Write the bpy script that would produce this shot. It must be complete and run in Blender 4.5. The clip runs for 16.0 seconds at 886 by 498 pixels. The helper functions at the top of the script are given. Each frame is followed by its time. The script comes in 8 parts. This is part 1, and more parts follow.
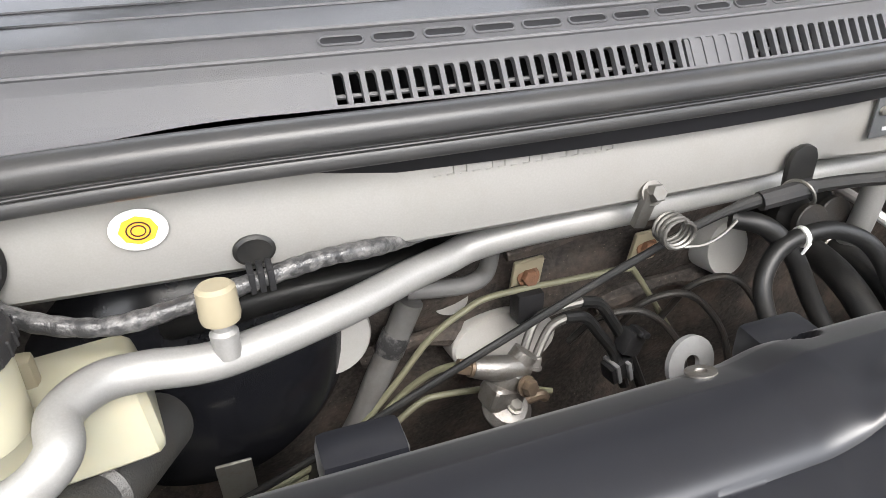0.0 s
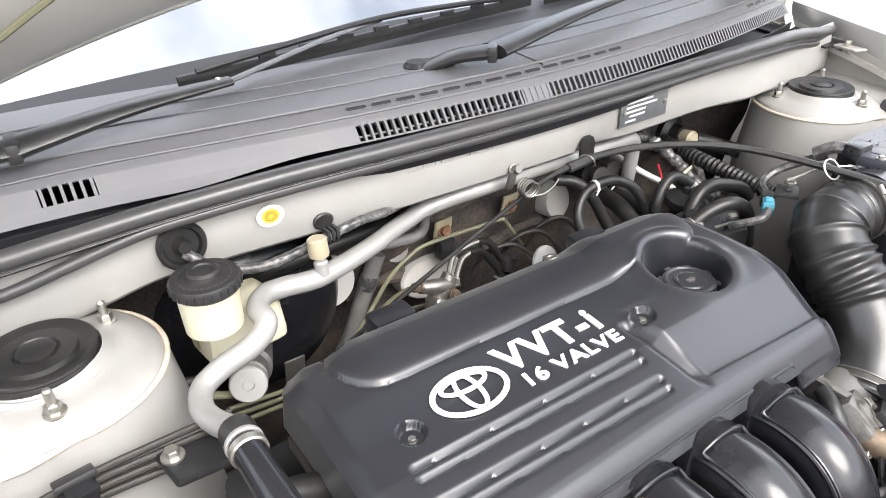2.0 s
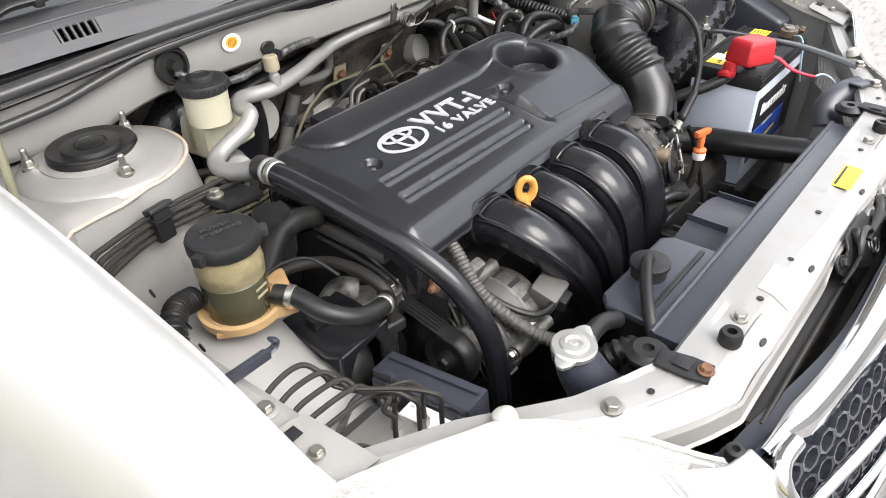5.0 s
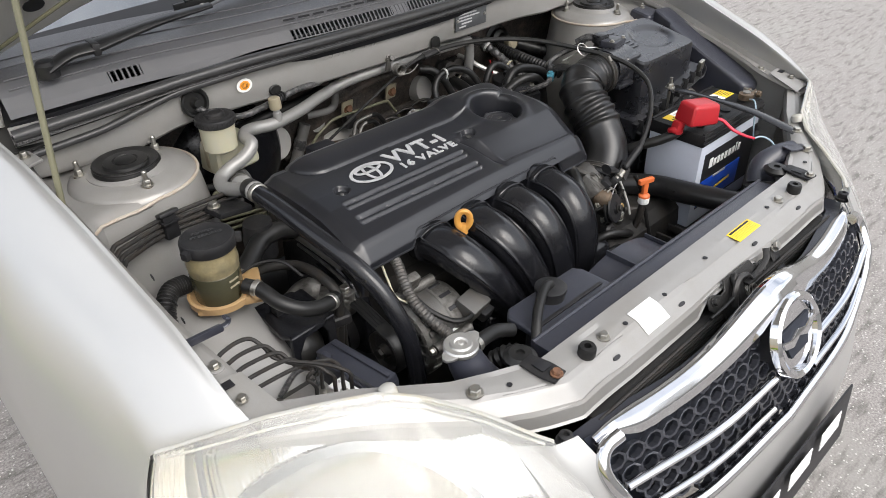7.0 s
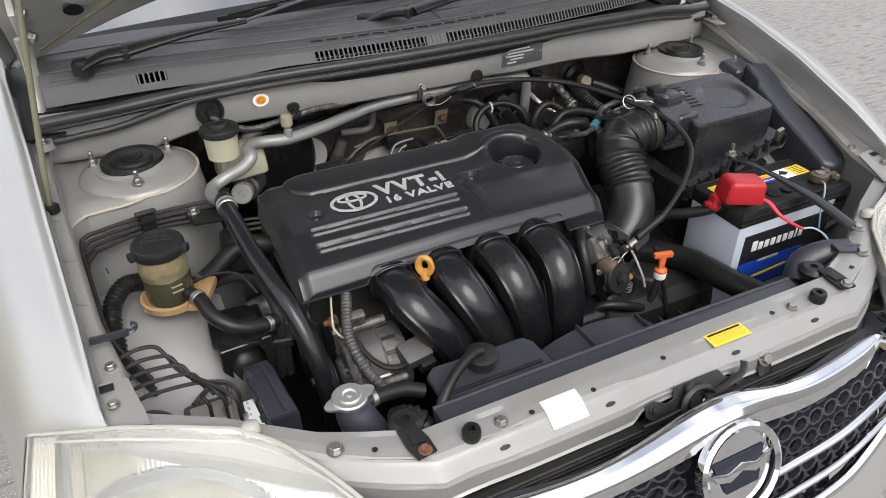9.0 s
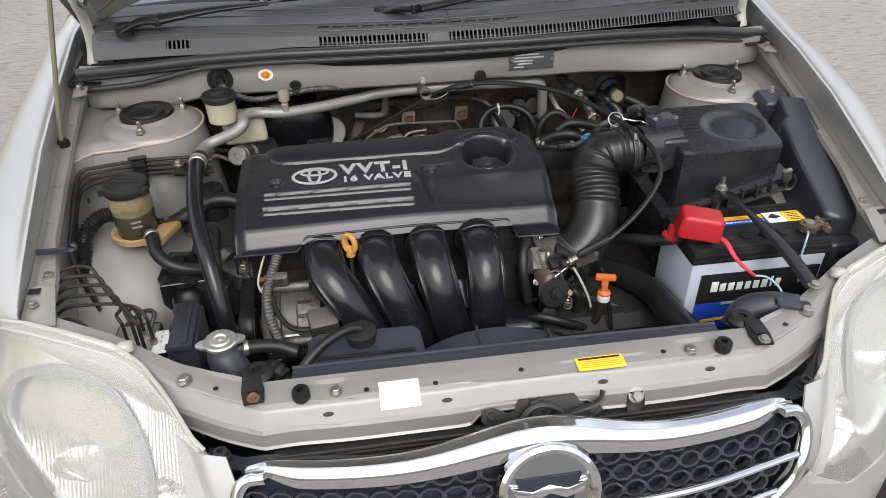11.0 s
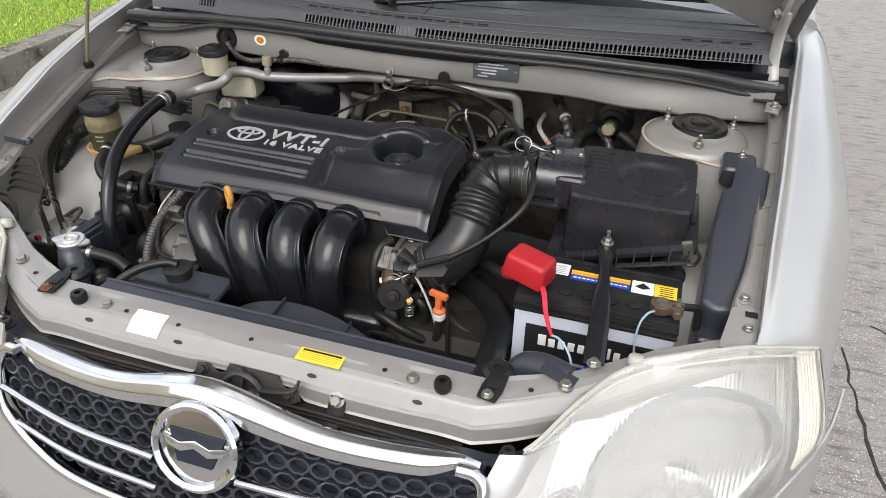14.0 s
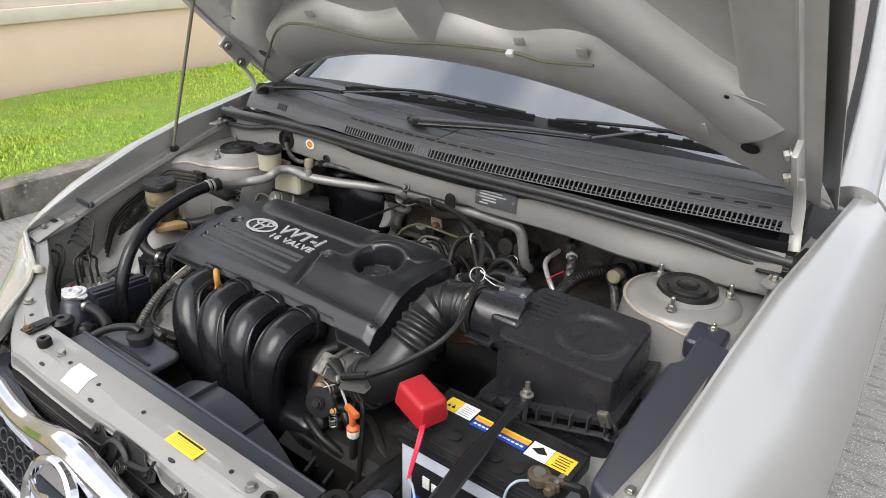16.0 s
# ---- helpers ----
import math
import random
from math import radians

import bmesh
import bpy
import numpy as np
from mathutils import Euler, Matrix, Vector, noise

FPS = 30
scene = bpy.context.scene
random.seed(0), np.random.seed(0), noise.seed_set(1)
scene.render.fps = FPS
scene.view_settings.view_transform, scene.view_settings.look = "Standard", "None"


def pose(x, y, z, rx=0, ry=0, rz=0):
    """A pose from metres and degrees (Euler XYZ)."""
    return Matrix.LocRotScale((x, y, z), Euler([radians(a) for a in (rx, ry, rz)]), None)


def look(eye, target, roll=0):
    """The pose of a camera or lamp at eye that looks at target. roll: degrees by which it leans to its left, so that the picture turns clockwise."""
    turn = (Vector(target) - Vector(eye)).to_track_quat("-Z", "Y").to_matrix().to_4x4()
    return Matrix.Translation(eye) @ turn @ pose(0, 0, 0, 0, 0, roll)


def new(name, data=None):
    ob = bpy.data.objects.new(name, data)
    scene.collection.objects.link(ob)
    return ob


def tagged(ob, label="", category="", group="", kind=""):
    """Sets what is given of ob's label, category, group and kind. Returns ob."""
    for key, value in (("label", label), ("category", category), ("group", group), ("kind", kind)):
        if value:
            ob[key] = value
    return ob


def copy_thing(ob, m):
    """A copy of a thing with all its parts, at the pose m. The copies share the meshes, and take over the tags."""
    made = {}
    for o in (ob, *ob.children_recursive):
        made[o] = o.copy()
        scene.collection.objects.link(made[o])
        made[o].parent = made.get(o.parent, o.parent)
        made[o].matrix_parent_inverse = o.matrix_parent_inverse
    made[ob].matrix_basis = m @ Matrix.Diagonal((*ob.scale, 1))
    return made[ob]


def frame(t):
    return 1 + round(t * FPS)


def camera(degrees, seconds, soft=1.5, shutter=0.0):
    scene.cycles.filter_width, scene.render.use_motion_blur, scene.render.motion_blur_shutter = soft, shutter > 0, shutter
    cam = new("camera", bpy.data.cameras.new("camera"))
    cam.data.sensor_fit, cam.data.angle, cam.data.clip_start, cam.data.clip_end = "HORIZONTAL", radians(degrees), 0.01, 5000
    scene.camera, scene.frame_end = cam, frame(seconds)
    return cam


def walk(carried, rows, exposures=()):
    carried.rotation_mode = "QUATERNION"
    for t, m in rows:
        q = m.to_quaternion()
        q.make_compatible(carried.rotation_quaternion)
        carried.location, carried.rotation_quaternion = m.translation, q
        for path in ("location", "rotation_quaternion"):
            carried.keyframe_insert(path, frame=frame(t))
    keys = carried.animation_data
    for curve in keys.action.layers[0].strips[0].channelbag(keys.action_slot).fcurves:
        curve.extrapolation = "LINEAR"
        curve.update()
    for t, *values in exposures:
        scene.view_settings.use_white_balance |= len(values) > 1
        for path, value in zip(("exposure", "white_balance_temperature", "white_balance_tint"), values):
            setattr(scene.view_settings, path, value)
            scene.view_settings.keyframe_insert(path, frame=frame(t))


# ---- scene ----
cam = camera(64.4, 16.0, 0.75)
PATH = [
    (0, (-0.303, 0.33, 1.1), (0.265, 1.963, 0.096), -1.3),
    (0.5, (-0.337, 0.291, 1.134), (0.305, 1.895, 0.127), -1.3),
    (1, (-0.395, 0.228, 1.194), (0.42, 1.752, 0.189), -1.6),
    (1.5, (-0.455, 0.151, 1.219), (0.441, 1.626, 0.21), -1.7),
    (2, (-0.541, 0.07, 1.252), (0.403, 1.511, 0.235), -1.8),
    (2.5, (-0.619, -0.006, 1.265), (0.41, 1.374, 0.246), -2.0),
    (3, (-0.678, -0.036, 1.255), (0.375, 1.323, 0.233), -2.1),
    (3.5, (-0.727, -0.042, 1.233), (0.391, 1.262, 0.209), -2.3),
    (4, (-0.766, -0.057, 1.21), (0.395, 1.165, 0.134), -2.3),
    (4.5, (-0.813, -0.087, 1.209), (0.367, 1.06, 0.072), -2.5),
    (5, (-0.856, -0.124, 1.241), (0.364, 0.948, 0.073), -2.6),
    (5.2, (-0.872, -0.14, 1.258), (0.366, 0.913, 0.091), -2.9),
    (7.3, (-0.854, -0.395, 1.369), (0.232, 0.848, 0.24), -1.4),
    (7.5, (-0.833, -0.412, 1.372), (0.237, 0.847, 0.244), -1.4),
    (8, (-0.746, -0.425, 1.387), (0.223, 0.906, 0.252), -1.2),
    (8.5, (-0.634, -0.456, 1.406), (0.163, 0.988, 0.275), -1.1),
    (9, (-0.559, -0.497, 1.403), (0.15, 0.994, 0.274), -0.9),
    (9.2, (-0.525, -0.516, 1.402), (0.129, 0.999, 0.273), -0.9),
    (11.3, (-0.147, -0.669, 1.418), (-0.011, 0.976, 0.289), -0.7),
    (11.5, (-0.118, -0.666, 1.413), (-0.048, 0.984, 0.285), -0.6),
    (12, (-0.029, -0.658, 1.41), (-0.007, 0.997, 0.287), -0.6),
    (12.3, (0.07, -0.669, 1.422), (0.069, 0.99, 0.306), -1.8),
    (12.5, (0.082, -0.665, 1.41), (0.09, 0.989, 0.286), -0.5),
    (12.7, (0.138, -0.675, 1.416), (0.071, 0.975, 0.287), 0.0),
    (13, (0.243, -0.692, 1.429), (0.024, 0.95, 0.308), 0.1),
    (13.5, (0.374, -0.686, 1.409), (0.024, 0.934, 0.289), 0.3),
    (14, (0.486, -0.63, 1.415), (-0.013, 0.947, 0.291), 0.8),
    (14.5, (0.603, -0.565, 1.43), (-0.107, 0.931, 0.308), 1.0),
    (15, (0.716, -0.503, 1.432), (-0.157, 0.905, 0.31), 1.6),
    (15.5, (0.826, -0.446, 1.443), (-0.193, 0.932, 0.412), 1.5),
    (16, (0.853, -0.406, 1.428), (-0.222, 1.043, 0.566), 1.5),
]
EXPOSURES = [(0, 2.18), (1.5, 2.34), (3.5, 2.46), (4.5, 2.25), (5.2, 1.52), (7.5, 0.93), (9, 0.8), (12.5, 0.78), (16, 0.9)]
walk(cam, [(t, look(eye, target, roll)) for t, eye, target, roll in PATH], EXPOSURES)

# ---- light ----
world = bpy.data.worlds.new("sky")
scene.world = world
world.use_nodes = True
wn = world.node_tree
sky = wn.nodes.new("ShaderNodeTexSky")
sky.sky_type = "NISHITA"
sky.sun_disc = False
sky.sun_elevation, sky.sun_rotation = radians(47), radians(187)
sky.air_density, sky.dust_density, sky.ozone_density = 1.0, 4.0, 1.0
pale = wn.nodes.new("ShaderNodeHueSaturation")
pale.inputs["Saturation"].default_value = 0.7
wn.links.new(sky.outputs[0], pale.inputs["Color"])
veil = wn.nodes.new("ShaderNodeMix")
veil.data_type = "RGBA"
veil.inputs["B"].default_value = (7.6, 7.7, 7.9, 1)
# broken cloud over a pale blue sky
sky_dir = wn.nodes.new("ShaderNodeTexCoord")
clouds = wn.nodes.new("ShaderNodeTexNoise")
clouds.inputs["Scale"].default_value, clouds.inputs["Detail"].default_value = 2.6, 5.0
wn.links.new(sky_dir.outputs["Generated"], clouds.inputs["Vector"])
cover_amount = wn.nodes.new("ShaderNodeMapRange")
cover_amount.inputs["From Min"].default_value, cover_amount.inputs["From Max"].default_value = 0.36, 0.62
cover_amount.inputs["To Min"].default_value, cover_amount.inputs["To Max"].default_value = 0.15, 0.85
wn.links.new(clouds.outputs["Fac"], cover_amount.inputs["Value"])
wn.links.new(cover_amount.outputs["Result"], veil.inputs["Factor"])
wn.links.new(pale.outputs[0], veil.inputs["A"])
wn.links.new(veil.outputs["Result"], wn.nodes["Background"].inputs[0])
wn.nodes["Background"].inputs[1].default_value = 0.15
sun = new("sun", bpy.data.lights.new("sun", "SUN"))
sun.data.energy, sun.data.angle, sun.data.color = 1.1, radians(35), (1.0, 0.98, 0.955)
sun.matrix_basis = look((0.42, -3.4, 3.65), (0, 0, 0))


# ---- materials ----
def mat(name, color, rough=0.5, metal=0.0, grain=0.0, grain_scale=900.0, spots=0.0, spot_scale=14.0, spot_color=None,
        bump=0.0, bump_scale=400.0, coat=0.0, spec=0.5, trans=0.0, ior=1.45, alpha=1.0, rough_var=0.06, sss=0.0,
        streak=None, specks=None, sheen=0.0):
    m = bpy.data.materials.new(name)
    m.use_nodes = True
    nt = m.node_tree
    b = nt.nodes["Principled BSDF"]
    tc = nt.nodes.new("ShaderNodeTexCoord")
    col = nt.nodes.new("ShaderNodeRGB")
    col.outputs[0].default_value = (*color, 1)
    last = col.outputs[0]

    def tex(scale, detail=4.0, rough_n=0.6):
        n = nt.nodes.new("ShaderNodeTexNoise")
        n.inputs["Scale"].default_value, n.inputs["Detail"].default_value = scale, detail
        n.inputs["Roughness"].default_value = rough_n
        nt.links.new(tc.outputs["Object"], n.inputs["Vector"])
        return n.outputs["Fac"]

    def ramp(fac, a, c):
        r = nt.nodes.new("ShaderNodeMapRange")
        r.inputs["From Min"].default_value, r.inputs["From Max"].default_value = a, c
        nt.links.new(fac, r.inputs["Value"])
        return r.outputs["Result"]

    def mix(fac, a, c):
        x = nt.nodes.new("ShaderNodeMix")
        x.data_type = "RGBA"
        nt.links.new(fac, x.inputs["Factor"])
        nt.links.new(a, x.inputs["A"])
        if isinstance(c, tuple):
            x.inputs["B"].default_value = (*c, 1)
        else:
            nt.links.new(c, x.inputs["B"])
        return x.outputs["Result"]

    if grain:
        last = mix(ramp(tex(grain_scale, 2.0), 0.35, 0.75), last, tuple(min(1.0, c * (1 + grain)) for c in color))
    if spots:
        sc = spot_color or tuple(c * 0.55 for c in color)
        f = nt.nodes.new("ShaderNodeMath")
        f.operation = "MULTIPLY"
        f.inputs[1].default_value = spots
        nt.links.new(ramp(tex(spot_scale, 7.0, 0.65), 0.46, 0.68), f.inputs[0])
        last = mix(f.outputs[0], last, sc)
    if streak:
        # long brushed marks: strength, scale, stretch, colour
        mp = nt.nodes.new("ShaderNodeMapping")
        mp.inputs["Scale"].default_value = streak[2]
        nt.links.new(tc.outputs["Object"], mp.inputs["Vector"])
        sn = nt.nodes.new("ShaderNodeTexNoise")
        sn.inputs["Scale"].default_value, sn.inputs["Detail"].default_value = streak[1], 6.0
        nt.links.new(mp.outputs[0], sn.inputs["Vector"])
        f = nt.nodes.new("ShaderNodeMath")
        f.operation = "MULTIPLY"
        f.inputs[1].default_value = streak[0]
        nt.links.new(ramp(sn.outputs["Fac"], 0.50, 0.72), f.inputs[0])
        last = mix(f.outputs[0], last, streak[3])
    if specks:
        # scattered pale grains: threshold, scale, colour
        vo = nt.nodes.new("ShaderNodeTexVoronoi")
        vo.inputs["Scale"].default_value = specks[1]
        nt.links.new(tc.outputs["Object"], vo.inputs["Vector"])
        sep = nt.nodes.new("ShaderNodeSeparateColor")
        nt.links.new(vo.outputs["Color"], sep.inputs[0])
        near = ramp(vo.outputs["Distance"], specks[0], specks[0] - 0.15)
        pick = ramp(sep.outputs[0], 0.80, 0.86)
        f = nt.nodes.new("ShaderNodeMath")
        f.operation = "MULTIPLY"
        nt.links.new(near, f.inputs[0])
        nt.links.new(pick, f.inputs[1])
        last = mix(f.outputs[0], last, specks[2])
    nt.links.new(last, b.inputs["Base Color"])
    if rough_var:
        rr = nt.nodes.new("ShaderNodeMapRange")
        rr.inputs["To Min"].default_value, rr.inputs["To Max"].default_value = max(0.02, rough - rough_var), min(1, rough + rough_var)
        nt.links.new(tex(spot_scale * 3, 5.0), rr.inputs["Value"])
        nt.links.new(rr.outputs["Result"], b.inputs["Roughness"])
    else:
        b.inputs["Roughness"].default_value = rough
    b.inputs["Metallic"].default_value = metal
    b.inputs["Specular IOR Level"].default_value = spec
    b.inputs["IOR"].default_value = ior
    b.inputs["Coat Weight"].default_value = coat
    b.inputs["Coat Roughness"].default_value = 0.06
    b.inputs["Transmission Weight"].default_value = trans
    b.inputs["Alpha"].default_value = alpha
    if sheen:
        b.inputs["Sheen Weight"].default_value, b.inputs["Sheen Roughness"].default_value = sheen, 0.35
    if sss:
        b.inputs["Subsurface Weight"].default_value = sss
        b.inputs["Subsurface Radius"].default_value = (0.01, 0.008, 0.004)
    if bump:
        bp = nt.nodes.new("ShaderNodeBump")
        bp.inputs["Strength"].default_value, bp.inputs["Distance"].default_value = bump, 0.0015
        nt.links.new(tex(bump_scale, 3.0), bp.inputs["Height"])
        nt.links.new(bp.outputs[0], b.inputs["Normal"])
    return m


M = {
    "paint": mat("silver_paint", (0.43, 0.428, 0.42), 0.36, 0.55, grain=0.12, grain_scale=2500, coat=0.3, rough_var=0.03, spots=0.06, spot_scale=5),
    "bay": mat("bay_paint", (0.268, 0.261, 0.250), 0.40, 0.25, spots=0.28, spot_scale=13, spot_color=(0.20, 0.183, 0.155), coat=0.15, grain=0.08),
    "hood_in": mat("hood_underside_paint", (0.50, 0.492, 0.468), 0.40, 0.3, spots=0.45, spot_scale=6, spot_color=(0.33, 0.312, 0.278), grain=0.08),
    "cover": mat("satin_black_plastic", (0.0085, 0.0090, 0.0118), 0.32, 0.0, spec=0.72, grain=0.3, grain_scale=1500, spots=0.12, spot_scale=9, spot_color=(0.020, 0.020, 0.023), sheen=0.10, bump=0.04, bump_scale=1800, rough_var=0.04),
    "runner": mat("smooth_black_plastic", (0.0085, 0.0088, 0.0108), 0.22, 0.0, spec=0.5, spots=0.3, spot_scale=18, spot_color=(0.028, 0.027, 0.026), rough_var=0.07),
    "hose_black": mat("moulded_hose_rubber", (0.011, 0.011, 0.0115), 0.30, 0.0, spec=0.55, spots=0.4, spot_scale=26, spot_color=(0.028, 0.027, 0.026), bump=0.12, bump_scale=900),
    "seal_rubber": mat("grey_black_seal_rubber", (0.034, 0.034, 0.035), 0.34, 0.0, spec=0.55, spots=0.4, spot_scale=24, spot_color=(0.055, 0.053, 0.050), bump=0.1, bump_scale=700),
    "zinc_dull": mat("dull_zinc_wire", (0.15, 0.146, 0.136), 0.46, 0.75, spots=0.4, spot_scale=160, spot_color=(0.12, 0.10, 0.08)),
    "alu_pale": mat("pale_aluminium_tube", (0.50, 0.495, 0.48), 0.42, 0.5, spots=0.3, spot_scale=90, spot_color=(0.36, 0.35, 0.33)),
    "airbox": mat("satin_airbox_plastic", (0.0150, 0.0155, 0.0185), 0.28, 0.0, spec=0.78, spots=0.2, spot_scale=8, spot_color=(0.022, 0.022, 0.024), bump=0.05, bump_scale=1400),
    "black": mat("matte_black_plastic", (0.012, 0.012, 0.013), 0.48, 0.0, spec=0.35, spots=0.4, spot_scale=22, spot_color=(0.045, 0.042, 0.04), bump=0.15, bump_scale=1200),
    "cowl": mat("weathered_grey_plastic", (0.082, 0.082, 0.088), 0.42, 0.0, spots=0.35, spot_scale=16, spot_color=(0.10, 0.098, 0.095), bump=0.25, bump_scale=1600),
    "shroud": mat("dark_blue_black_plastic", (0.030, 0.032, 0.043), 0.33, 0.0, spec=0.6, sheen=0.06, spots=0.4, spot_scale=20, spot_color=(0.04, 0.04, 0.045), bump=0.15, bump_scale=900),
    "rubber": mat("black_rubber", (0.010, 0.010, 0.010), 0.40, 0.0, spec=0.4, spots=0.4, spot_scale=30, spot_color=(0.035, 0.033, 0.03), bump=0.1, bump_scale=700),
    "alu": mat("dull_aluminium", (0.62, 0.61, 0.59), 0.38, 0.9, grain=0.1, grain_scale=700, spots=0.25, spot_scale=40, spot_color=(0.42, 0.41, 0.39)),
    "alu_matte": mat("oxidised_aluminium", (0.27, 0.266, 0.258), 0.48, 0.45, grain=0.1, grain_scale=700, spots=0.2, spot_scale=40, spot_color=(0.36, 0.35, 0.335)),
    "cast": mat("cast_aluminium", (0.13, 0.127, 0.122), 0.55, 0.7, spots=0.55, spot_scale=40, spot_color=(0.16, 0.14, 0.12), bump=0.5, bump_scale=500),
    "cast_bright": mat("grimy_cast_aluminium", (0.17, 0.165, 0.155), 0.5, 0.7, spots=0.9, spot_scale=55, spot_color=(0.045, 0.04, 0.033), bump=0.5, bump_scale=500),
    "cast_shiny": mat("bright_cast_metal", (0.27, 0.258, 0.242), 0.40, 0.8, spots=0.6, spot_scale=70, spot_color=(0.16, 0.125, 0.10), bump=0.3, bump_scale=500),
    "brass_dull": mat("dirty_brass", (0.16, 0.12, 0.085), 0.5, 0.6, spots=0.6, spot_scale=70, spot_color=(0.05, 0.04, 0.03)),
    "steel": mat("zinc_steel", (0.38, 0.37, 0.34), 0.36, 0.9, spots=0.35, spot_scale=120, spot_color=(0.3, 0.25, 0.18)),
    "dark_steel": mat("dark_grimy_steel", (0.03, 0.0285, 0.027), 0.5, 0.4, spots=0.6, spot_scale=60, spot_color=(0.045, 0.034, 0.025), bump=0.4, bump_scale=600),
    "chrome": mat("chrome", (0.66, 0.665, 0.68), 0.07, 1.0, rough_var=0.03, spots=0.1, spot_scale=30),
    "insul": mat("dirty_heat_insulation", (0.024, 0.0205, 0.018), 0.75, 0.0, grain=2.0, grain_scale=230, spots=0.75, spot_scale=17, spot_color=(0.135, 0.103, 0.082), specks=(0.22, 260, (0.17, 0.14, 0.11)), bump=1.0, bump_scale=160, rough_var=0.1),
    # grimy metal darkened to near-black, with the shade of the deep bay in it
    "under": mat("grimy_shade_metal", (0.012, 0.0115, 0.011), 0.65, 0.2, spots=0.6, spot_scale=20, spot_color=(0.03, 0.024, 0.018), bump=0.5, bump_scale=200),
    "cream": mat("cream_plastic", (0.40, 0.385, 0.29), 0.4, 0.0, spots=0.3, spot_scale=25, spot_color=(0.46, 0.40, 0.27), sss=0.2),
    "amber": mat("aged_amber_plastic", (0.38, 0.25, 0.125), 0.42, 0.0, spots=0.5, spot_scale=25, spot_color=(0.2, 0.12, 0.04), sss=0.15),
    "ps_body": mat("murky_reservoir_plastic", (0.27, 0.225, 0.125), 0.3, 0.0, spots=0.8, spot_scale=14, spot_color=(0.06, 0.055, 0.04), sss=0.15),
    "ps_low": mat("dark_green_fluid_plastic", (0.045, 0.045, 0.028), 0.25, 0.0, spots=0.6, spot_scale=14, spot_color=(0.07, 0.065, 0.035)),
    "tan": mat("tan_plastic", (0.28, 0.245, 0.17), 0.5),
    "red": mat("red_plastic", (0.38, 0.016, 0.022), 0.38, 0.0, spots=0.25, spot_scale=30, spot_color=(0.28, 0.015, 0.02), bump=0.1),
    "orange": mat("orange_plastic", (0.60, 0.14, 0.04), 0.45, 0.0, spots=0.3, spot_scale=60),
    "yellow": mat("yellow_plastic", (0.54, 0.265, 0.060), 0.4, 0.0, spots=0.35, spot_scale=60, spot_color=(0.42, 0.19, 0.02)),
    "case": mat("light_grey_battery_case", (0.46, 0.49, 0.56), 0.4, 0.0, spots=0.2, spot_scale=18, spot_color=(0.36, 0.37, 0.42)),
    "white": mat("white_label", (0.78, 0.78, 0.77), 0.5, spots=0.15, spot_scale=40, spot_color=(0.6, 0.6, 0.58)),
    "plate_grey": mat("dark_grey_plate", (0.10, 0.105, 0.11), 0.4, 0.4, spots=0.4, spot_scale=60, spot_color=(0.15, 0.15, 0.15)),
    "grey": mat("grey_label", (0.28, 0.28, 0.28), 0.45, 0.4, spots=0.3, spot_scale=80),
    "ylabel": mat("yellow_label", (0.80, 0.56, 0.04), 0.5, spots=0.15, spot_scale=60),
    "olabel": mat("orange_label", (0.85, 0.33, 0.03), 0.5),
    "blue": mat("blue_label", (0.01, 0.06, 0.42), 0.4),
    # black for print, and for the shaded depth of slots, holes and tray
    "ink": mat("black_print_and_shade", (0.012, 0.012, 0.014), 0.5),
    "ink_grey": mat("grey_print", (0.40, 0.40, 0.41), 0.5),
    "mark": mat("silver_print", (0.50, 0.505, 0.51), 0.4, 0.3),
    "teal": mat("teal_connector", (0.05, 0.20, 0.27), 0.45),
    "lens": mat("hazed_headlight_plastic", (0.93, 0.93, 0.915), 0.05, 0.0, trans=0.90, ior=1.25, rough_var=0.035, spots=0.1, spot_scale=6, spot_color=(0.9, 0.88, 0.78)),
    "reflector": mat("headlight_reflector", (0.80, 0.805, 0.80), 0.20, 1.0),
    "lamp_dark": mat("grey_lamp_bezel", (0.16, 0.165, 0.17), 0.35, 0.3),
    "glass": mat("windscreen_glass", (0.02, 0.026, 0.03), 0.03, 0.0, ior=3.2, rough_var=0.01),
    "wire": mat("red_wire", (0.6, 0.02, 0.05), 0.4),
    "wire_b": mat("pale_blue_wire", (0.30, 0.40, 0.47), 0.4),
    "wire_w": mat("grey_wire", (0.45, 0.45, 0.43), 0.45),
    "tape": mat("shiny_black_tape", (0.03, 0.03, 0.031), 0.3, 0.0, spots=0.8, spot_scale=130, spot_color=(0.17, 0.165, 0.16), bump=0.8, bump_scale=170),
    "foam": mat("olive_hose", (0.15, 0.145, 0.095), 0.5),
    "brass": mat("dull_brass", (0.45, 0.30, 0.12), 0.4, 0.8, spots=0.4, spot_scale=80),
    "grey_rubber": mat("grey_rubber_tube", (0.115, 0.112, 0.108), 0.55, spots=0.5, spot_scale=40, spot_color=(0.07, 0.062, 0.052), bump=0.2, bump_scale=400),
    "latch_grey": mat("dull_grey_screw", (0.14, 0.138, 0.132), 0.5, 0.6, spots=0.4, spot_scale=200),
    "wiper": mat("satin_black_wiper_paint", (0.016, 0.016, 0.017), 0.34, 0.0, spots=0.4, spot_scale=25, spot_color=(0.045, 0.044, 0.043), bump=0.1, bump_scale=900),
    "rust": mat("rusty_steel", (0.20, 0.10, 0.055), 0.75, 0.2, spots=0.7, spot_scale=60, spot_color=(0.09, 0.05, 0.035), bump=0.6),
}


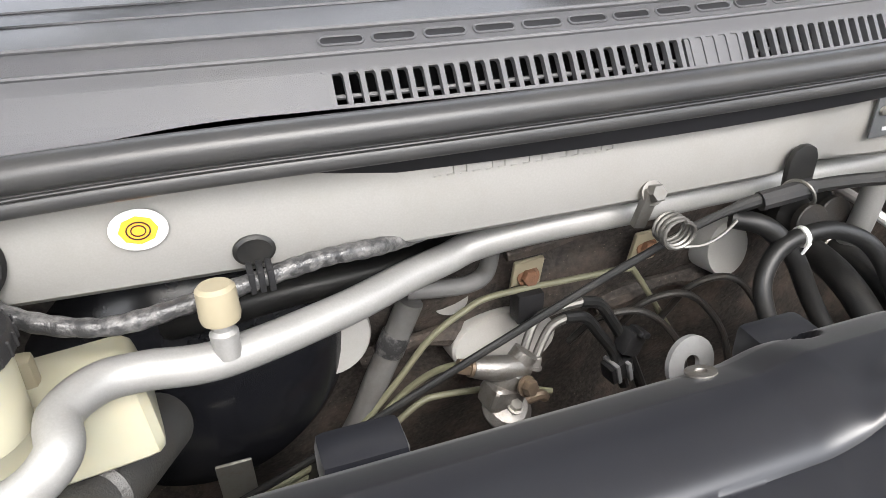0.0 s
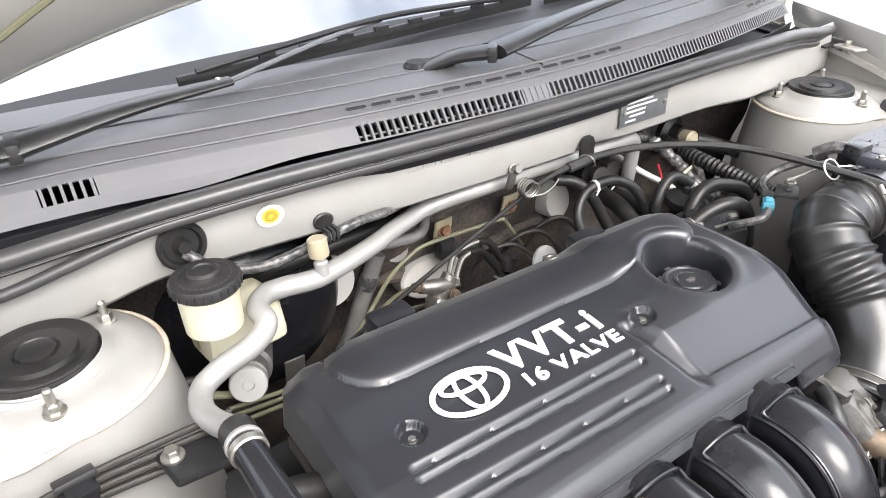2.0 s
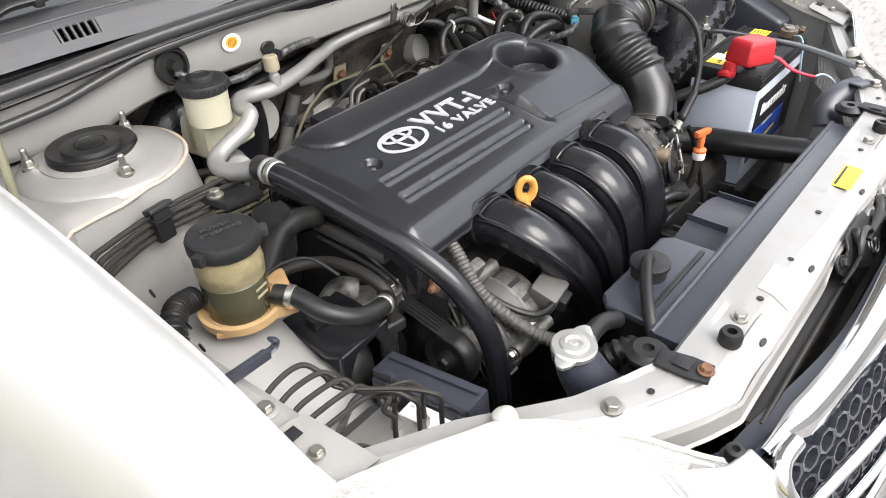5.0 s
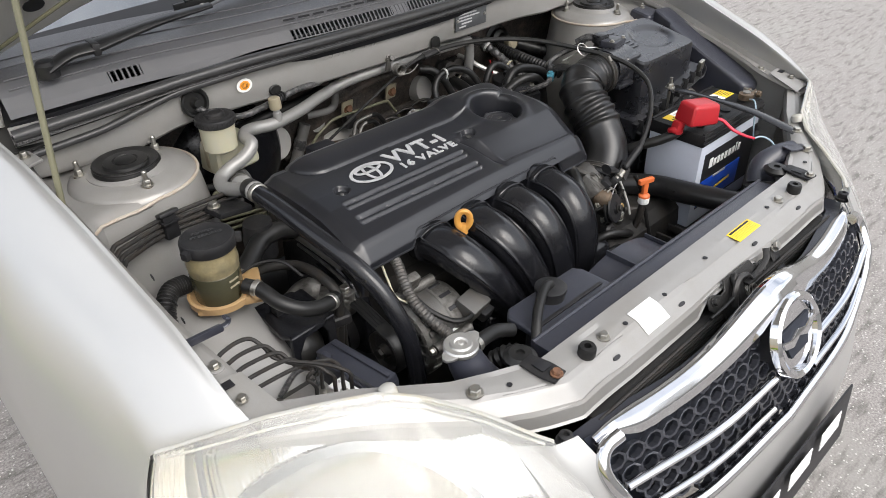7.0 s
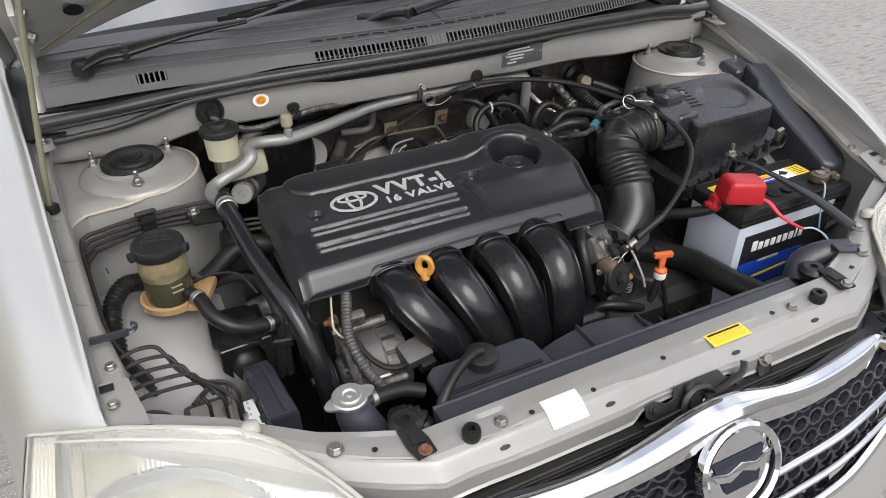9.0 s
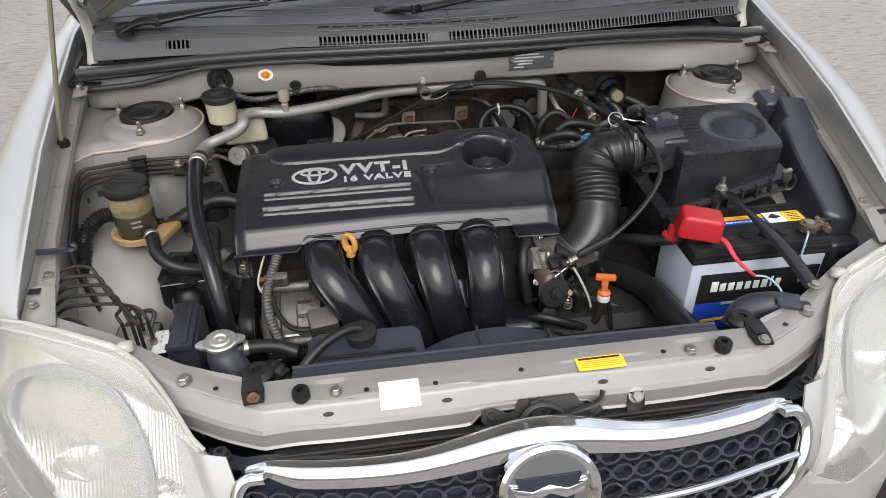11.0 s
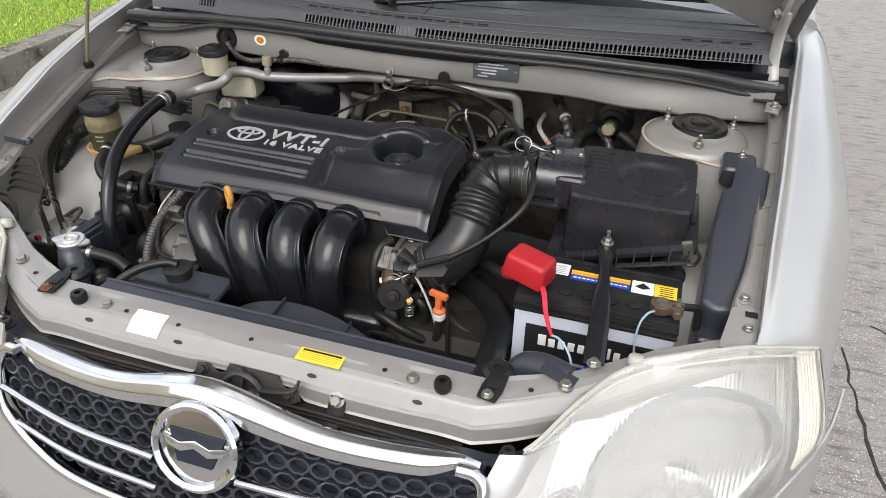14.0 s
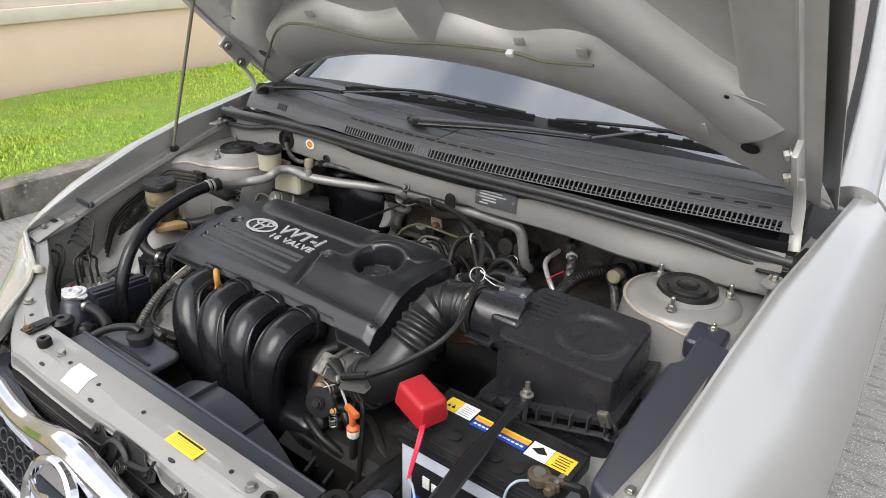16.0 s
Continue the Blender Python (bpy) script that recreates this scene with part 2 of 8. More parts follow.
M["relief"] = mat("paler_raised_plastic", (0.035, 0.035, 0.036), 0.5)


# ---- mesh helpers ----
def part(name, bm, material, parent=None, label="", sharp=0.6):
    bm.normal_update()
    for f in bm.faces:
        f.smooth = True
    for e in bm.edges:
        e.smooth = len(e.link_faces) == 2 and e.calc_face_angle(0) < sharp
    me = bpy.data.meshes.new(name)
    bm.to_mesh(me)
    bm.free()
    me.materials.append(M[material] if isinstance(material, str) else material)
    ob = new(name, me)
    if parent is not None:
        ob.parent = parent
    if label:
        ob["label"] = label
    return ob


def thing(name, label, category, group="", kind="", at=(0, 0, 0)):
    ob = new(name)
    ob.empty_display_size = 0.02
    ob.location = at
    return tagged(ob, label, category, group, kind)


def bevel(bm, width, segs=2, limit=0.5):
    if width:
        edges = [e for e in bm.edges if len(e.link_faces) == 2 and e.calc_face_angle(0) > limit]
        bmesh.ops.bevel(bm, geom=edges, offset=width, segments=segs, profile=0.6, affect="EDGES", clamp_overlap=True)
    return bm


def box(size, at=(0, 0, 0), bev=0.002, rot=(0, 0, 0), taper=(1, 1), segs=2, bm=None):
    """A box round the place at; taper shrinks its top in x and y."""
    b = bmesh.new()
    bmesh.ops.create_cube(b, size=1)
    for v in b.verts:
        k = taper if v.co.z > 0 else (1, 1)
        v.co = Vector((v.co.x * size[0] * k[0], v.co.y * size[1] * k[1], v.co.z * size[2]))
    b.normal_update()
    bevel(b, bev, segs)
    b.transform(pose(*at, *rot))
    return join(bm, b)


def join(bm, b):
    if bm is None:
        return b
    me = bpy.data.meshes.new("tmp")
    b.to_mesh(me)
    bm.from_mesh(me)
    b.free()
    bpy.data.meshes.remove(me)
    return bm


def lathe(profile, at=(0, 0, 0), axis=(0, 0, 1), segs=32, bm=None, flat=1.0, caps=True):
    """Turns (radius, height) pairs round an axis."""
    b = bmesh.new()
    rings = []
    for r, h in profile:
        if r < 1e-6:
            rings.append([b.verts.new((0, 0, h))])
        else:
            rings.append([b.verts.new((r * math.cos(2 * math.pi * i / segs), r * flat * math.sin(2 * math.pi * i / segs), h)) for i in range(segs)])
    for a, c in zip(rings, rings[1:]):
        for i in range(segs):
            j = (i + 1) % segs
            q = [a[i % len(a)], a[j % len(a)], c[j % len(c)], c[i % len(c)]]
            q = [v for k, v in enumerate(q) if v not in q[:k]]
            if len(q) > 2:
                b.faces.new(q)
    for ring in (rings[0], rings[-1]):
        if len(ring) > 2 and caps:
            b.faces.new(ring)
    bmesh.ops.recalc_face_normals(b, faces=b.faces)
    turn = Vector((0, 0, 1)).rotation_difference(Vector(axis)).to_matrix().to_4x4()
    b.transform(Matrix.Translation(at) @ turn)
    return join(bm, b)


def smooth_path(points, steps=8):
    pts = [Vector(p) for p in points]
    if len(pts) < 3 or steps < 2:
        return pts
    ext = [2 * pts[0] - pts[1]] + pts + [2 * pts[-1] - pts[-2]]
    out = []
    for i in range(1, len(ext) - 2):
        p0, p1, p2, p3 = ext[i - 1:i + 3]
        for k in range(steps):
            t = k / steps
            out.append(0.5 * ((2 * p1) + (p2 - p0) * t + (2 * p0 - 5 * p1 + 4 * p2 - p3) * t * t + (3 * p1 - p0 - 3 * p2 + p3) * t ** 3))
    out.append(pts[-1])
    return out


def tube(points, radius, segs=12, steps=8, bm=None, squash=1.0, cap=True, ridges=()):
    """Sweeps a circle along a smooth path; radius is a number or a function of 0..1."""
    path = smooth_path(points, steps)
    b = bmesh.new()
    n = len(path)
    t0 = (path[1] - path[0]).normalized()
    ref = Vector((0, 0, 1)) if abs(t0.z) < 0.9 else Vector((0, 1, 0))
    side = t0.cross(ref).normalized()
    rings = []
    for i, p in enumerate(path):
        t = (path[min(i + 1, n - 1)] - path[max(i - 1, 0)]).normalized()
        side = (side - t * side.dot(t)).normalized()
        up = side.cross(t).normalized()
        r = radius(i / (n - 1)) if callable(radius) else radius
        row = []
        for k in range(segs):
            a = 2 * math.pi * k / segs
            q = r * (1 + sum(0.10 * math.exp(-((a - g) / 0.075) ** 2) for g in ridges))
            row.append(b.verts.new(p + side * (q * math.cos(a)) + up * (q * squash * math.sin(a))))
        rings.append(row)
    for a, c in zip(rings, rings[1:]):
        for i in range(segs):
            j = (i + 1) % segs
            b.faces.new((a[i], a[j], c[j], c[i]))
    if cap:
        b.faces.new(rings[0])
        b.faces.new(rings[-1])
    bmesh.ops.recalc_face_normals(b, faces=b.faces)
    return join(bm, b)


def prism(outline, z0, z1, bev=0.0, segs=2, bm=None, m=None):
    """An upright solid over an outline of (x, y)."""
    b = bmesh.new()
    lo = [b.verts.new((x, y, z0)) for x, y in outline]
    f = b.faces.new(lo)
    g = bmesh.ops.extrude_face_region(b, geom=[f])
    for v in g["geom"]:
        if isinstance(v, bmesh.types.BMVert):
            v.co.z = z1
    bmesh.ops.recalc_face_normals(b, faces=b.faces)
    b.normal_update()
    bevel(b, bev, segs)
    if m is not None:
        b.transform(m)
    return join(bm, b)


def sheet(nu, nv, fn, thick=0.0, bm=None, closed=False):
    """A surface from fn(u, v), u and v from 0 to 1, with thickness away from its normal."""
    b = bmesh.new()
    g = [[b.verts.new(fn(i / nu, j / nv)) for j in range(nv + 1)] for i in range(nu if closed else nu + 1)]
    for i in range(nu):
        for j in range(nv):
            b.faces.new((g[i][j], g[(i + 1) % len(g)][j], g[(i + 1) % len(g)][j + 1], g[i][j + 1]))
    b.normal_update()
    if thick:
        bmesh.ops.solidify(b, geom=list(b.faces), thickness=thick)
        bmesh.ops.recalc_face_normals(b, faces=b.faces)
    return join(bm, b)


def nut(at, r=0.008, h=0.008, washer=1.5, stud=0.0, axis=(0, 0, 1), bm=None):
    bm = lathe([(r * washer, 0), (r * washer, h * 0.25), (r * 1.05, h * 0.3)], at, axis, 20, bm)
    bm = lathe([(r * 1.1, h * 0.25), (r * 1.1, h * 0.95), (r * 0.95, h * 1.1), (0, h * 1.1)], at, axis, 6, bm)
    if stud:
        bm = lathe([(r * 0.62, h), (r * 0.62, h + stud), (r * 0.4, h + stud + r * 0.3), (0, h + stud + r * 0.3)], at, axis, 12, bm)
    return bm


def text_bm(body, size, m, depth=0.0008, bm=None, width=None, bold=0.018):
    """Letters from the built-in font as a mesh, their middle at m."""
    cu = bpy.data.curves.new("txt", "FONT")
    cu.offset = size * bold
    cu.space_character = 1.0 + bold * 4.5
    cu.body, cu.size, cu.extrude, cu.align_x, cu.align_y = body, size, depth, "CENTER", "CENTER"
    ob = bpy.data.objects.new("txt", cu)
    scene.collection.objects.link(ob)
    dg = bpy.context.evaluated_depsgraph_get()
    me = bpy.data.meshes.new_from_object(ob.evaluated_get(dg))
    b = bmesh.new()
    b.from_mesh(me)
    bpy.data.objects.remove(ob)
    bpy.data.curves.remove(cu)
    bpy.data.meshes.remove(me)
    if width:
        xs = [v.co.x for v in b.verts]
        k = width / (max(xs) - min(xs))
        for v in b.verts:
            v.co.x *= k
    b.transform(m)
    return join(bm, b)


def lerp(a, b, t):
    return a + (b - a) * t


def curve1(keys, x):
    """Smooth value between (x, value) keys."""
    if x <= keys[0][0]:
        return keys[0][1]
    for (a, p), (b, q) in zip(keys, keys[1:]):
        if x <= b:
            t = (x - a) / (b - a)
            return lerp(p, q, t * t * (3 - 2 * t)) if abs(q - p) > 0 else p
    return keys[-1][1]


def line1(keys, x):
    if x <= keys[0][0]:
        return keys[0][1]
    for (a, p), (b, q) in zip(keys, keys[1:]):
        if x <= b:
            return lerp(p, q, (x - a) / (b - a))
    return keys[-1][1]


def step(a, b, x):
    t = min(1, max(0, (x - a) / (b - a)))
    return t * t * (3 - 2 * t)


# ---- the street ----
M["road"] = mat("worn_concrete", (0.178, 0.166, 0.157), 0.88, grain=1.1, grain_scale=170, spots=0.9, spot_scale=2.4, spot_color=(0.27, 0.258, 0.24), bump=1.0, bump_scale=90, rough_var=0.08, streak=(0.75, 13.0, (0.8, 3.5, 1.0), (0.085, 0.078, 0.072)), specks=(0.42, 150.0, (0.50, 0.48, 0.45)))
M["kerb"] = mat("weathered_kerb_concrete", (0.155, 0.143, 0.122), 0.9, grain=0.7, grain_scale=240, spots=0.95, spot_scale=9.0, spot_color=(0.045, 0.043, 0.034), bump=1.0, bump_scale=60, rough_var=0.08, specks=(0.5, 45.0, (0.26, 0.25, 0.22)))
M["wall"] = mat("peach_painted_render", (0.80, 0.60, 0.46), 0.8, spots=0.25, spot_scale=2.2, spot_color=(0.70, 0.50, 0.37), bump=0.3, bump_scale=160)
M["coping"] = mat("cream_coping", (0.70, 0.62, 0.52), 0.8, spots=0.3, spot_scale=4, spot_color=(0.5, 0.43, 0.36))
M["soil"] = mat("grass_soil", (0.12, 0.185, 0.028), 0.95, spots=0.9, spot_scale=5, spot_color=(0.19, 0.24, 0.04), grain=0.6, grain_scale=120)
M["blade"] = mat("grass_blade", (0.25, 0.36, 0.04), 0.55, spots=0.9, spot_scale=2.2, spot_color=(0.42, 0.48, 0.07), grain=0.9, grain_scale=25)

part("ground", sheet(8, 8, lambda u, v: (lerp(-400, 400, u), lerp(-400, 400, v), 0)), "road")
tagged(bpy.data.objects["ground"], "worn grey concrete road with fine cracks", "road", kind="structure")

M["crack"] = mat("dirt_filled_crack", (0.03, 0.027, 0.024), 0.95, spots=0.5, spot_scale=30, spot_color=(0.06, 0.055, 0.045))
crack_rng = random.Random(5)
for jx0, jy0, jx1, jy1, jw in ((1.15, 1.24, 1.155, 0.98, 0.006), (1.155, 0.98, 1.19, 0.61, 0.008), (1.25, 1.38, 1.37, 1.29, 0.004), (1.19, 0.61, 1.22, 0.2, 0.008), (1.37, 1.29, 1.9, 0.9, 0.004)):
    # each crack wanders in short ragged pieces
    knots = [Vector((lerp(jx0, jx1, k / 7), lerp(jy0, jy1, k / 7), 0.0006)) + (Vector((crack_rng.uniform(-0.006, 0.006), crack_rng.uniform(-0.003, 0.003), 0)) if 0 < k < 7 else Vector((0, 0, 0))) for k in range(8)]
    crack = bmesh.new()
    for p, q in zip(knots, knots[1:]):
        side = Vector((-(q - p).y, (q - p).x, 0)).normalized() * jw * crack_rng.uniform(0.35, 0.6)
        over = (q - p).normalized() * 0.002
        low = [crack.verts.new(c) for c in (p - over - side, q + over - side, q + over + side, p - over + side)]
        top = [crack.verts.new(v.co + Vector((0, 0, 0.002))) for v in low]
        crack.faces.new(top)
        for k in range(4):
            crack.faces.new((low[k], low[(k + 1) % 4], top[(k + 1) % 4], top[k]))
    part("crack", crack, "crack", bpy.data.objects["ground"])

kerb = thing("kerb", "weathered dark concrete kerb along the grass verge", "kerb", kind="structure", at=(-2.86, 0, 0))
for i in range(16):
    L = 0.9
    stone = box((0.15, L - 0.016, 0.175), (0, 0, 0), 0.014)
    bmesh.ops.subdivide_edges(stone, edges=[e for e in stone.edges if e.calc_length() > 0.1], cuts=7, use_grid_fill=True)
    for v in stone.verts:
        v.co += v.co.normalized() * 0.006 * noise.noise((v.co.x * 14, v.co.y * 9 + i * 3.1, v.co.z * 14))
    stone.transform(pose(0.006 * math.sin(i * 2.3), -3.2 + i * L, 0.072 + 0.003 * math.sin(i * 1.7), 0, 0, 0.6 * math.sin(i * 3.9)))
    part("kerb_stone", stone, "kerb", kerb)
lawn = part("lawn", sheet(20, 60, lambda u, v: (lerp(-4.7, -2.93, u), lerp(-6, 24, v), 0.135 + 0.02 * noise.noise((u * 4, v * 20, 0)))), "soil")
tagged(lawn, "bright green mown grass verge", "lawn", kind="structure")
bm = bmesh.new()
rng = random.Random(4)
for i in range(110000):
    x, y = rng.uniform(-4.68, -2.9), -1.0 + 9.5 * rng.random() ** 1.5
    h, a = rng.uniform(0.012, 0.034) * (1 + 0.5 * noise.noise((x * 1.7, y * 1.7, 5))), rng.uniform(0, 6.28)
    dx, dy = math.cos(a), math.sin(a)
    lean_x, lean_y, z, w = rng.uniform(-0.025, 0.025), rng.uniform(-0.025, 0.025), 0.125, 0.004 + 0.0008 * y
    v1, v2, v3 = bm.verts.new((x - dx * w, y - dy * w, z)), bm.verts.new((x + dx * w, y + dy * w, z)), bm.verts.new((x + lean_x, y + lean_y, z + h))
    bm.faces.new((v1, v2, v3))
tagged(part("grass", bm, "blade"), "short green grass blades on the verge", "grass", kind="stuff")
wall = part("boundary_wall", box((0.2, 60, 0.64), (-4.85, 10, 0.32), 0.01), "wall")
tagged(wall, "peach painted rendered garden wall behind the grass", "wall", kind="structure")
part("coping", box((0.26, 60, 0.10), (-4.85, 10, 0.69), 0.01), "coping", wall)
part("upper_wall", box((0.16, 60, 1.3), (-4.85, 10, 1.39), 0.01), "coping", wall)

# unseen plain walls added behind and beside the viewer, closing off low sky light
M["unseen_wall_grey"] = mat("grey_plaster", (0.52, 0.50, 0.46), 0.85, spots=0.4, spot_scale=1.5, spot_color=(0.40, 0.38, 0.35), bump=0.3, bump_scale=120)
tagged(part("unseen_wall_south", box((50, 0.3, 3.0), (0, -9.5, 1.5), 0.01), "unseen_wall_grey"), "unseen plain grey wall added across the street to cut low sky light", "wall", kind="structure")
tagged(part("unseen_wall_east", box((0.3, 40, 3.0), (10.5, 0, 1.5), 0.01), "unseen_wall_grey"), "unseen plain grey wall added beside the street to cut low sky light", "wall", kind="structure")

# ---- car body ----
def yf(x, z):
    """The front face of the car."""
    return -0.115 + 0.2 * x * x + 0.55 * x ** 4 - curve1([(0.2, 0.03), (0.45, 0.075), (0.62, 0.05), (0.75, 0.0)], z)


XI = [(0.1, 0.660), (0.25, 0.682), (0.54, 0.705), (0.70, 0.720), (0.9, 0.735), (1.05, 0.742)]
ZI = [(0.1, 0.790), (0.25, 0.822), (0.54, 0.900), (0.70, 0.938), (0.9, 0.968), (1.05, 0.985)]


# crest of the painted fender, above the mounting flange
XF = [(0.1, 0.664), (0.16, 0.670), (0.30, 0.680), (0.45, 0.692), (0.60, 0.703), (0.85, 0.728), (1.05, 0.742)]
ZF = [(0.1, 0.792), (0.16, 0.812), (0.30, 0.862), (0.45, 0.910), (0.60, 0.944), (0.85, 0.978), (1.05, 0.990)]


def fender_section(y, v):
    xi, zi = line1(XF, y), line1(ZF, y)
    w = line1([(0.15, 0.790), (0.25, 0.806), (0.45, 0.835)], y)
    px = [xi + 0.004, xi, xi + 0.004, xi + 0.02, lerp(xi, w, 0.52), lerp(xi, w, 0.83), w - 0.004, w + 0.006, w + 0.008, w - 0.012]
    pz = [line1(ZI, y) - 0.024, zi - 0.005, zi, zi + 0.002, zi - 0.024, zi - 0.085, zi - 0.17, 0.6, 0.5, 0.22]
    k = v * (len(px) - 1)
    i = min(int(k), len(px) - 2)
    t = k - i

    def cr(p):
        a, b, c, d = p[max(i - 1, 0)], p[i], p[i + 1], p[min(i + 2, len(p) - 1)]
        return 0.5 * (2 * b + (c - a) * t + (2 * a - 5 * b + 4 * c - d) * t * t + (3 * b - a - 3 * c + d) * t ** 3)
    return cr(px), cr(pz)


def fender(side, group):
    f = thing("front_fender", "silver painted steel front fender of the car", "fender", group)

    def fn(u, v):
        y0 = curve1([(0.0, 0.148), (0.3, 0.160), (0.5, 0.196), (0.62, 0.205), (1, 0.21)], v)
        y = lerp(y0, 1.0, u)
        x, z = fender_section(y, v)
        p = Vector((x, y, z))
        # the front edge follows the lamp
        k = 1 - step(0.0, 0.16, u)
        if k > 0:
            if v < 0.46:
                xe = min(x, 0.759)
                q = Vector((xe, lamp_ytop(xe) + 0.004, lamp_top(xe) + 0.0015)) if x > 0.66 else p
            else:
                q = lamp_pt(1, min(1, (v - 0.46) / 0.54 * 1.25)) + Vector((0.003, 0.005, 0))
                if v > 0.9:
                    q.z = lerp(q.z, 0.22, (v - 0.9) / 0.1)
            p = p.lerp(q, k)
        return (side * p.x, p.y, p.z)
    part("panel", sheet(34, 45, fn, 0.0015 * side), "paint", f)
    # inner mounting flange with its bolts
    def fl(u, v):
        y = lerp(0.15, 0.86, u)
        xi, zi = line1(XF, y), line1(ZI, y)
        wide = 0.022 + 0.012 * (1 - step(0.22, 0.34, y)) + 0.006 * step(0.64, 0.70, y)
        # a raised lip along the bay, a shallow channel, then the rise to the fender
        lift = 0.003 * (1 - step(0.0, 0.14, v)) + 0.012 * step(0.82, 1.0, v) - 0.005 * (1 - step(0.0, 0.05, v))
        return (side * lerp(xi - wide, xi + 0.002, v), y, zi - 0.026 + lift)
    part("flange", sheet(60, 20, fl, 0.002 * side), "bay", f)
    # pressed stiffening folds across the channel
    for y in (0.36, 0.44, 0.52, 0.60):
        part("flange_fold", box((0.014, 0.003, 0.003), (side * (line1(XF, y) - 0.009), y, line1(ZI, y) - 0.0225), 0.001, (0, -20 * side, 12 * side)), "bay", f)
    for y, x in ((0.19, 0.656), (0.254, 0.657), (0.69, 0.696)):
        part("bolt", nut((side * x, y, line1(ZI, y) - 0.024), 0.0052, 0.006, 1.45), "steel", f)
        part("bolt_plate", lathe([(0.0115, -0.002), (0.0115, 0.0005), (0.010, 0.0015), (0, 0.0015)], (side * x, y, line1(ZI, y) - 0.0255), segs=22), "bay", f)
    return f



body = thing("car_body", "silver painted unibody of a parked saloon car with open engine bay", "car")
for s in (-1, 1):
    def apron(u, v):
        y = lerp(0.185, 0.84, u)
        xi, zi = line1(XI, y), line1(ZI, y)
        top = zi - 0.026
        x = lerp(xi - 0.022, 0.60 if y < 0.5 else 0.63, step(0.1, 1, v))
        return (s * x, y, lerp(top, 0.42, v))
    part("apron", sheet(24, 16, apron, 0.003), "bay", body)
    # body side behind the fender: door skin, pillar
    def door(u, v):
        y = lerp(1.006, 4.2, u)
        x, z = fender_section(1.04, v)
        return (s * (x + 0.0 * u), y, z + 0.03 * u)
    part("door_skin", sheet(6, 40, door, 0.002 * s), "paint", body)
    part("pillar", tube([(s * 0.735, 0.98, 0.985), (s * 0.70, 1.25, 1.14), (s * 0.64, 1.6, 1.34), (s * 0.56, 2.0, 1.47), (s * 0.53, 2.8, 1.5)], 0.038, 14, 6, squash=0.8), "paint", body)
    part("pillar_trim", tube([(s * 0.700, 0.965, 1.0), (s * 0.662, 1.25, 1.165), (s * 0.60, 1.6, 1.365)], 0.008, 8, 6), "rubber", body)
part("roof", sheet(10, 8, lambda u, v: (lerp(-0.56, 0.56, u), lerp(1.85, 3.6, v), 1.47 + 0.05 * math.sin(math.pi * u)), 0.01), "paint", body)
# black sheets added to close the hinge gaps, coloured as the shade in them
for s in (-1, 1):
    part("hinge_gap_shade", sheet(4, 12, lambda u, v: (s * lerp(0.655, 0.748, u), lerp(0.70, 1.02, v), lerp(0.925, 0.945, v)), 0.003), "rubber", body)
# dark floor sheet; its colour carries the shade below the engine
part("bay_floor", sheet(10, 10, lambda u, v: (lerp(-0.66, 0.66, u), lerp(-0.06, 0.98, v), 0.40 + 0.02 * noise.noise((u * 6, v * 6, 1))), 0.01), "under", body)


def towers(side):
    c = Vector((0.567 * side, 0.648, 0))
    def top(u, v):
        a = 2 * math.pi * u
        r = [0.046, 0.056, 0.075, 0.089, 0.094, 0.097, 0.106, 0.121, 0.130]
        z = [0.884, 0.877, 0.873, 0.867, 0.860, 0.845, 0.78, 0.62, 0.45]
        k = v * 8
        i = min(int(k), 7)
        rr, zz = lerp(r[i], r[i + 1], k - i), lerp(z[i], z[i + 1], k - i)
        return (c.x + rr * math.cos(a), c.y + rr * math.sin(a) * 1.0, zz)
    part("strut_tower", sheet(48, 24, top, 0.0, closed=True), "bay", body)
    # the shelf between the tower and the fender, with its welded rim
    def shelf(u, v):
        x = lerp(0.560, 0.700, u)
        y0 = line1([(0.56, 0.556), (0.60, 0.552), (0.655, 0.552), (0.685, 0.518), (0.70, 0.505)], x)
        y = lerp(y0, 0.80, v)
        top = 0.866 - 0.006 * u + 0.014 * step(0.66, 0.70, x)
        return (side * x, y, top - 0.012 * (1 - step(0.0, 0.06, v)))
    part("tower_shelf", sheet(24, 24, shelf, 0.002), "bay", body)
    part("shelf_front", sheet(24, 8, lambda u, v: (shelf(u, 0)[0], shelf(u, 0)[1] - 0.03 * v, lerp(0.855, 0.70, v)), 0.002), "bay", body)
    rim = [(side * (0.567 - 0.0945 * math.cos(radians(k))), 0.648 - 0.0945 * math.sin(radians(k)), 0.8615) for k in range(-70, 95, 8)]
    rim += [(side * 0.60, 0.550, 0.857), (side * 0.655, 0.550, 0.854), (side * 0.684, 0.516, 0.852)]
    part("weld_rim", tube(rim, 0.0026, 8, 2), "seam", body, "rust-tinged welded rim")
    part("corner_plate", prism([(0.672, 0.660), (0.694, 0.650), (0.703, 0.69), (0.692, 0.708), (0.678, 0.704)], 0.921, 0.925, 0.001, 1, m=Matrix(((side, 0, 0, 0), (0, 1, 0, 0), (0, 0, 1, 0), (0, 0, 0, 1)))), "bay", body)
    part("corner_bolt", nut((side * 0.689, 0.682, 0.925), 0.005, 0.008, 1.6), "steel", body)


M["seam"] = mat("rusty_weld_seam", (0.42, 0.37, 0.31), 0.5, 0.1, spots=0.8, spot_scale=30, spot_color=(0.36, 0.26, 0.18))
for s in (-1, 1):
    towers(s)


def panel_y(x):
    return 0.675 + 0.09 * x * x


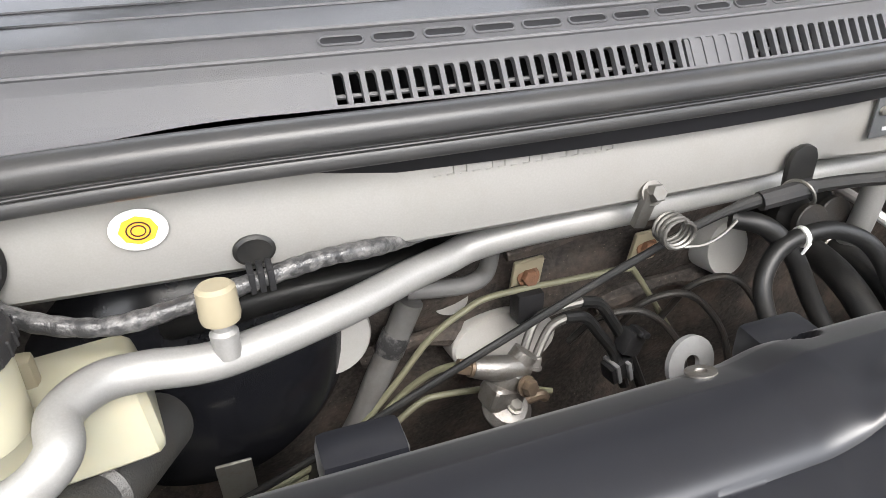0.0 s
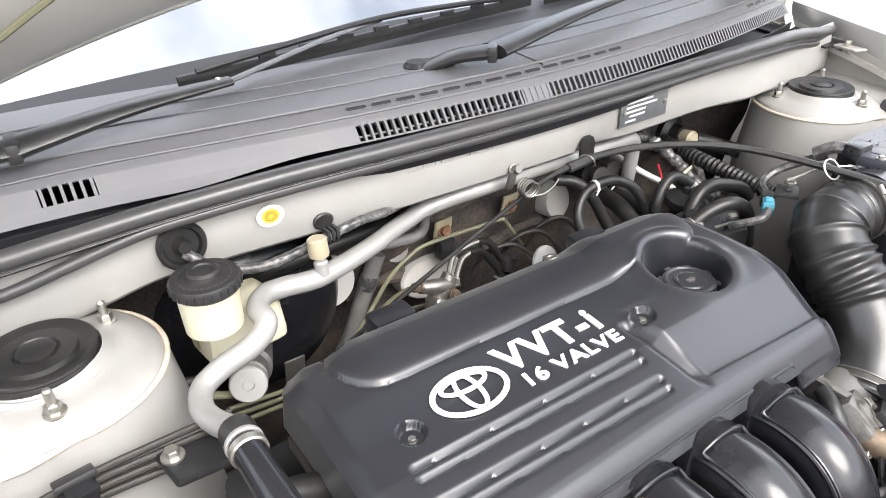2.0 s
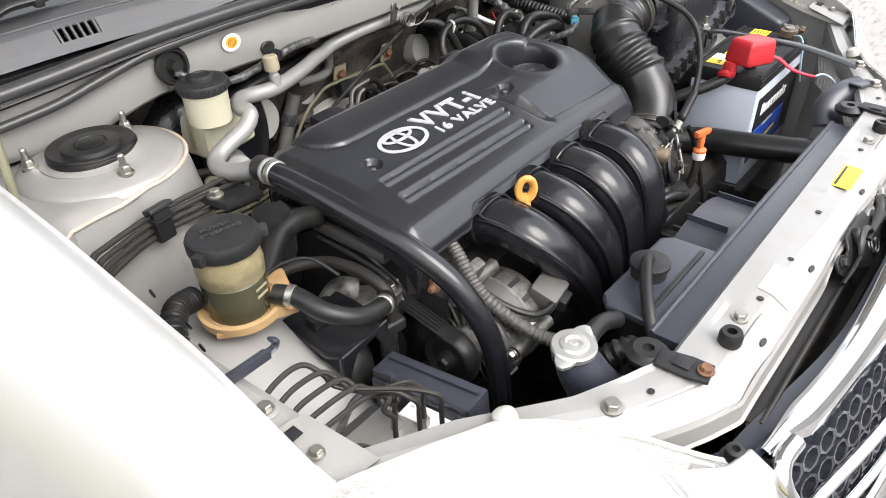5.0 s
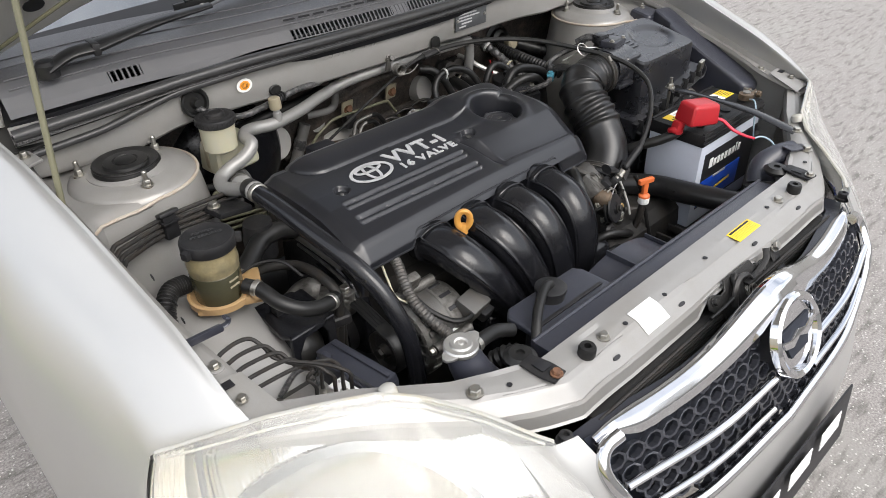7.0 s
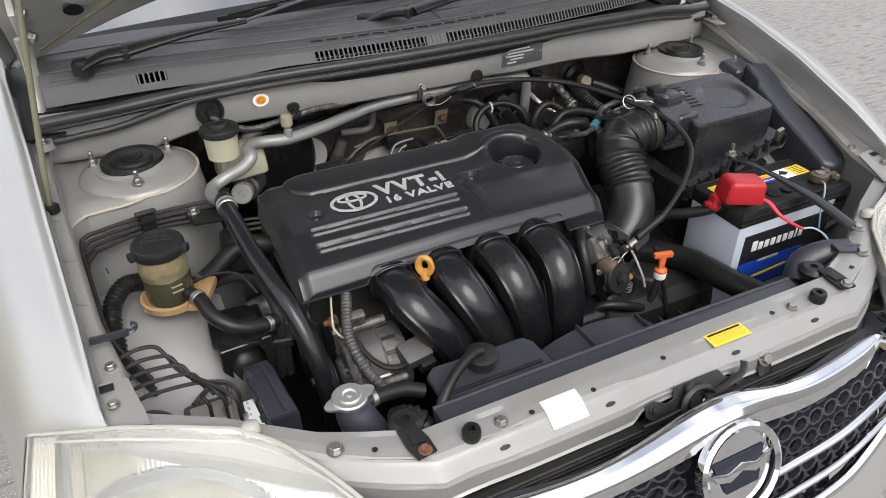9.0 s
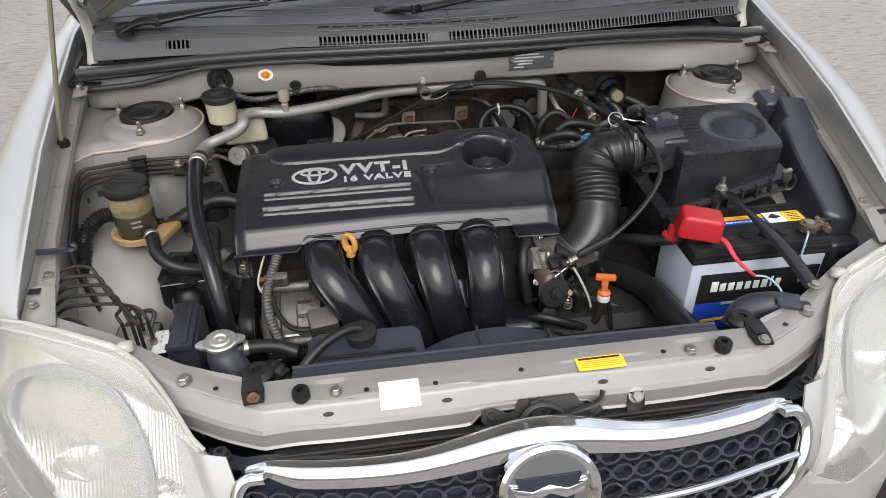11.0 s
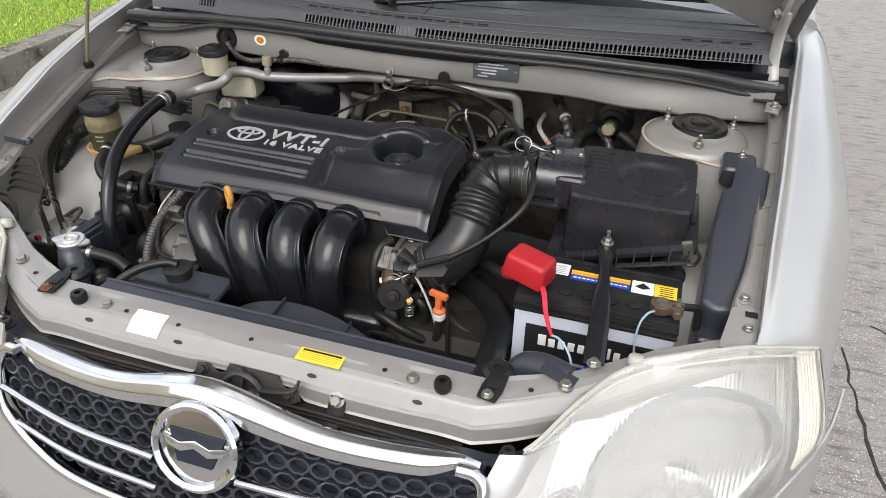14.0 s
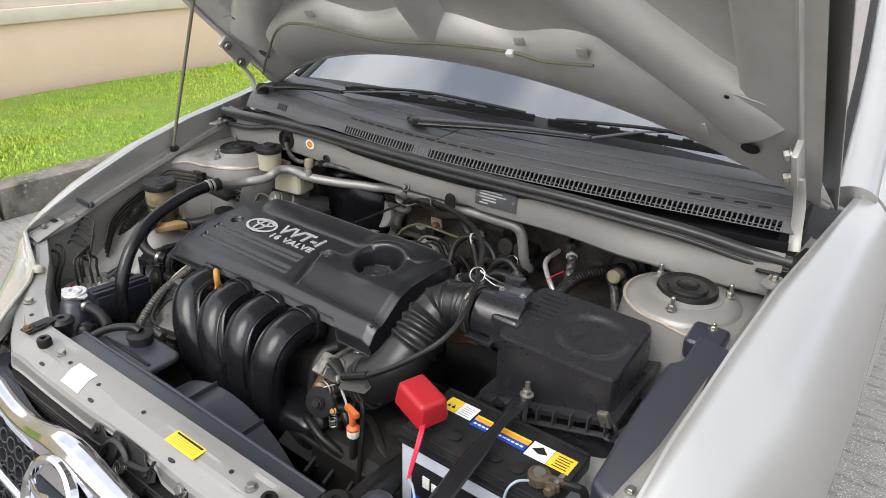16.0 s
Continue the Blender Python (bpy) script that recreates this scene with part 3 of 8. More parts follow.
def bulkhead(u, v):
    x = lerp(-0.69, 0.69, u)
    low = 0.889 - 0.012 * math.exp(-((x - 0.45) / 0.09) ** 2) - 0.024 * step(0.43, 0.56, -x) - 0.018 * step(0.47, 0.58, x)
    z = lerp(0.958, low, v)
    y = panel_y(x) - 0.004 * math.sin(v * math.pi) + 0.012 * step(0.85, 1.0, v)
    y += 0.010 * math.exp(-((x - 0.105) / 0.03) ** 2) * v + 0.006 * math.exp(-((x - 0.5) / 0.12) ** 2) * math.sin(v * 5)
    if v > 0.92:
        y += (v - 0.92) * 0.9
    return (x, y, z)


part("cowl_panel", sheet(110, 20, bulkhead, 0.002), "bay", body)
# shade beneath the cowl is put into this panel's near-black colour
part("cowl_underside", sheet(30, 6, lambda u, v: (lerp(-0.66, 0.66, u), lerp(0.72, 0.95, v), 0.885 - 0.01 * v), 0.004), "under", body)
firewall = part("firewall", sheet(90, 40, lambda u, v: (
    lerp(-0.64, 0.64, u), lerp(0.80, 0.90, v) + 0.02 * noise.noise((u * 9, v * 5, 3)) + 0.012 * math.sin(u * 31) * math.sin(v * 9),
    lerp(0.885, 0.42, v)), 0.004), "insul")
tagged(firewall, "firewall covered in dirty brown-black heat insulation", "firewall", kind="structure")

# ---- front panel over the radiator ----
CX = [(0.0, 0.0), (0.34, 0.0), (0.40, 0.025), (0.455, 0.052), (0.55, 0.115), (0.665, 0.175)]
CZ = [(0.0, 0.745), (0.34, 0.745), (0.45, 0.752), (0.55, 0.768), (0.665, 0.782)]


def core(u, v):
    x = lerp(-0.665, 0.665, u)
    a = abs(x)
    cy, cz = line1(CX, a), line1(CZ, a)
    w = line1([(0, 1.0), (0.38, 1.0), (0.5, 0.75), (0.66, 0.5)], a)
    py = [0.036, 0.038, 0.034, 0.010, -0.004, -0.011, -0.014, -0.032, -0.0355, -0.037, -0.041]
    pz = [-0.03, -0.006, 0.0, 0.0, -0.0022, -0.0055, -0.0078, -0.0185, -0.024, -0.044, -0.047]
    k = v * 10
    i = min(int(k), 9)
    y, z = lerp(py[i], py[i + 1], k - i), lerp(pz[i], pz[i + 1], k - i)
    # shorter flange round the latch
    notch = step(-0.075, -0.055, x) * (1 - step(0.085, 0.105, x))
    if z < -0.022:
        z = lerp(z, -0.022 + (z + 0.022) * 0.25, notch)
        z += 0.004 * math.exp(-((a - 0.30) / 0.05) ** 2)
    # pressed pads: low round the bolts, long field in the middle
    if 2 < k < 4.6:
        z -= 0.0035 * math.exp(-((a - 0.252) / 0.024) ** 4) * step(0.030, 0.022, y)
        z += 0.0012 * step(0.055, 0.061, x) * (1 - step(0.175, 0.181, x)) * step(0.006, 0.009, y) * (1 - step(0.024, 0.027, y))
        z -= 0.002 * math.exp(-((a - 0.385) / 0.03) ** 4)
    y += 0.003 * math.exp(-((x - 0.02) / 0.09) ** 4) * (1 if k > 4 else 0)
    return (x, cy + y * w, cz + z)


front = thing("radiator_support", "silver painted radiator support panel across the front of the engine bay", "car panel")
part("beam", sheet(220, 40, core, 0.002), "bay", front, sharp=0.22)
for s in (-1, 1):
    for x in (0.245,):
        part("bolt", nut((s * x, 0.006, 0.743), 0.006, 0.007), "steel", front)
    part("bolt", nut((s * 0.442, 0.047, 0.753), 0.007, 0.008), "steel", front)
    part("rubber_stop", lathe([(0.0105, 0), (0.0118, 0.003), (0.0118, 0.013), (0.0100, 0.0165), (0.0050, 0.0165), (0.0042, 0.009), (0, 0.009)], (s * 0.289, 0, 0.744)), "rubber", front)
for x, y, z in ((-0.114, -0.002, 0.7435), (0.003, 0.003, 0.7452), (0.205, 0.006, 0.7455), (-0.205, 0.0, 0.7445), (-0.40, 0.03, 0.7478), (0.40, 0.03, 0.7478)):
    part("hole", lathe([(0.0036, 0), (0.0036, 0.0008), (0, 0.0008)], (x, y, z + 0.0018), segs=14), "ink", front)
for x in (-0.256, -0.102, 0.110, 0.262):
    part("slot_hole", lathe([(0.0070, 0), (0.0070, 0.0014), (0, 0.0014)], (x, -0.0236, 0.7338), (0, -0.5, 0.87), 20, flat=0.42), "ink", front)

# ---- engine cover ----
def cover_h(x, y):
    # the front edge falls back and down towards the intake hose
    along = min(1, max(0, (x + 0.40) / 0.55))
    ye = y - 0.018 * along * (1 - step(0.36, 0.48, y))
    z = line1([(0.316, 0.768), (0.320, 0.774), (0.330, 0.788), (0.334, 0.7925), (0.339, 0.7965), (0.345, 0.799), (0.375, 0.8085), (0.41, 0.818), (0.45, 0.8225), (0.50, 0.824), (0.56, 0.822), (0.585, 0.812), (0.605, 0.800)], ye)
    z -= 0.011 * step(-0.15, 0.15, x) * (1 - step(0.36, 0.46, y))
    # half-round ridge along the back
    d = (y - 0.557) / 0.051
    e = (max(0.0, -0.312 - x) + max(0.0, x - 0.085)) / 0.042
    z += 0.0145 * max(0.0, 1 - d * d - e * e) ** 0.5
    # two double grooves
    for g0, g1, yc in ((-0.355, -0.094, 0.409), (-0.356, -0.093, 0.375)):
        al = step(g0, g0 + 0.006, x) * (1 - step(g1 - 0.006, g1, x))
        for off in (-0.006, 0.006):
            z -= 0.0035 * al * math.exp(-((y - yc - off) / 0.0028) ** 2)
        z -= 0.002 * al * (1 if abs(y - yc) < 0.006 else 0)
    # smooth raised block beside the filler
    bx = step(-0.072 - 0.25 * (y - 0.44), -0.062 - 0.25 * (y - 0.44), x) * step(0.362, 0.366, y) * (1 - step(0.446, 0.47, y) * (1 - step(-0.04, 0.0, x)))
    z += bx * lerp(-0.003, 0.0075, step(0.362, 0.430, y))
    # channel beside the block
    ch = x + 0.078 + 0.25 * (y - 0.44)
    z -= 0.006 * math.exp(-(ch / 0.006) ** 2) * step(0.350, 0.375, y) * (1 - step(0.44, 0.455, y))
    # filler pocket
    r = math.hypot(x - 0.048, (y - 0.475))
    rim = 0.049
    z += 0.006 * math.exp(-((r - rim - 0.007) / 0.009) ** 2) * (0.25 + 0.75 * step(0.455, 0.495, y))
    z = lerp(0.787, z, step(rim - 0.009, rim, r))
    # screw pockets
    for px, py in ((-0.332, 0.446), (-0.057, 0.443), (-0.336, 0.588), (0.02, 0.590)):
        q = math.hypot(x - px, y - py)
        z -= 0.009 * (1 - step(0.011, 0.014, q))
    return z


def cover_xy(u, v):
    y = lerp(lerp(0.3175, 0.3365, u), 0.604, v)
    x0 = lerp(-0.397, -0.399, v) + 0.02 * step(0.85, 1, v)
    x1 = lerp(0.150, 0.149, v) - 0.012 * step(0.85, 1, v)
    return lerp(x0, x1, u), y


cover = thing("engine_cover", "satin black plastic engine cover with silver lettering", "engine cover")
NU, NV = 320, 210


def cover_fn(u, v):
    # outer rows fold down as a skirt
    uu, vv = min(1, max(0, (u * NU - 3) / (NU - 6))), min(1, max(0, (v * NV - 4) / (NV - 7)))
    x, y = cover_xy(uu, vv)
    z = cover_h(x, y)
    e = min(uu, 1 - uu) * 0.56
    z -= 0.008 * (1 - step(0.0, 0.02, e)) + 0.003 * (1 - step(0, 0.012, (1 - vv) * 0.28))
    ku = max(3 - u * NU, u * NU - (NU - 3), 0)
    kf = max(4 - v * NV, 0)
    kb = max(v * NV - (NV - 3), 0)
    arch = step(-0.300, -0.282, x) * (1 - step(0.062, 0.078, x))
    if kf:
        z -= lerp(0.007, 0.024, u) * (1 - arch) * kf / 4
        y -= 0.0004 * kf - 0.008 * arch * kf / 4
    if kb:
        z -= 0.010 * kb
        y += 0.001 * kb
    if ku and not kf:
        z -= 0.013 * ku
        x += (-0.0015 if u < 0.5 else 0.0015) * ku
    elif ku:
        x += (-0.0015 if u < 0.5 else 0.0015) * ku
    return (x, y, z)


part("shell", sheet(NU, NV, cover_fn, 0.002), "cover", cover, sharp=0.9)
bead = []
for k in range(60):
    x = lerp(-0.401, 0.153, k / 59)
    arch = step(-0.300, -0.282, x) * (1 - step(0.062, 0.078, x))
    along = (x + 0.40) / 0.55
    yb = lerp(0.3165, 0.3355, along) + 0.008 * arch
    bead.append((x, yb, cover_h(x, yb + 0.002) - lerp(0.007, 0.024, along) * (1 - arch) - 0.003))
part("rim_bead", tube(bead, 0.0022, 8, 2), "cover", cover)
CAP = (0.051, 0.470)
part("metal_insert", lathe([(0.0095, 0), (0.0095, 0.0012), (0.0040, 0.0012), (0.0036, -0.001), (0, -0.001)], (-0.057, 0.582, cover_h(-0.057, 0.582) + 0.0012), (0, 0.35, 1), 24), "cast_shiny", cover, "worn bare metal fixing")
cap = part("oil_cap", lathe([(0.026, -0.014), (0.0295, -0.002), (0.0295, 0.009), (0.0285, 0.0115), (0.0255, 0.0125), (0.0235, 0.0110), (0.0185, 0.0110), (0.0175, 0.0125), (0, 0.0125)], (*CAP, 0.8015), segs=48), "cover", cover, "ribbed black oil filler cap")
for i in range(8):
    a = i * math.pi / 4
    part("grip", box((0.0105, 0.0085, 0.012), (CAP[0] + 0.0300 * math.cos(a), CAP[1] + 0.0300 * math.sin(a), 0.8060), 0.0025, (0, 0, math.degrees(a) + 90)), "cover", cap)
for k in range(10):
    a = math.pi * (0.15 + 0.7 * k / 9)
    part("cap_print", box((0.0022, 0.0012, 0.0005), (CAP[0] + 0.0138 * math.cos(a), CAP[1] + 0.0138 * math.sin(a), 0.8142), 0.0001, (0, 0, math.degrees(a) - 90)), "cast", cap)
part("cap_can", prism([(-0.006, -0.003), (0.002, -0.004), (0.007, 0.001), (0.004, 0.004), (-0.006, 0.003)], 0, 0.0006, 0, m=Matrix.Translation((CAP[0], CAP[1] - 0.002, 0.8139))), "cast", cap)
for px, py in ((-0.332, 0.446), (-0.057, 0.443), (-0.336, 0.588)):
    part("screw", nut((px, py, cover_h(px, py) - 0.001), 0.0034, 0.003, 1.5), "latch_grey", cover)
slope = math.degrees(math.atan2(0.820 - 0.793, 0.085))
bm = text_bm("VVT-i", 0.0455, pose(-0.158, 0.470, 0.8242, 3.0, 0, 0), 0.0009, None, 0.122, 0.030)
part("lettering", bm, "mark", cover, "silver letters")
bm = text_bm("16 VALVE", 0.0215, pose(-0.156, 0.4385, 0.8220, 6, 0, 0), 0.0009, None, 0.118, 0.030)
part("lettering", bm, "mark", cover, "silver letters")


def ring(rx, ry, w, at, m, h=0.0012, n=56, bm=None):
    """A flat oval ring."""
    def fn(u, v):
        a = 2 * math.pi * u
        prof = [(0, 0), (0, h), (1, h), (1, 0)]
        k = min(int(v * 3 + 1e-6), 3)
        s, zz = prof[k]
        return m @ Vector((at[0] + (rx - s * w) * math.cos(a), at[1] + (ry - s * w) * math.sin(a), zz))
    return sheet(n, 3, fn, 0, bm, closed=True)


lm = pose(-0.264, 0.456, 0.8236, 4, 0, 0)
bm = ring(0.040, 0.027, 0.0055, (0, 0), lm)
bm = ring(0.0125, 0.0245, 0.005, (0, 0), lm, bm=bm)
bm = ring(0.026, 0.0115, 0.005, (0, 0.011), lm, bm=bm)
part("badge", bm, "mark", cover, "silver oval badge")

# ---- intake runners ----
manifold = thing("intake_manifold", "smooth black plastic intake manifold with four curved runners", "intake manifold")
for i in range(4):
    x = -0.256 + 0.0865 * i
    k = (3 - i) * 0.032
    pts = [(x, 0.345, 0.742), (x, 0.300, 0.752), (x + 0.08 * k, 0.262, 0.742), (x + 0.35 * k, 0.236, 0.708), (x + 0.7 * k, 0.226, 0.655), (x + k, 0.230, 0.600), (x + 1.15 * k, 0.26, 0.54)]
    r = part("runner", tube(pts, lambda t: 0.0335 - 0.003 * t, 96, 8, squash=0.86, ridges=(radians(32), radians(148))), "runner", manifold)
    part("collar", tube([(x, 0.340, 0.7455), (x, 0.322, 0.7485)], 0.0385, 36, 1, squash=0.88), "runner", r)
    # raised rim round the upper face
    path = smooth_path(pts, 8)
    left, right = [], []
    for k in range(7, len(path) - 6, 2):
        t = (path[k + 1] - path[k - 1]).normalized()
        nrm = Vector((1, 0, 0)).cross(t)
        nrm = -nrm if nrm.z - nrm.y < 0 else nrm
        q = 0.0335 - 0.003 * k / len(path)
        left.append(path[k] + Vector((-q * 0.80, 0, 0)) + nrm * q * 0.86 * 0.62)
        right.append(path[k] + Vector((q * 0.80, 0, 0)) + nrm * q * 0.86 * 0.62)
    p0 = path[5]
    arch = [Vector((p0.x + 0.0300 * math.cos(a), p0.y, p0.z + 0.0175 + 0.0135 * math.sin(a))) for a in [math.pi * (1 - w / 8) for w in range(1, 8)]]
    part("rim", tube(list(reversed(left)) + arch + right, 0.0020, 8, 2), "runner", r)
    if i < 3:
        part("web", box((0.030, 0.05, 0.012), (x + 0.043, 0.250, 0.690), 0.004, (50, 0, 0)), "runner", r)
part("plenum", box((0.34, 0.11, 0.16), (-0.06, 0.275, 0.55), 0.03, segs=4), "runner", manifold)

# ---- engine block underneath ----
engine = thing("engine_block", "grimy engine block, coloured near-black for the shade under the cover", "engine")
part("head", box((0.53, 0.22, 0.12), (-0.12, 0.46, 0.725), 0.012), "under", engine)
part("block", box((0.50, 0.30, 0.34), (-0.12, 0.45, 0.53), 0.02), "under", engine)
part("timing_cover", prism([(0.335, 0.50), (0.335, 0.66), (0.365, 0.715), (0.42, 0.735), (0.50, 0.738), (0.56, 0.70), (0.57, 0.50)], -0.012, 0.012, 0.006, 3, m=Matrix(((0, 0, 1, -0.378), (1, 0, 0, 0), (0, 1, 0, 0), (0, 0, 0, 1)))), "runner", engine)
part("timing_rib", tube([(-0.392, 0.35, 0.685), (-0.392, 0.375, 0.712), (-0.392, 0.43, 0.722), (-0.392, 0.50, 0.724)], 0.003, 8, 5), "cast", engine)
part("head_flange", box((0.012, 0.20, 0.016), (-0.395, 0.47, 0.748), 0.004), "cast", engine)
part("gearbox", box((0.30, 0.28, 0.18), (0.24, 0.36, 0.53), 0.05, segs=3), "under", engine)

# ---- air filter box ----
airbox = thing("air_filter_box", "black plastic air filter housing with ribbed lower half", "air filter box")


def lid(u, v):
    """Rounded lid from its foot up and across the top."""
    a = 2 * math.pi * u
    sx, sy = math.cos(a), math.sin(a)
    k = max(abs(sx), abs(sy))
    p = 1 / k
    rr = lerp(p, 1 / max(1e-6, (abs(sx) ** 13 + abs(sy) ** 13) ** (1 / 13)) * 1.0, 1.0)
    prof = [(1.0, -0.075), (0.985, -0.03), (0.977, -0.005), (0.955, 0.0), (0.5, 0.0), (0.0, 0.0)]
    kk = v * 5
    i = min(int(kk), 4)
    f, z = lerp(prof[i][0], prof[i + 1][0], kk - i), lerp(prof[i][1], prof[i + 1][1], kk - i)
    x, y = 0.100 * rr * sx * f, 0.069 * rr * sy * f
    if v > 0.6:
        r = math.hypot((x - 0.028) / 0.062, (y - 0.002) / 0.048)
        z -= 0.0065 * (1 - step(0.70, 1.0, r))
    z = z if v > 0.3 else lerp(0.740 + 0.30 * (x + 0.12) - 0.868, z, v / 0.3)
    return (0.476 + x, 0.441 + y, 0.868 + z + 0.012 * y / 0.06)


part("lid", sheet(72, 60, lid, 0.0, closed=True), "airbox", airbox)
for i in range(7):
    yr = 0.492 - i * 0.0105
    part("rib", box((0.040, 0.0024, 0.0030), (0.415, yr, 0.868 + 0.2 * (yr - 0.441) + 0.0008), 0.0008, (11, 0, 0)), "airbox", airbox)
part("lower_box", box((0.225, 0.150, 0.16), (0.470, 0.443, 0.660), 0.012, (0, 0, 0), (1.04, 1.04)), "airbox", airbox)
part("flange", box((0.245, 0.168, 0.010), (0.472, 0.441, 0.768), 0.003, (4, -16.5, 0)), "airbox", airbox)
# fins, lip and ribs in paler plastic: edge glint and dust in the colour
for i in range(9):
    part("fin", box((0.0024, 0.014, 0.030), (0.366 + 0.0265 * i, 0.3555, 0.7265 + 0.0078 * i), 0.0008, (0, 0, 0)), "relief", airbox)
part("lower_lip", box((0.235, 0.010, 0.004), (0.472, 0.354, 0.7455), 0.0012, (0, -16.5, 0)), "relief", airbox)
for i in range(3):
    part("wall_rib", box((0.003, 0.006, 0.10), (0.40 + 0.07 * i, 0.366, 0.66), 0.001), "relief", airbox)
for x, z in ((0.575, 0.805),):
    part("clip", box((0.016, 0.008, 0.026), (x, 0.352, z), 0.002, (12, -16, 0)), "steel", airbox)
    part("clip_loop", tube([(x + 0.012, 0.352, z), (x + 0.020, 0.35, z - 0.012), (x + 0.014, 0.35, z - 0.028), (x, 0.352, z - 0.03)], 0.003, 8, 6), "airbox", airbox)
neck = part("sensor_neck", tube([(0.315, 0.428, 0.846), (0.39, 0.437, 0.842)], 0.038, 32, 1), "airbox", airbox)
part("sensor", box((0.048, 0.036, 0.014), (0.365, 0.447, 0.886), 0.003, (0, 0, 10)), "shroud", airbox, "grey airflow sensor with connector")
part("sensor_plug", box((0.03, 0.022, 0.018), (0.352, 0.468, 0.893), 0.003), "airbox", airbox)
part("neck_box", box((0.052, 0.080, 0.060), (0.376, 0.436, 0.838), 0.010, segs=3), "airbox", airbox)
part("neck_lug", box((0.050, 0.016, 0.008), (0.338, 0.392, 0.818), 0.002), "airbox", airbox)
part("sensor_label", box((0.024, 0.020, 0.0008), (0.370, 0.446, 0.8935), 0.0002, (0, 0, 10)), "plate_grey", airbox)
for dx in (-0.019, 0.019):
    part("sensor_screw", nut((0.366 + dx, 0.436, 0.893), 0.0035, 0.004, 1.5), "steel", airbox)
part("wire_boot", tube([(0.348, 0.478, 0.893), (0.338, 0.492, 0.892), (0.330, 0.510, 0.880)], 0.008, 10, 5), "tape", airbox)

hose = thing("intake_hose", "corrugated black rubber air intake hose", "hose")


def hose_r(t):
    # smooth elbow, four folds, two wide ribs, then fine rings before the clamp
    r = 0.0425 - 0.0015 * step(0.3, 0.42, t) - 0.0015 * step(0.80, 0.86, t)
    for c in (0.425, 0.474, 0.523, 0.572):
        r += 0.0048 * math.exp(-((t - c) / 0.0135) ** 2)
    for c in (0.675, 0.765):
        r += 0.0040 * math.exp(-((t - c) / 0.0120) ** 2)
    for c in (0.872, 0.902):
        r += 0.0022 * math.exp(-((t - c) / 0.008) ** 2)
    if t < 0.09:
        r += 0.0016 * abs(math.sin(t * 105))
    return r


part("tube", tube([(0.158, 0.309, 0.694), (0.186, 0.317, 0.711), (0.212, 0.335, 0.740), (0.225, 0.366, 0.775), (0.230, 0.402, 0.806), (0.245, 0.427, 0.828), (0.278, 0.432, 0.838), (0.318, 0.430, 0.842)], hose_r, 44, 30), "hose_black", hose)
for p, d, r in (((0.305, 0.4305, 0.841), (1, -0.03, 0.08), 0.0420), ((0.171, 0.3125, 0.7020), (0.78, 0.25, 0.52), 0.0445)):
    band_ = part("clamp", lathe([(r - 0.002, -0.006), (r, -0.005), (r, 0.005), (r - 0.002, 0.006)], p, d, 44), "dark_steel", hose)
    dv = Vector(d).normalized()
    for o in (-0.0042, 0.0042):
        part("clamp_wire", lathe([(r - 0.0005, -0.0011), (r + 0.0012, -0.0005), (r + 0.0012, 0.0005), (r - 0.0005, 0.0011)], Vector(p) + dv * o, d, 44), "zinc_dull", band_)
part("clamp_screw", lathe([(0.004, 0), (0.004, 0.012), (0, 0.012)], (0.300, 0.402, 0.872), (0.1, 0.6, 0.6), 12), "zinc_dull", hose)
part("moulded_tag", box((0.012, 0.003, 0.034), (0.215, 0.295, 0.706), 0.001, (-20, 15, 20)), "hose_black", hose)
part("tag_hole", lathe([(0.003, 0), (0.003, 0.0006), (0, 0.0006)], (0.2175, 0.2895, 0.6955), (0.3, -0.9, -0.3), 12), "ink", hose)

# ---- battery ----
battery = thing("battery", "grey car battery with black lid and blue label", "battery", at=(0, 0, 0))
part("case", box((0.236, 0.118, 0.185), (0.457, 0.258, 0.650), 0.004), "case", battery)
lidp = part("lid", box((0.240, 0.122, 0.026), (0.457, 0.258, 0.753), 0.004), "black", battery)
part("lid_rim", box((0.236, 0.006, 0.005), (0.457, 0.2015, 0.7665), 0.0015), "black", lidp)
part("lid_rim", box((0.236, 0.006, 0.005), (0.457, 0.3145, 0.7665), 0.0015), "black", lidp)
for i in range(6):
    part("vent_cap", lathe([(0.011, 0), (0.011, 0.003), (0.008, 0.004), (0, 0.004)], (0.375 + i * 0.034, 0.232, 0.766)), "black", lidp)
part("front_label", box((0.212, 0.0012, 0.124), (0.4645, 0.1985, 0.656), 0.0003), "ink", battery, "black and blue battery label")
part("blue_field", box((0.160, 0.0012, 0.058), (0.4385, 0.1978, 0.628), 0.0003), "blue", battery)
part("yellow_stripe", box((0.120, 0.0012, 0.006), (0.424, 0.1972, 0.622), 0.0003, (0, -4, 0)), "ylabel", battery)
for i, (tw, th) in enumerate(((0.0125, 0.021), (0.0105, 0.016), (0.0105, 0.016), (0.0105, 0.016), (0.0095, 0.016), (0.0105, 0.016), (0.0105, 0.016), (0.0045, 0.021), (0.0095, 0.016))):
    tx = 0.386 + 0.0150 * i - (0.006 if i == 8 else 0.003 if i == 7 else 0)
    part("title_bar", box((tw, 0.0012, th), (tx, 0.1972, 0.6815 + th / 2), 0.0025), "white", battery, "white lettering bar")
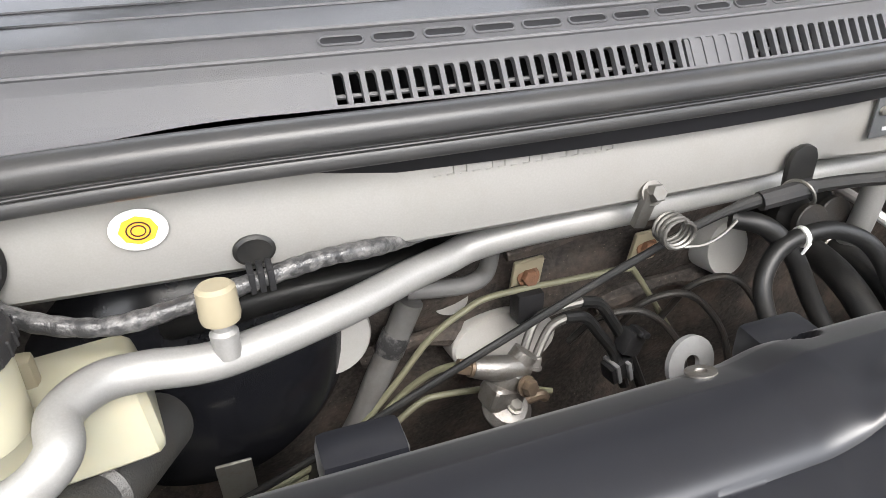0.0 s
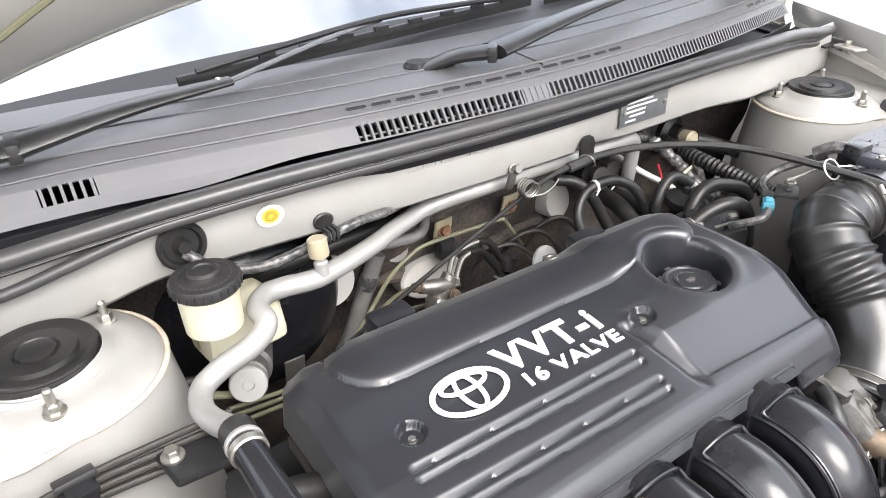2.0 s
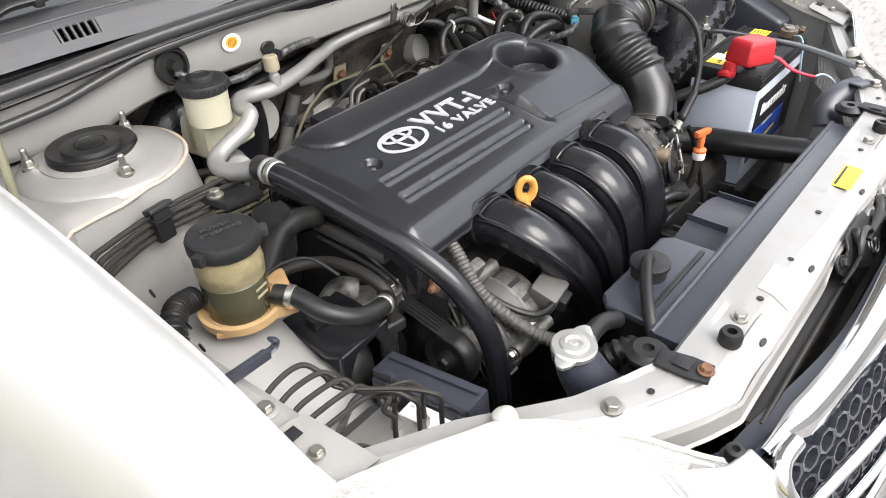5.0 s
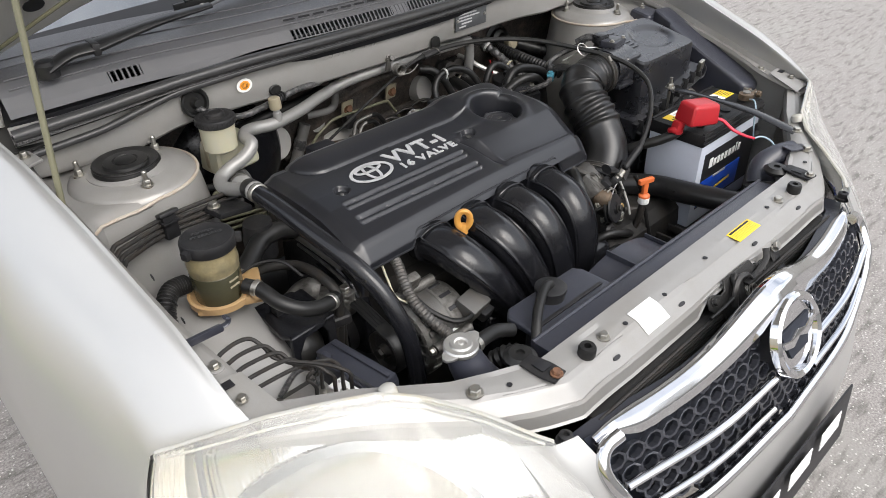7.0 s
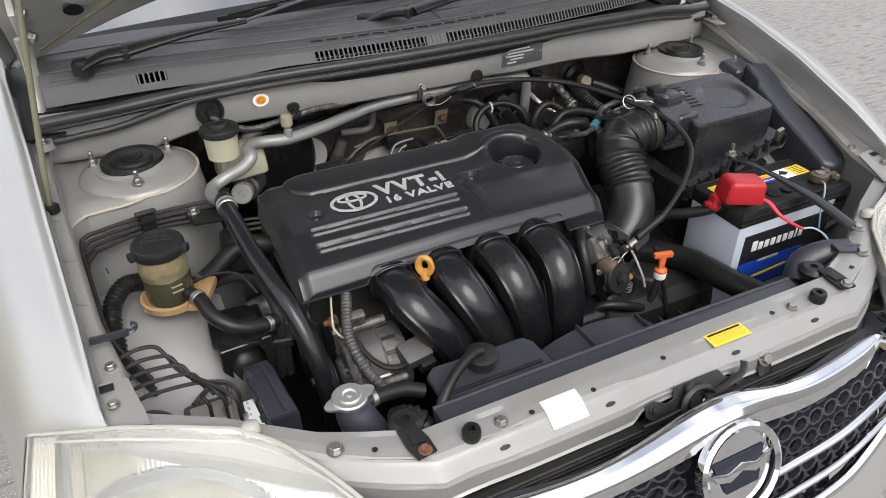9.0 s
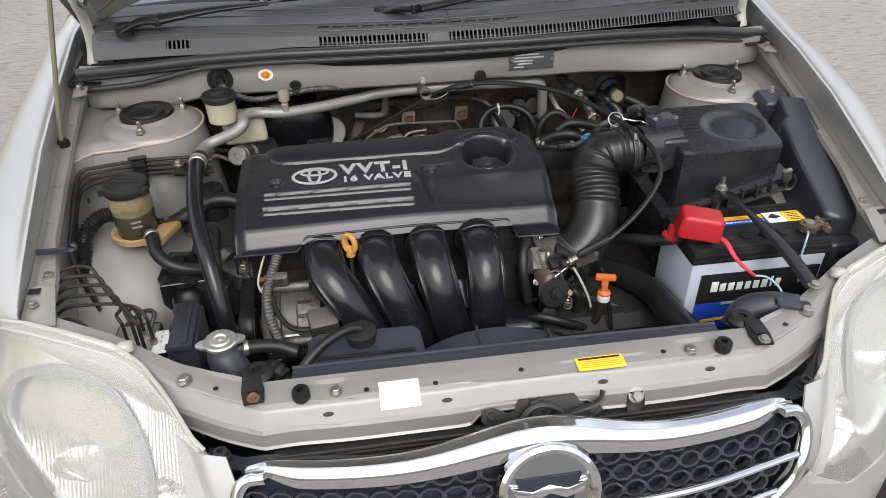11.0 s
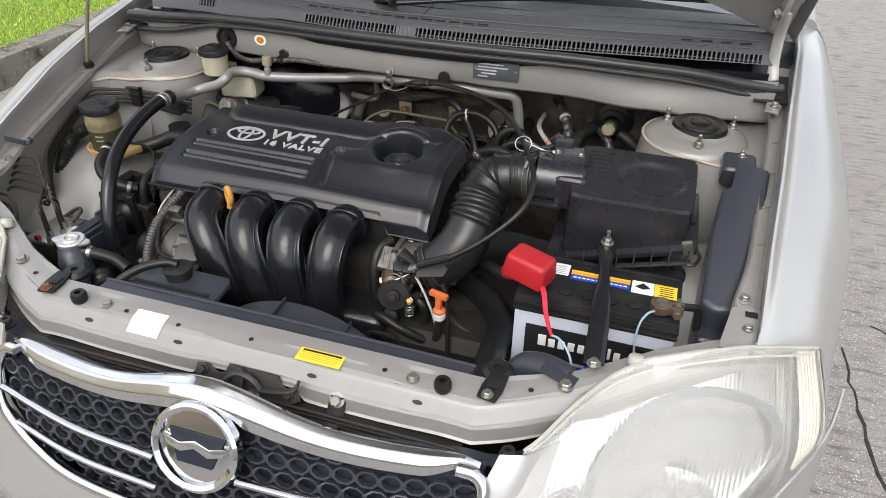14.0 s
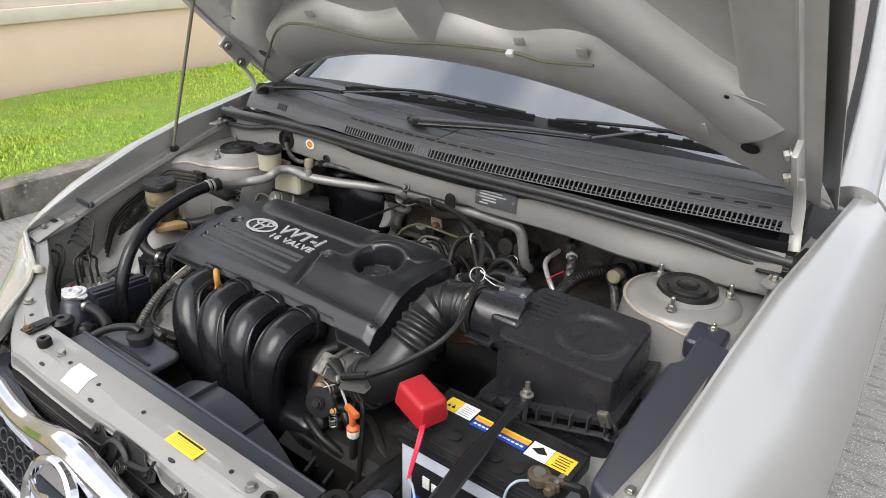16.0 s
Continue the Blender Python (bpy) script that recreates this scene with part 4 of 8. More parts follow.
for c, x0, x1, y0, y1 in (("ylabel", 0.354, 0.378, 0.272, 0.302), ("white", 0.378, 0.406, 0.272, 0.302), ("olabel", 0.409, 0.500, 0.279, 0.287), ("ylabel", 0.409, 0.500, 0.287, 0.291), ("blue", 0.409, 0.500, 0.266, 0.279), ("white", 0.502, 0.536, 0.262, 0.294), ("ylabel", 0.536, 0.570, 0.262, 0.294)):
    part("sticker", box((x1 - x0 - 0.0006, y1 - y0 - 0.0004, 0.0008), ((x0 + x1) / 2, (y0 + y1) / 2, 0.7668), 0.0002), c, lidp)
part("sticker_diamond", prism([(0.507, 0.278), (0.519, 0.289), (0.531, 0.278), (0.519, 0.273)], 0.7673, 0.7677), "ink", lidp)
for k in range(5):
    part("sticker_bar", box((0.018 - 0.003 * (k % 2), 0.0016, 0.0004), (0.392, 0.276 + 0.0045 * k, 0.7674), 0.0001), "ink_grey", lidp)
    part("sticker_bar", box((0.022 - 0.004 * (k % 2), 0.0016, 0.0004), (0.554, 0.267 + 0.0052 * k, 0.7674), 0.0001), "ink", lidp)
for k in range(12):
    part("sticker_bar", box((0.0052, 0.0030, 0.0004), (0.416 + 0.0070 * k, 0.2722, 0.7674), 0.0001), "white", lidp)
for k, x in enumerate((0.362, 0.370)):
    part("sticker_mark", prism([(x - 0.003, 0.280), (x + 0.003, 0.280), (x, 0.286 + 0.002 * k)], 0.7673, 0.7677), "ink", lidp)
for k in range(2):
    part("lid_step", box((0.241, 0.003, 0.004), (0.457, 0.1965 - 0.0005 * k, 0.757 - 0.010 * k), 0.001), "black", lidp)
part("small_print_bar", box((0.05, 0.0012, 0.005), (0.43, 0.1968, 0.655), 0.0003), "ink_grey", battery)
part("small_print_bar", box((0.06, 0.0012, 0.004), (0.54, 0.1975, 0.712), 0.0003), "ink", battery)
terminal = part("positive_cover", box((0.072, 0.052, 0.042), (0.352, 0.228, 0.803), 0.009, (0, 6, -18), (0.9, 0.85), segs=3), "red", battery, "red plastic terminal cover")
part("cover_loop", lathe([(0.013, -0.005), (0.015, 0), (0.013, 0.005), (0.010, 0.005), (0.010, -0.005)], (0.317, 0.250, 0.768), (0.5, 0.3, 1), 20, caps=False), "red", terminal)
part("cover_skirt", box((0.018, 0.020, 0.026), (0.318, 0.247, 0.776), 0.005, (0, 12, -18)), "red", terminal)
clamp = part("negative_clamp", lathe([(0.0095, 0), (0.0150, 0.001), (0.0150, 0.013), (0.0095, 0.014)], (0.547, 0.226, 0.771), segs=22), "brass_dull", battery, "corroded battery clamp")
for dy in (-0.006, 0.006):
    part("clamp_jaw", box((0.024, 0.006, 0.012), (0.567, 0.226 + dy, 0.779), 0.002, (0, 0, 8)), "brass_dull", clamp)
part("clamp_bolt", tube([(0.570, 0.212, 0.780), (0.572, 0.244, 0.782)], 0.0035, 10, 1), "steel", clamp)
part("clamp_nut", nut((0.570, 0.213, 0.780), 0.006, 0.007, 1.3, axis=(0, -1, 0)), "brass_dull", clamp)
part("negative_post", lathe([(0.009, 0), (0.008, 0.016), (0, 0.016)], (0.547, 0.226, 0.772)), "steel", battery)

# ---- duct beside the fender ----
duct = thing("air_intake_duct", "moulded dark plastic air duct beside the fender", "air duct")
part("body", prism([(0.602, 0.262), (0.622, 0.250), (0.655, 0.252), (0.668, 0.272), (0.678, 0.40), (0.687, 0.515), (0.634, 0.524), (0.630, 0.474), (0.614, 0.464), (0.606, 0.38)], 0.66, 0.80, 0.010, 3,
                   m=Matrix.Translation((0, 0.0, 0.0)) @ Matrix(((1, 0, 0, 0), (0, 1, 0, 0), (0, 0.41, 1, -0.130), (0, 0, 0, 1)))), "shroud", duct)
part("ear", box((0.055, 0.055, 0.04), (0.640, 0.548, 0.855), 0.010, (10, 0, 0), segs=3), "shroud", duct)
part("bolt", nut((0.643, 0.560, 0.876), 0.005, 0.006, 1.5, 0.004), "steel", duct)
part("lower_mouth", box((0.060, 0.050, 0.09), (0.632, 0.250, 0.690), 0.010, (0, 0, 4), segs=3), "shroud", duct)
part("clip_tab", box((0.022, 0.004, 0.012), (0.630, 0.2235, 0.712), 0.001), "black", duct)

# ---- cowl, wipers and windscreen ----
cowl = thing("cowl_cover", "weathered dark grey plastic cowl cover with rows of vent slots", "cowl cover")


def bow(x):
    return 0.28 * x * x - 0.035 * step(0.45, 0.75, -x)


PROF = [(0.660, 0.970), (0.663, 0.977), (0.666, 0.983), (0.6765, 0.998), (0.684, 1.0045), (0.699, 1.0145), (0.742, 1.0170), (0.775, 1.0165), (0.835, 1.0245)]


def cowl_pt(x, k, lift=0.0):
    i = min(int(k), len(PROF) - 2)
    y, z = lerp(PROF[i][0], PROF[i + 1][0], k - i), lerp(PROF[i][1], PROF[i + 1][1], k - i)
    drop = 0.018 * (abs(x) / 0.66) ** 3
    return (x, y + bow(x), z - drop + lift)


PITCH = 0.0085
X0, X1 = -0.238, 0.664
part("front_lip", sheet(90, 4, lambda u, v: cowl_pt(lerp(-0.675, 0.685, u), lerp(lerp(1.72, 0.25, step(0.28, 0.42, -lerp(-0.675, 0.685, u))), 2, v)), 0.0025), "cowl", cowl)
part("top_panel", sheet(90, 24, lambda u, v: cowl_pt(lerp(-0.675, 0.685, u), lerp(2.92, 8, v)), 0.0025), "cowl", cowl)
part("blank", sheet(8, 3, lambda u, v: cowl_pt(lerp(-0.482, X0, u), lerp(1.9, 3.0, v)), 0.0025), "cowl", cowl)
part("blank", sheet(6, 3, lambda u, v: cowl_pt(lerp(-0.675, -0.530, u), lerp(1.9, 3.0, v)), 0.0025), "cowl", cowl)
part("blank", sheet(2, 3, lambda u, v: cowl_pt(lerp(X1, 0.685, u), lerp(1.9, 3.0, v)), 0.0025), "cowl", cowl)
part("blank", sheet(2, 3, lambda u, v: cowl_pt(lerp(-0.030, 0.012, u), lerp(1.9, 3.0, v), -0.0015), 0.0025), "cowl", cowl)
bar = None
n_bars = int((X1 - X0) / PITCH) + 1
for i in list(range(n_bars)) + [-29 - q for q in range(6)]:
    x = X0 + i * PITCH
    a, b = Vector(cowl_pt(x, 2.0)), Vector(cowl_pt(x, 2.98))
    mid, d = (a + b) / 2, b - a
    m = Matrix.Translation(mid + Vector((0, 0.0018, -0.0013))) @ d.to_track_quat("Y", "Z").to_matrix().to_4x4()
    if bar is None:
        hl = d.length / 2
        arc = [(0.00425 - 0.00285 * math.cos(q), hl - 0.0030 + 0.0030 * math.sin(q)) for q in (0.0, 0.4, 0.8, 1.2, 1.57)]
        out = [(0.0014, -hl)] + arc + [(-x_, y_) for x_, y_ in reversed(arc)] + [(-0.0014, -hl)]
        bar = part("vent_bar", prism(out, -0.0022, 0.0022), "cowl", cowl)
        bar.matrix_basis = m
    else:
        c = bar.copy()
        scene.collection.objects.link(c)
        c.matrix_basis = m
part("cross_bar", tube([Vector(cowl_pt(lerp(X0, X1, k / 14), 2.3)) + Vector((0, 0.005, -0.003)) for k in range(15)], 0.0014, 6, 2), "cowl", cowl)


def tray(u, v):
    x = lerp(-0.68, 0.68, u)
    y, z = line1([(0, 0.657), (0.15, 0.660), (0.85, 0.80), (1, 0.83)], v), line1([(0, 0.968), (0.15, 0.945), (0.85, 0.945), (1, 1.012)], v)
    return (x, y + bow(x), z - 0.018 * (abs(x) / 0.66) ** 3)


# black sheet below the vents; the shade inside the slots is its colour
part("shade_tray", sheet(40, 12, tray, 0.002), "ink", cowl)


def slot(x):
    c = Vector(cowl_pt(x, 4.5, 0.0003))
    m = Matrix.Translation(c) @ pose(0, 0, 0, 0, 0, math.degrees(0.56 * x)) @ pose(0, 0, 0, 33, 0, 0)
    ends = [(0.0088 + 0.0026 * math.cos(a), 0.0026 * math.sin(a)) for a in [-1.571 + 0.3927 * k for k in range(9)]]
    loop_ = ends + [(-px, -py) for px, py in ends]
    part("slot", prism(loop_, -0.0004, 0.0004, m=m), "ink", cowl)
    part("slot_rim", tube([m @ Vector((px * 1.04, py * 1.12, 0.0004)) for px, py in loop_ + loop_[:1]], 0.0007, 6, 1), "cowl", cowl)


for i in range(14):
    slot(-0.227 + i * 0.0283)
for i in range(4):
    slot(0.52 + i * 0.036)
for k, r in ((4.0, 0.0015), (5.0, 0.0016), (6.25, 0.0012), (7.2, 0.0012)):
    part("moulded_ridge", tube([Vector(cowl_pt(lerp(-0.66, 0.67, q / 30), k, 0.0006)) for q in range(31)], r, 6, 2), "cowl", cowl)
part("middle_joint", box((0.0012, 0.10, 0.0015), cowl_pt(0.016, 6.0, 0.0004), 0, (4, 0, 0)), "ink", cowl)

seal = thing("bonnet_seal", "black rubber weather seal along the cowl edge", "seal")


def seal_pts(y, z, a=0.0):
    out = []
    for k in range(25):
        x = lerp(-0.690, 0.700, k / 24)
        e = max(0, (abs(x) - 0.30) / 0.38)
        z1 = z - (0.019 if z < 0.965 else 0.004) * step(0.44, 0.60, -x) - 0.010 * step(0.52, 0.68, x)
        out.append((x, y + 0.10 * x * x + (0.02 if x > 0 else 0.0) * e * e, z1 - (0.022 + a) * e ** 1.5))
    return out


part("bulb", tube(seal_pts(0.652, 0.9770), 0.0098, 16, 4, squash=0.9), "seal_rubber", seal)
part("lip", tube(seal_pts(0.6555, 0.9612, 0.004), 0.0058, 14, 4), "seal_rubber", seal)
for k, (y, z) in enumerate(((0.6480, 0.9705), (0.6492, 0.9685), (0.6500, 0.9665))):
    part("ridge", tube(seal_pts(y, z, 0.002), 0.0011, 6, 4), "seal_rubber", seal)
part("base", tube(seal_pts(0.662, 0.968, 0.002), 0.009, 8, 4), "rubber", seal)

wind = thing("windscreen", "sloping windscreen glass with dark printed border", "windscreen")


def ws(u, v, off=0.0):
    x = lerp(-0.67, 0.67, u) * lerp(1.0, 0.80, v)
    y = lerp(0.815, 1.66, v) + 0.20 * x * x
    z = lerp(1.012, 1.475, v) - 0.05 * (x / 0.67) ** 2 * (1 - v * 0.3)
    return (x, y - off * 0.48, z + off)


part("pane", sheet(30, 20, ws, 0.004), "glass", wind)
part("printed_border", sheet(30, 2, lambda u, v: ws(u, v * 0.075, 0.0006), 0.0), "ink", wind)
part("dashboard", box((1.25, 0.5, 0.10), (0, 1.32, 0.97), 0.03), "black", wind)


def wiper(pivot, elbow, tip, b0, b1, group):
    w = thing("windscreen_wiper", "black windscreen wiper resting at the foot of the glass", "wiper", group)
    pv = Vector(pivot)
    part("pivot_cap", lathe([(0.016, -0.01), (0.016, 0.008), (0.012, 0.013), (0, 0.014)], pivot), "black", w)
    part("arm_root", tube([pivot, lerp(pv, Vector(elbow), 0.5) + Vector((0, 0, 0.006)), elbow], lambda t: 0.017 + 0.003 * t, 14, 6, squash=0.42), "wiper", w)
    part("knuckle", box((0.012, 0.040, 0.019), elbow, 0.004, (0, 0, math.degrees(math.atan2(elbow[1] - pivot[1], elbow[0] - pivot[0])))), "wiper", w)
    part("arm", tube([elbow, lerp(Vector(elbow), Vector(tip), 0.5) + Vector((0, 0, 0.004)), tip], lambda t: 0.0205 - 0.0105 * t, 14, 6, squash=0.45), "wiper", w)
    c = lerp(Vector(b0), Vector(b1), 0.5)
    part("arm_blade_link", tube([tip, lerp(Vector(tip), c, 0.6) + Vector((0, 0, 0.012)), c + Vector((0, 0, 0.015))], 0.0048, 8, 6, squash=0.5), "cowl", w)
    part("rivet", lathe([(0.0035, 0), (0.0025, 0.0015), (0, 0.002)], Vector(tip) + Vector((-0.012, 0, 0.004))), "steel", w)
    d = Vector(b1) - Vector(b0)
    yaw, el = math.degrees(math.atan2(d.y, d.x)), -math.degrees(math.asin(d.z / d.length))
    blade = part("blade", box((d.length, 0.007, 0.008), c, 0.001, (0, el, yaw)), "black", w)
    part("rubber_edge", box((d.length, 0.002, 0.009), c - Vector((0, 0, 0.007)), 0.0004, (0, el, yaw)), "rubber", blade)
    up = Vector((0, -0.006, 0.013))
    for f0, f1 in ((0.04, 0.96),):
        part("yoke", tube([lerp(Vector(b0), Vector(b1), f0) + up * 0.4, lerp(Vector(b0), Vector(b1), 0.25) + up, c + up * 1.5, lerp(Vector(b0), Vector(b1), 0.75) + up, lerp(Vector(b0), Vector(b1), f1) + up * 0.4], 0.0036, 8, 6), "black", blade)
    for k in range(9):
        f = 0.10 + 0.1 * k
        part("claw", box((0.020, 0.006, 0.006), lerp(Vector(b0), Vector(b1), f) + up * 0.45, 0.001, (0, el, yaw)), "black", blade)
    return w


wiper((-0.605, 0.762, 1.008), (-0.535, 0.757, 1.026), (-0.33, 0.778, 1.041), (-0.370, 0.828, 1.037), (0.14, 0.862, 1.050), "windscreen wipers")
wiper((-0.110, 0.772, 1.010), (-0.042, 0.714, 1.035), (0.30, 0.800, 1.049), (0.17, 0.868, 1.046), (0.64, 0.925, 1.046), "windscreen wipers")

# ---- bonnet ----
HA = radians(43)
HO = Vector((0, 0.92, 1.0))
HS, HN = Vector((0, -math.cos(HA), math.sin(HA))), Vector((0, -math.sin(HA), -math.cos(HA)))


def hood_pt(x, s, n=0.0):
    return HO + Vector((x, 0, 0)) + HS * s + HN * (n - 0.05 * (abs(x) / 0.72) ** 2 * -0.6)


def rear(x):
    return 0.235 * max(0, 1 - (abs(x) / 0.715) ** 2.2)


bonnet = thing("bonnet", "open silver car bonnet seen from its unpainted ribbed underside", "bonnet")


def low_edge(x):
    a = abs(x)
    return 0.350 + 0.014 * math.sin(a * 24 + 0.6) - 0.045 * step(0.40, 0.58, a)


def raised(edge):
    """Height of a stamped rib: steep at its edges, rounded on top; edge runs from 0 to 1 across it."""
    q = abs(2 * edge - 1)
    return -0.027 + 0.032 * max(0.0, 1 - q ** 6) + 0.011 * math.cos(q * math.pi / 2) ** 1.5


def rear_band(u, v):
    x = lerp(-0.70, 0.70, u)
    s = lerp(rear(x) + 0.006, low_edge(x), v)
    n = raised(lerp(0.12, 1.0, v)) if abs(x) < 0.5 else lerp(raised(lerp(0.12, 1.0, v)), 0.006, step(0.5, 0.56, abs(x)))
    return hood_pt(x, s, n)


def diagonal(side):
    def fn(u, v):
        w = lerp(-0.058, 0.058, v) * (1 + 0.5 * step(0.80, 1.0, 1 - u))
        a, s = 0.605 - 0.575 * u + w * 0.73, 0.215 + 0.617 * u + w * 0.68
        return hood_pt(side * a, s, raised(v) + 0.001)
    return fn


part("base_panel", sheet(40, 40, lambda u, v: hood_pt(lerp(-0.69, 0.69, u), lerp(rear(lerp(-0.69, 0.69, u)) + 0.01, 1.03, v), -0.024), 0.0015), "hood_in", bonnet)
part("rear_band", sheet(160, 30, rear_band, 0.0015), "hood_in", bonnet, sharp=0.9)
part("centre_rib", sheet(20, 30, lambda u, v: hood_pt(lerp(-0.045, 0.045, u), lerp(0.30, 1.0, v), raised(u))), "hood_in", bonnet, sharp=0.9)
part("front_band", sheet(60, 16, lambda u, v: hood_pt(lerp(-0.70, 0.70, u), lerp(0.92, 1.03, v), raised(v * 0.9))), "hood_in", bonnet, sharp=0.9)
for s in (-1, 1):
    part("diagonal_rib", sheet(60, 30, diagonal(s)), "hood_in", bonnet, sharp=0.9)
    part("side_band", sheet(16, 60, lambda u, v: hood_pt(s * lerp(0.575, 0.702, u), lerp(0.16, 1.03, v), 0.002 + raised(0.02 + u * 0.5) * 0.4 if u > 0.06 else -0.026)), "hood_in", bonnet, sharp=0.9)
part("outer_skin", sheet(40, 30, lambda u, v: hood_pt(lerp(-0.725, 0.725, u), lerp(rear(lerp(-0.725, 0.725, u)) - 0.004, 1.05, v), -0.040 + 0.038 * step(0.955, 1, abs(2 * u - 1))), 0.0015), "paint", bonnet)
part("rear_hem", tube([hood_pt(lerp(-0.71, 0.71, k / 24), rear(lerp(-0.71, 0.71, k / 24)), -0.006) for k in range(25)], 0.007, 8, 3), "hood_in", bonnet)
for s in (-1, 1):
    for x, q, r in ((0.593, 0.178, 0.015), (0.568, 0.319, 0.004), (0.50, 0.30, 0.004), (0.30, 0.27, 0.006), (0.02, 0.285, 0.006)):
        p = hood_pt(s * x, q, 0.0125 if x > 0.55 else 0.010)
        part("hole", lathe([(r, 0), (r, 0.0012), (0, 0.0012)], p, HN, 20), "ink", bonnet)
    hin = part("hinge", box((0.010, 0.035, 0.10), (s * 0.672, 0.738, 1.095), 0.003, (45, 0, 0)), "hood_in", bonnet, "stamped steel bonnet hinge")
    part("hinge_arm", tube([(s * 0.676, 0.75, 1.07), (s * 0.680, 0.79, 1.02), (s * 0.684, 0.80, 0.97), (s * 0.69, 0.79, 0.935)], 0.010, 8, 6, squash=0.35), "hood_in", hin)
    for q in (0.0, 0.055):
        part("hinge_bolt", nut((s * 0.664, 0.711 + q * 0.68, 1.116 - q * 0.82), 0.008, 0.010, 1.5, axis=(-s, -0.4, -0.3)), "steel", hin)
for x, q in ((0.02, 0.335), (0.215, 0.352), (0.335, 0.352), (-0.30, 0.352)):
    part("hose_tab", box((0.020, 0.020, 0.004), hood_pt(x, q, 0.006), 0.0015, (133, 0, 8)), "hood_in", bonnet)
for s in (-1, 1):
    part("pressed_pad", box((0.045, 0.030, 0.004), hood_pt(s * 0.505, 0.205, 0.0115), 0.0018, (133, 0, -15 * s)), "hood_in", bonnet)
    part("side_lip", tube([hood_pt(s * 0.672, 0.06 + 0.09 * k, 0.010) for k in range(11)], 0.0045, 8, 2), "hood_in", bonnet)
washer = thing("washer_hose", "thin olive washer hose clipped under the bonnet", "hose")
part("hose", tube([hood_pt(-0.66, 0.10, 0.025), hood_pt(-0.55, 0.2, 0.028), hood_pt(-0.37, 0.33, 0.022), hood_pt(-0.12, 0.31, 0.022), hood_pt(0.05, 0.33, 0.022), hood_pt(0.20, 0.34, 0.022), hood_pt(0.26, 0.33, 0.022), hood_pt(0.36, 0.345, 0.022)], 0.003, 8, 8), "foam", washer)
part("tee", box((0.014, 0.012, 0.010), hood_pt(0.20, 0.34, 0.024), 0.003, (43, 0, 0)), "white", washer)
rod = thing("bonnet_prop_rod", "thin steel bonnet prop rod standing in the fender", "prop rod")
rb = Vector((-0.693, 0.543, 0.895))
part("rod", tube([rb + Vector((0.004, 0.004, -0.018)), rb, rb + Vector((0.16, 0.198, 0.967)) * 0.40], 0.0042, 10, 4), "foam", rod)
part("grommet", lathe([(0.011, -0.006), (0.011, 0.003), (0.007, 0.006)], rb + Vector((0, 0, -0.012))), "rubber", rod)

# ---- lamps, grille and bumper ----
def lamp_top(x):
    return line1([(0.40, 0.715), (0.425, 0.732), (0.46, 0.754), (0.527, 0.776), (0.60, 0.791), (0.658, 0.799), (0.70, 0.790), (0.754, 0.774), (0.79, 0.76)], x)


def lamp_ytop(x):
    return line1([(0.40, -0.058), (0.425, -0.035), (0.46, 0.020), (0.50, 0.075), (0.54, 0.105), (0.658, 0.146), (0.70, 0.170), (0.754, 0.206), (0.79, 0.235)], x)


def lamp_pt(u, v, depth=0.0):
    x0, x1 = 0.410 - 0.03 * v, 0.756 + 0.042 * math.sin(min(1, v * 1.2) * math.pi / 2)
    x = lerp(x0, x1, u)
    zt = lamp_top(x)
    zb = line1([(0.38, 0.600), (0.48, 0.545), (0.60, 0.530), (0.72, 0.555), (0.80, 0.60)], x)
    z = lerp(zt, zb, v)
    y = yf(x, z) + (lamp_ytop(x) - yf(x, zt)) * (1 - v) ** 2.4
    return Vector((x, y + depth, z - depth * 0.25 * (1 - v)))


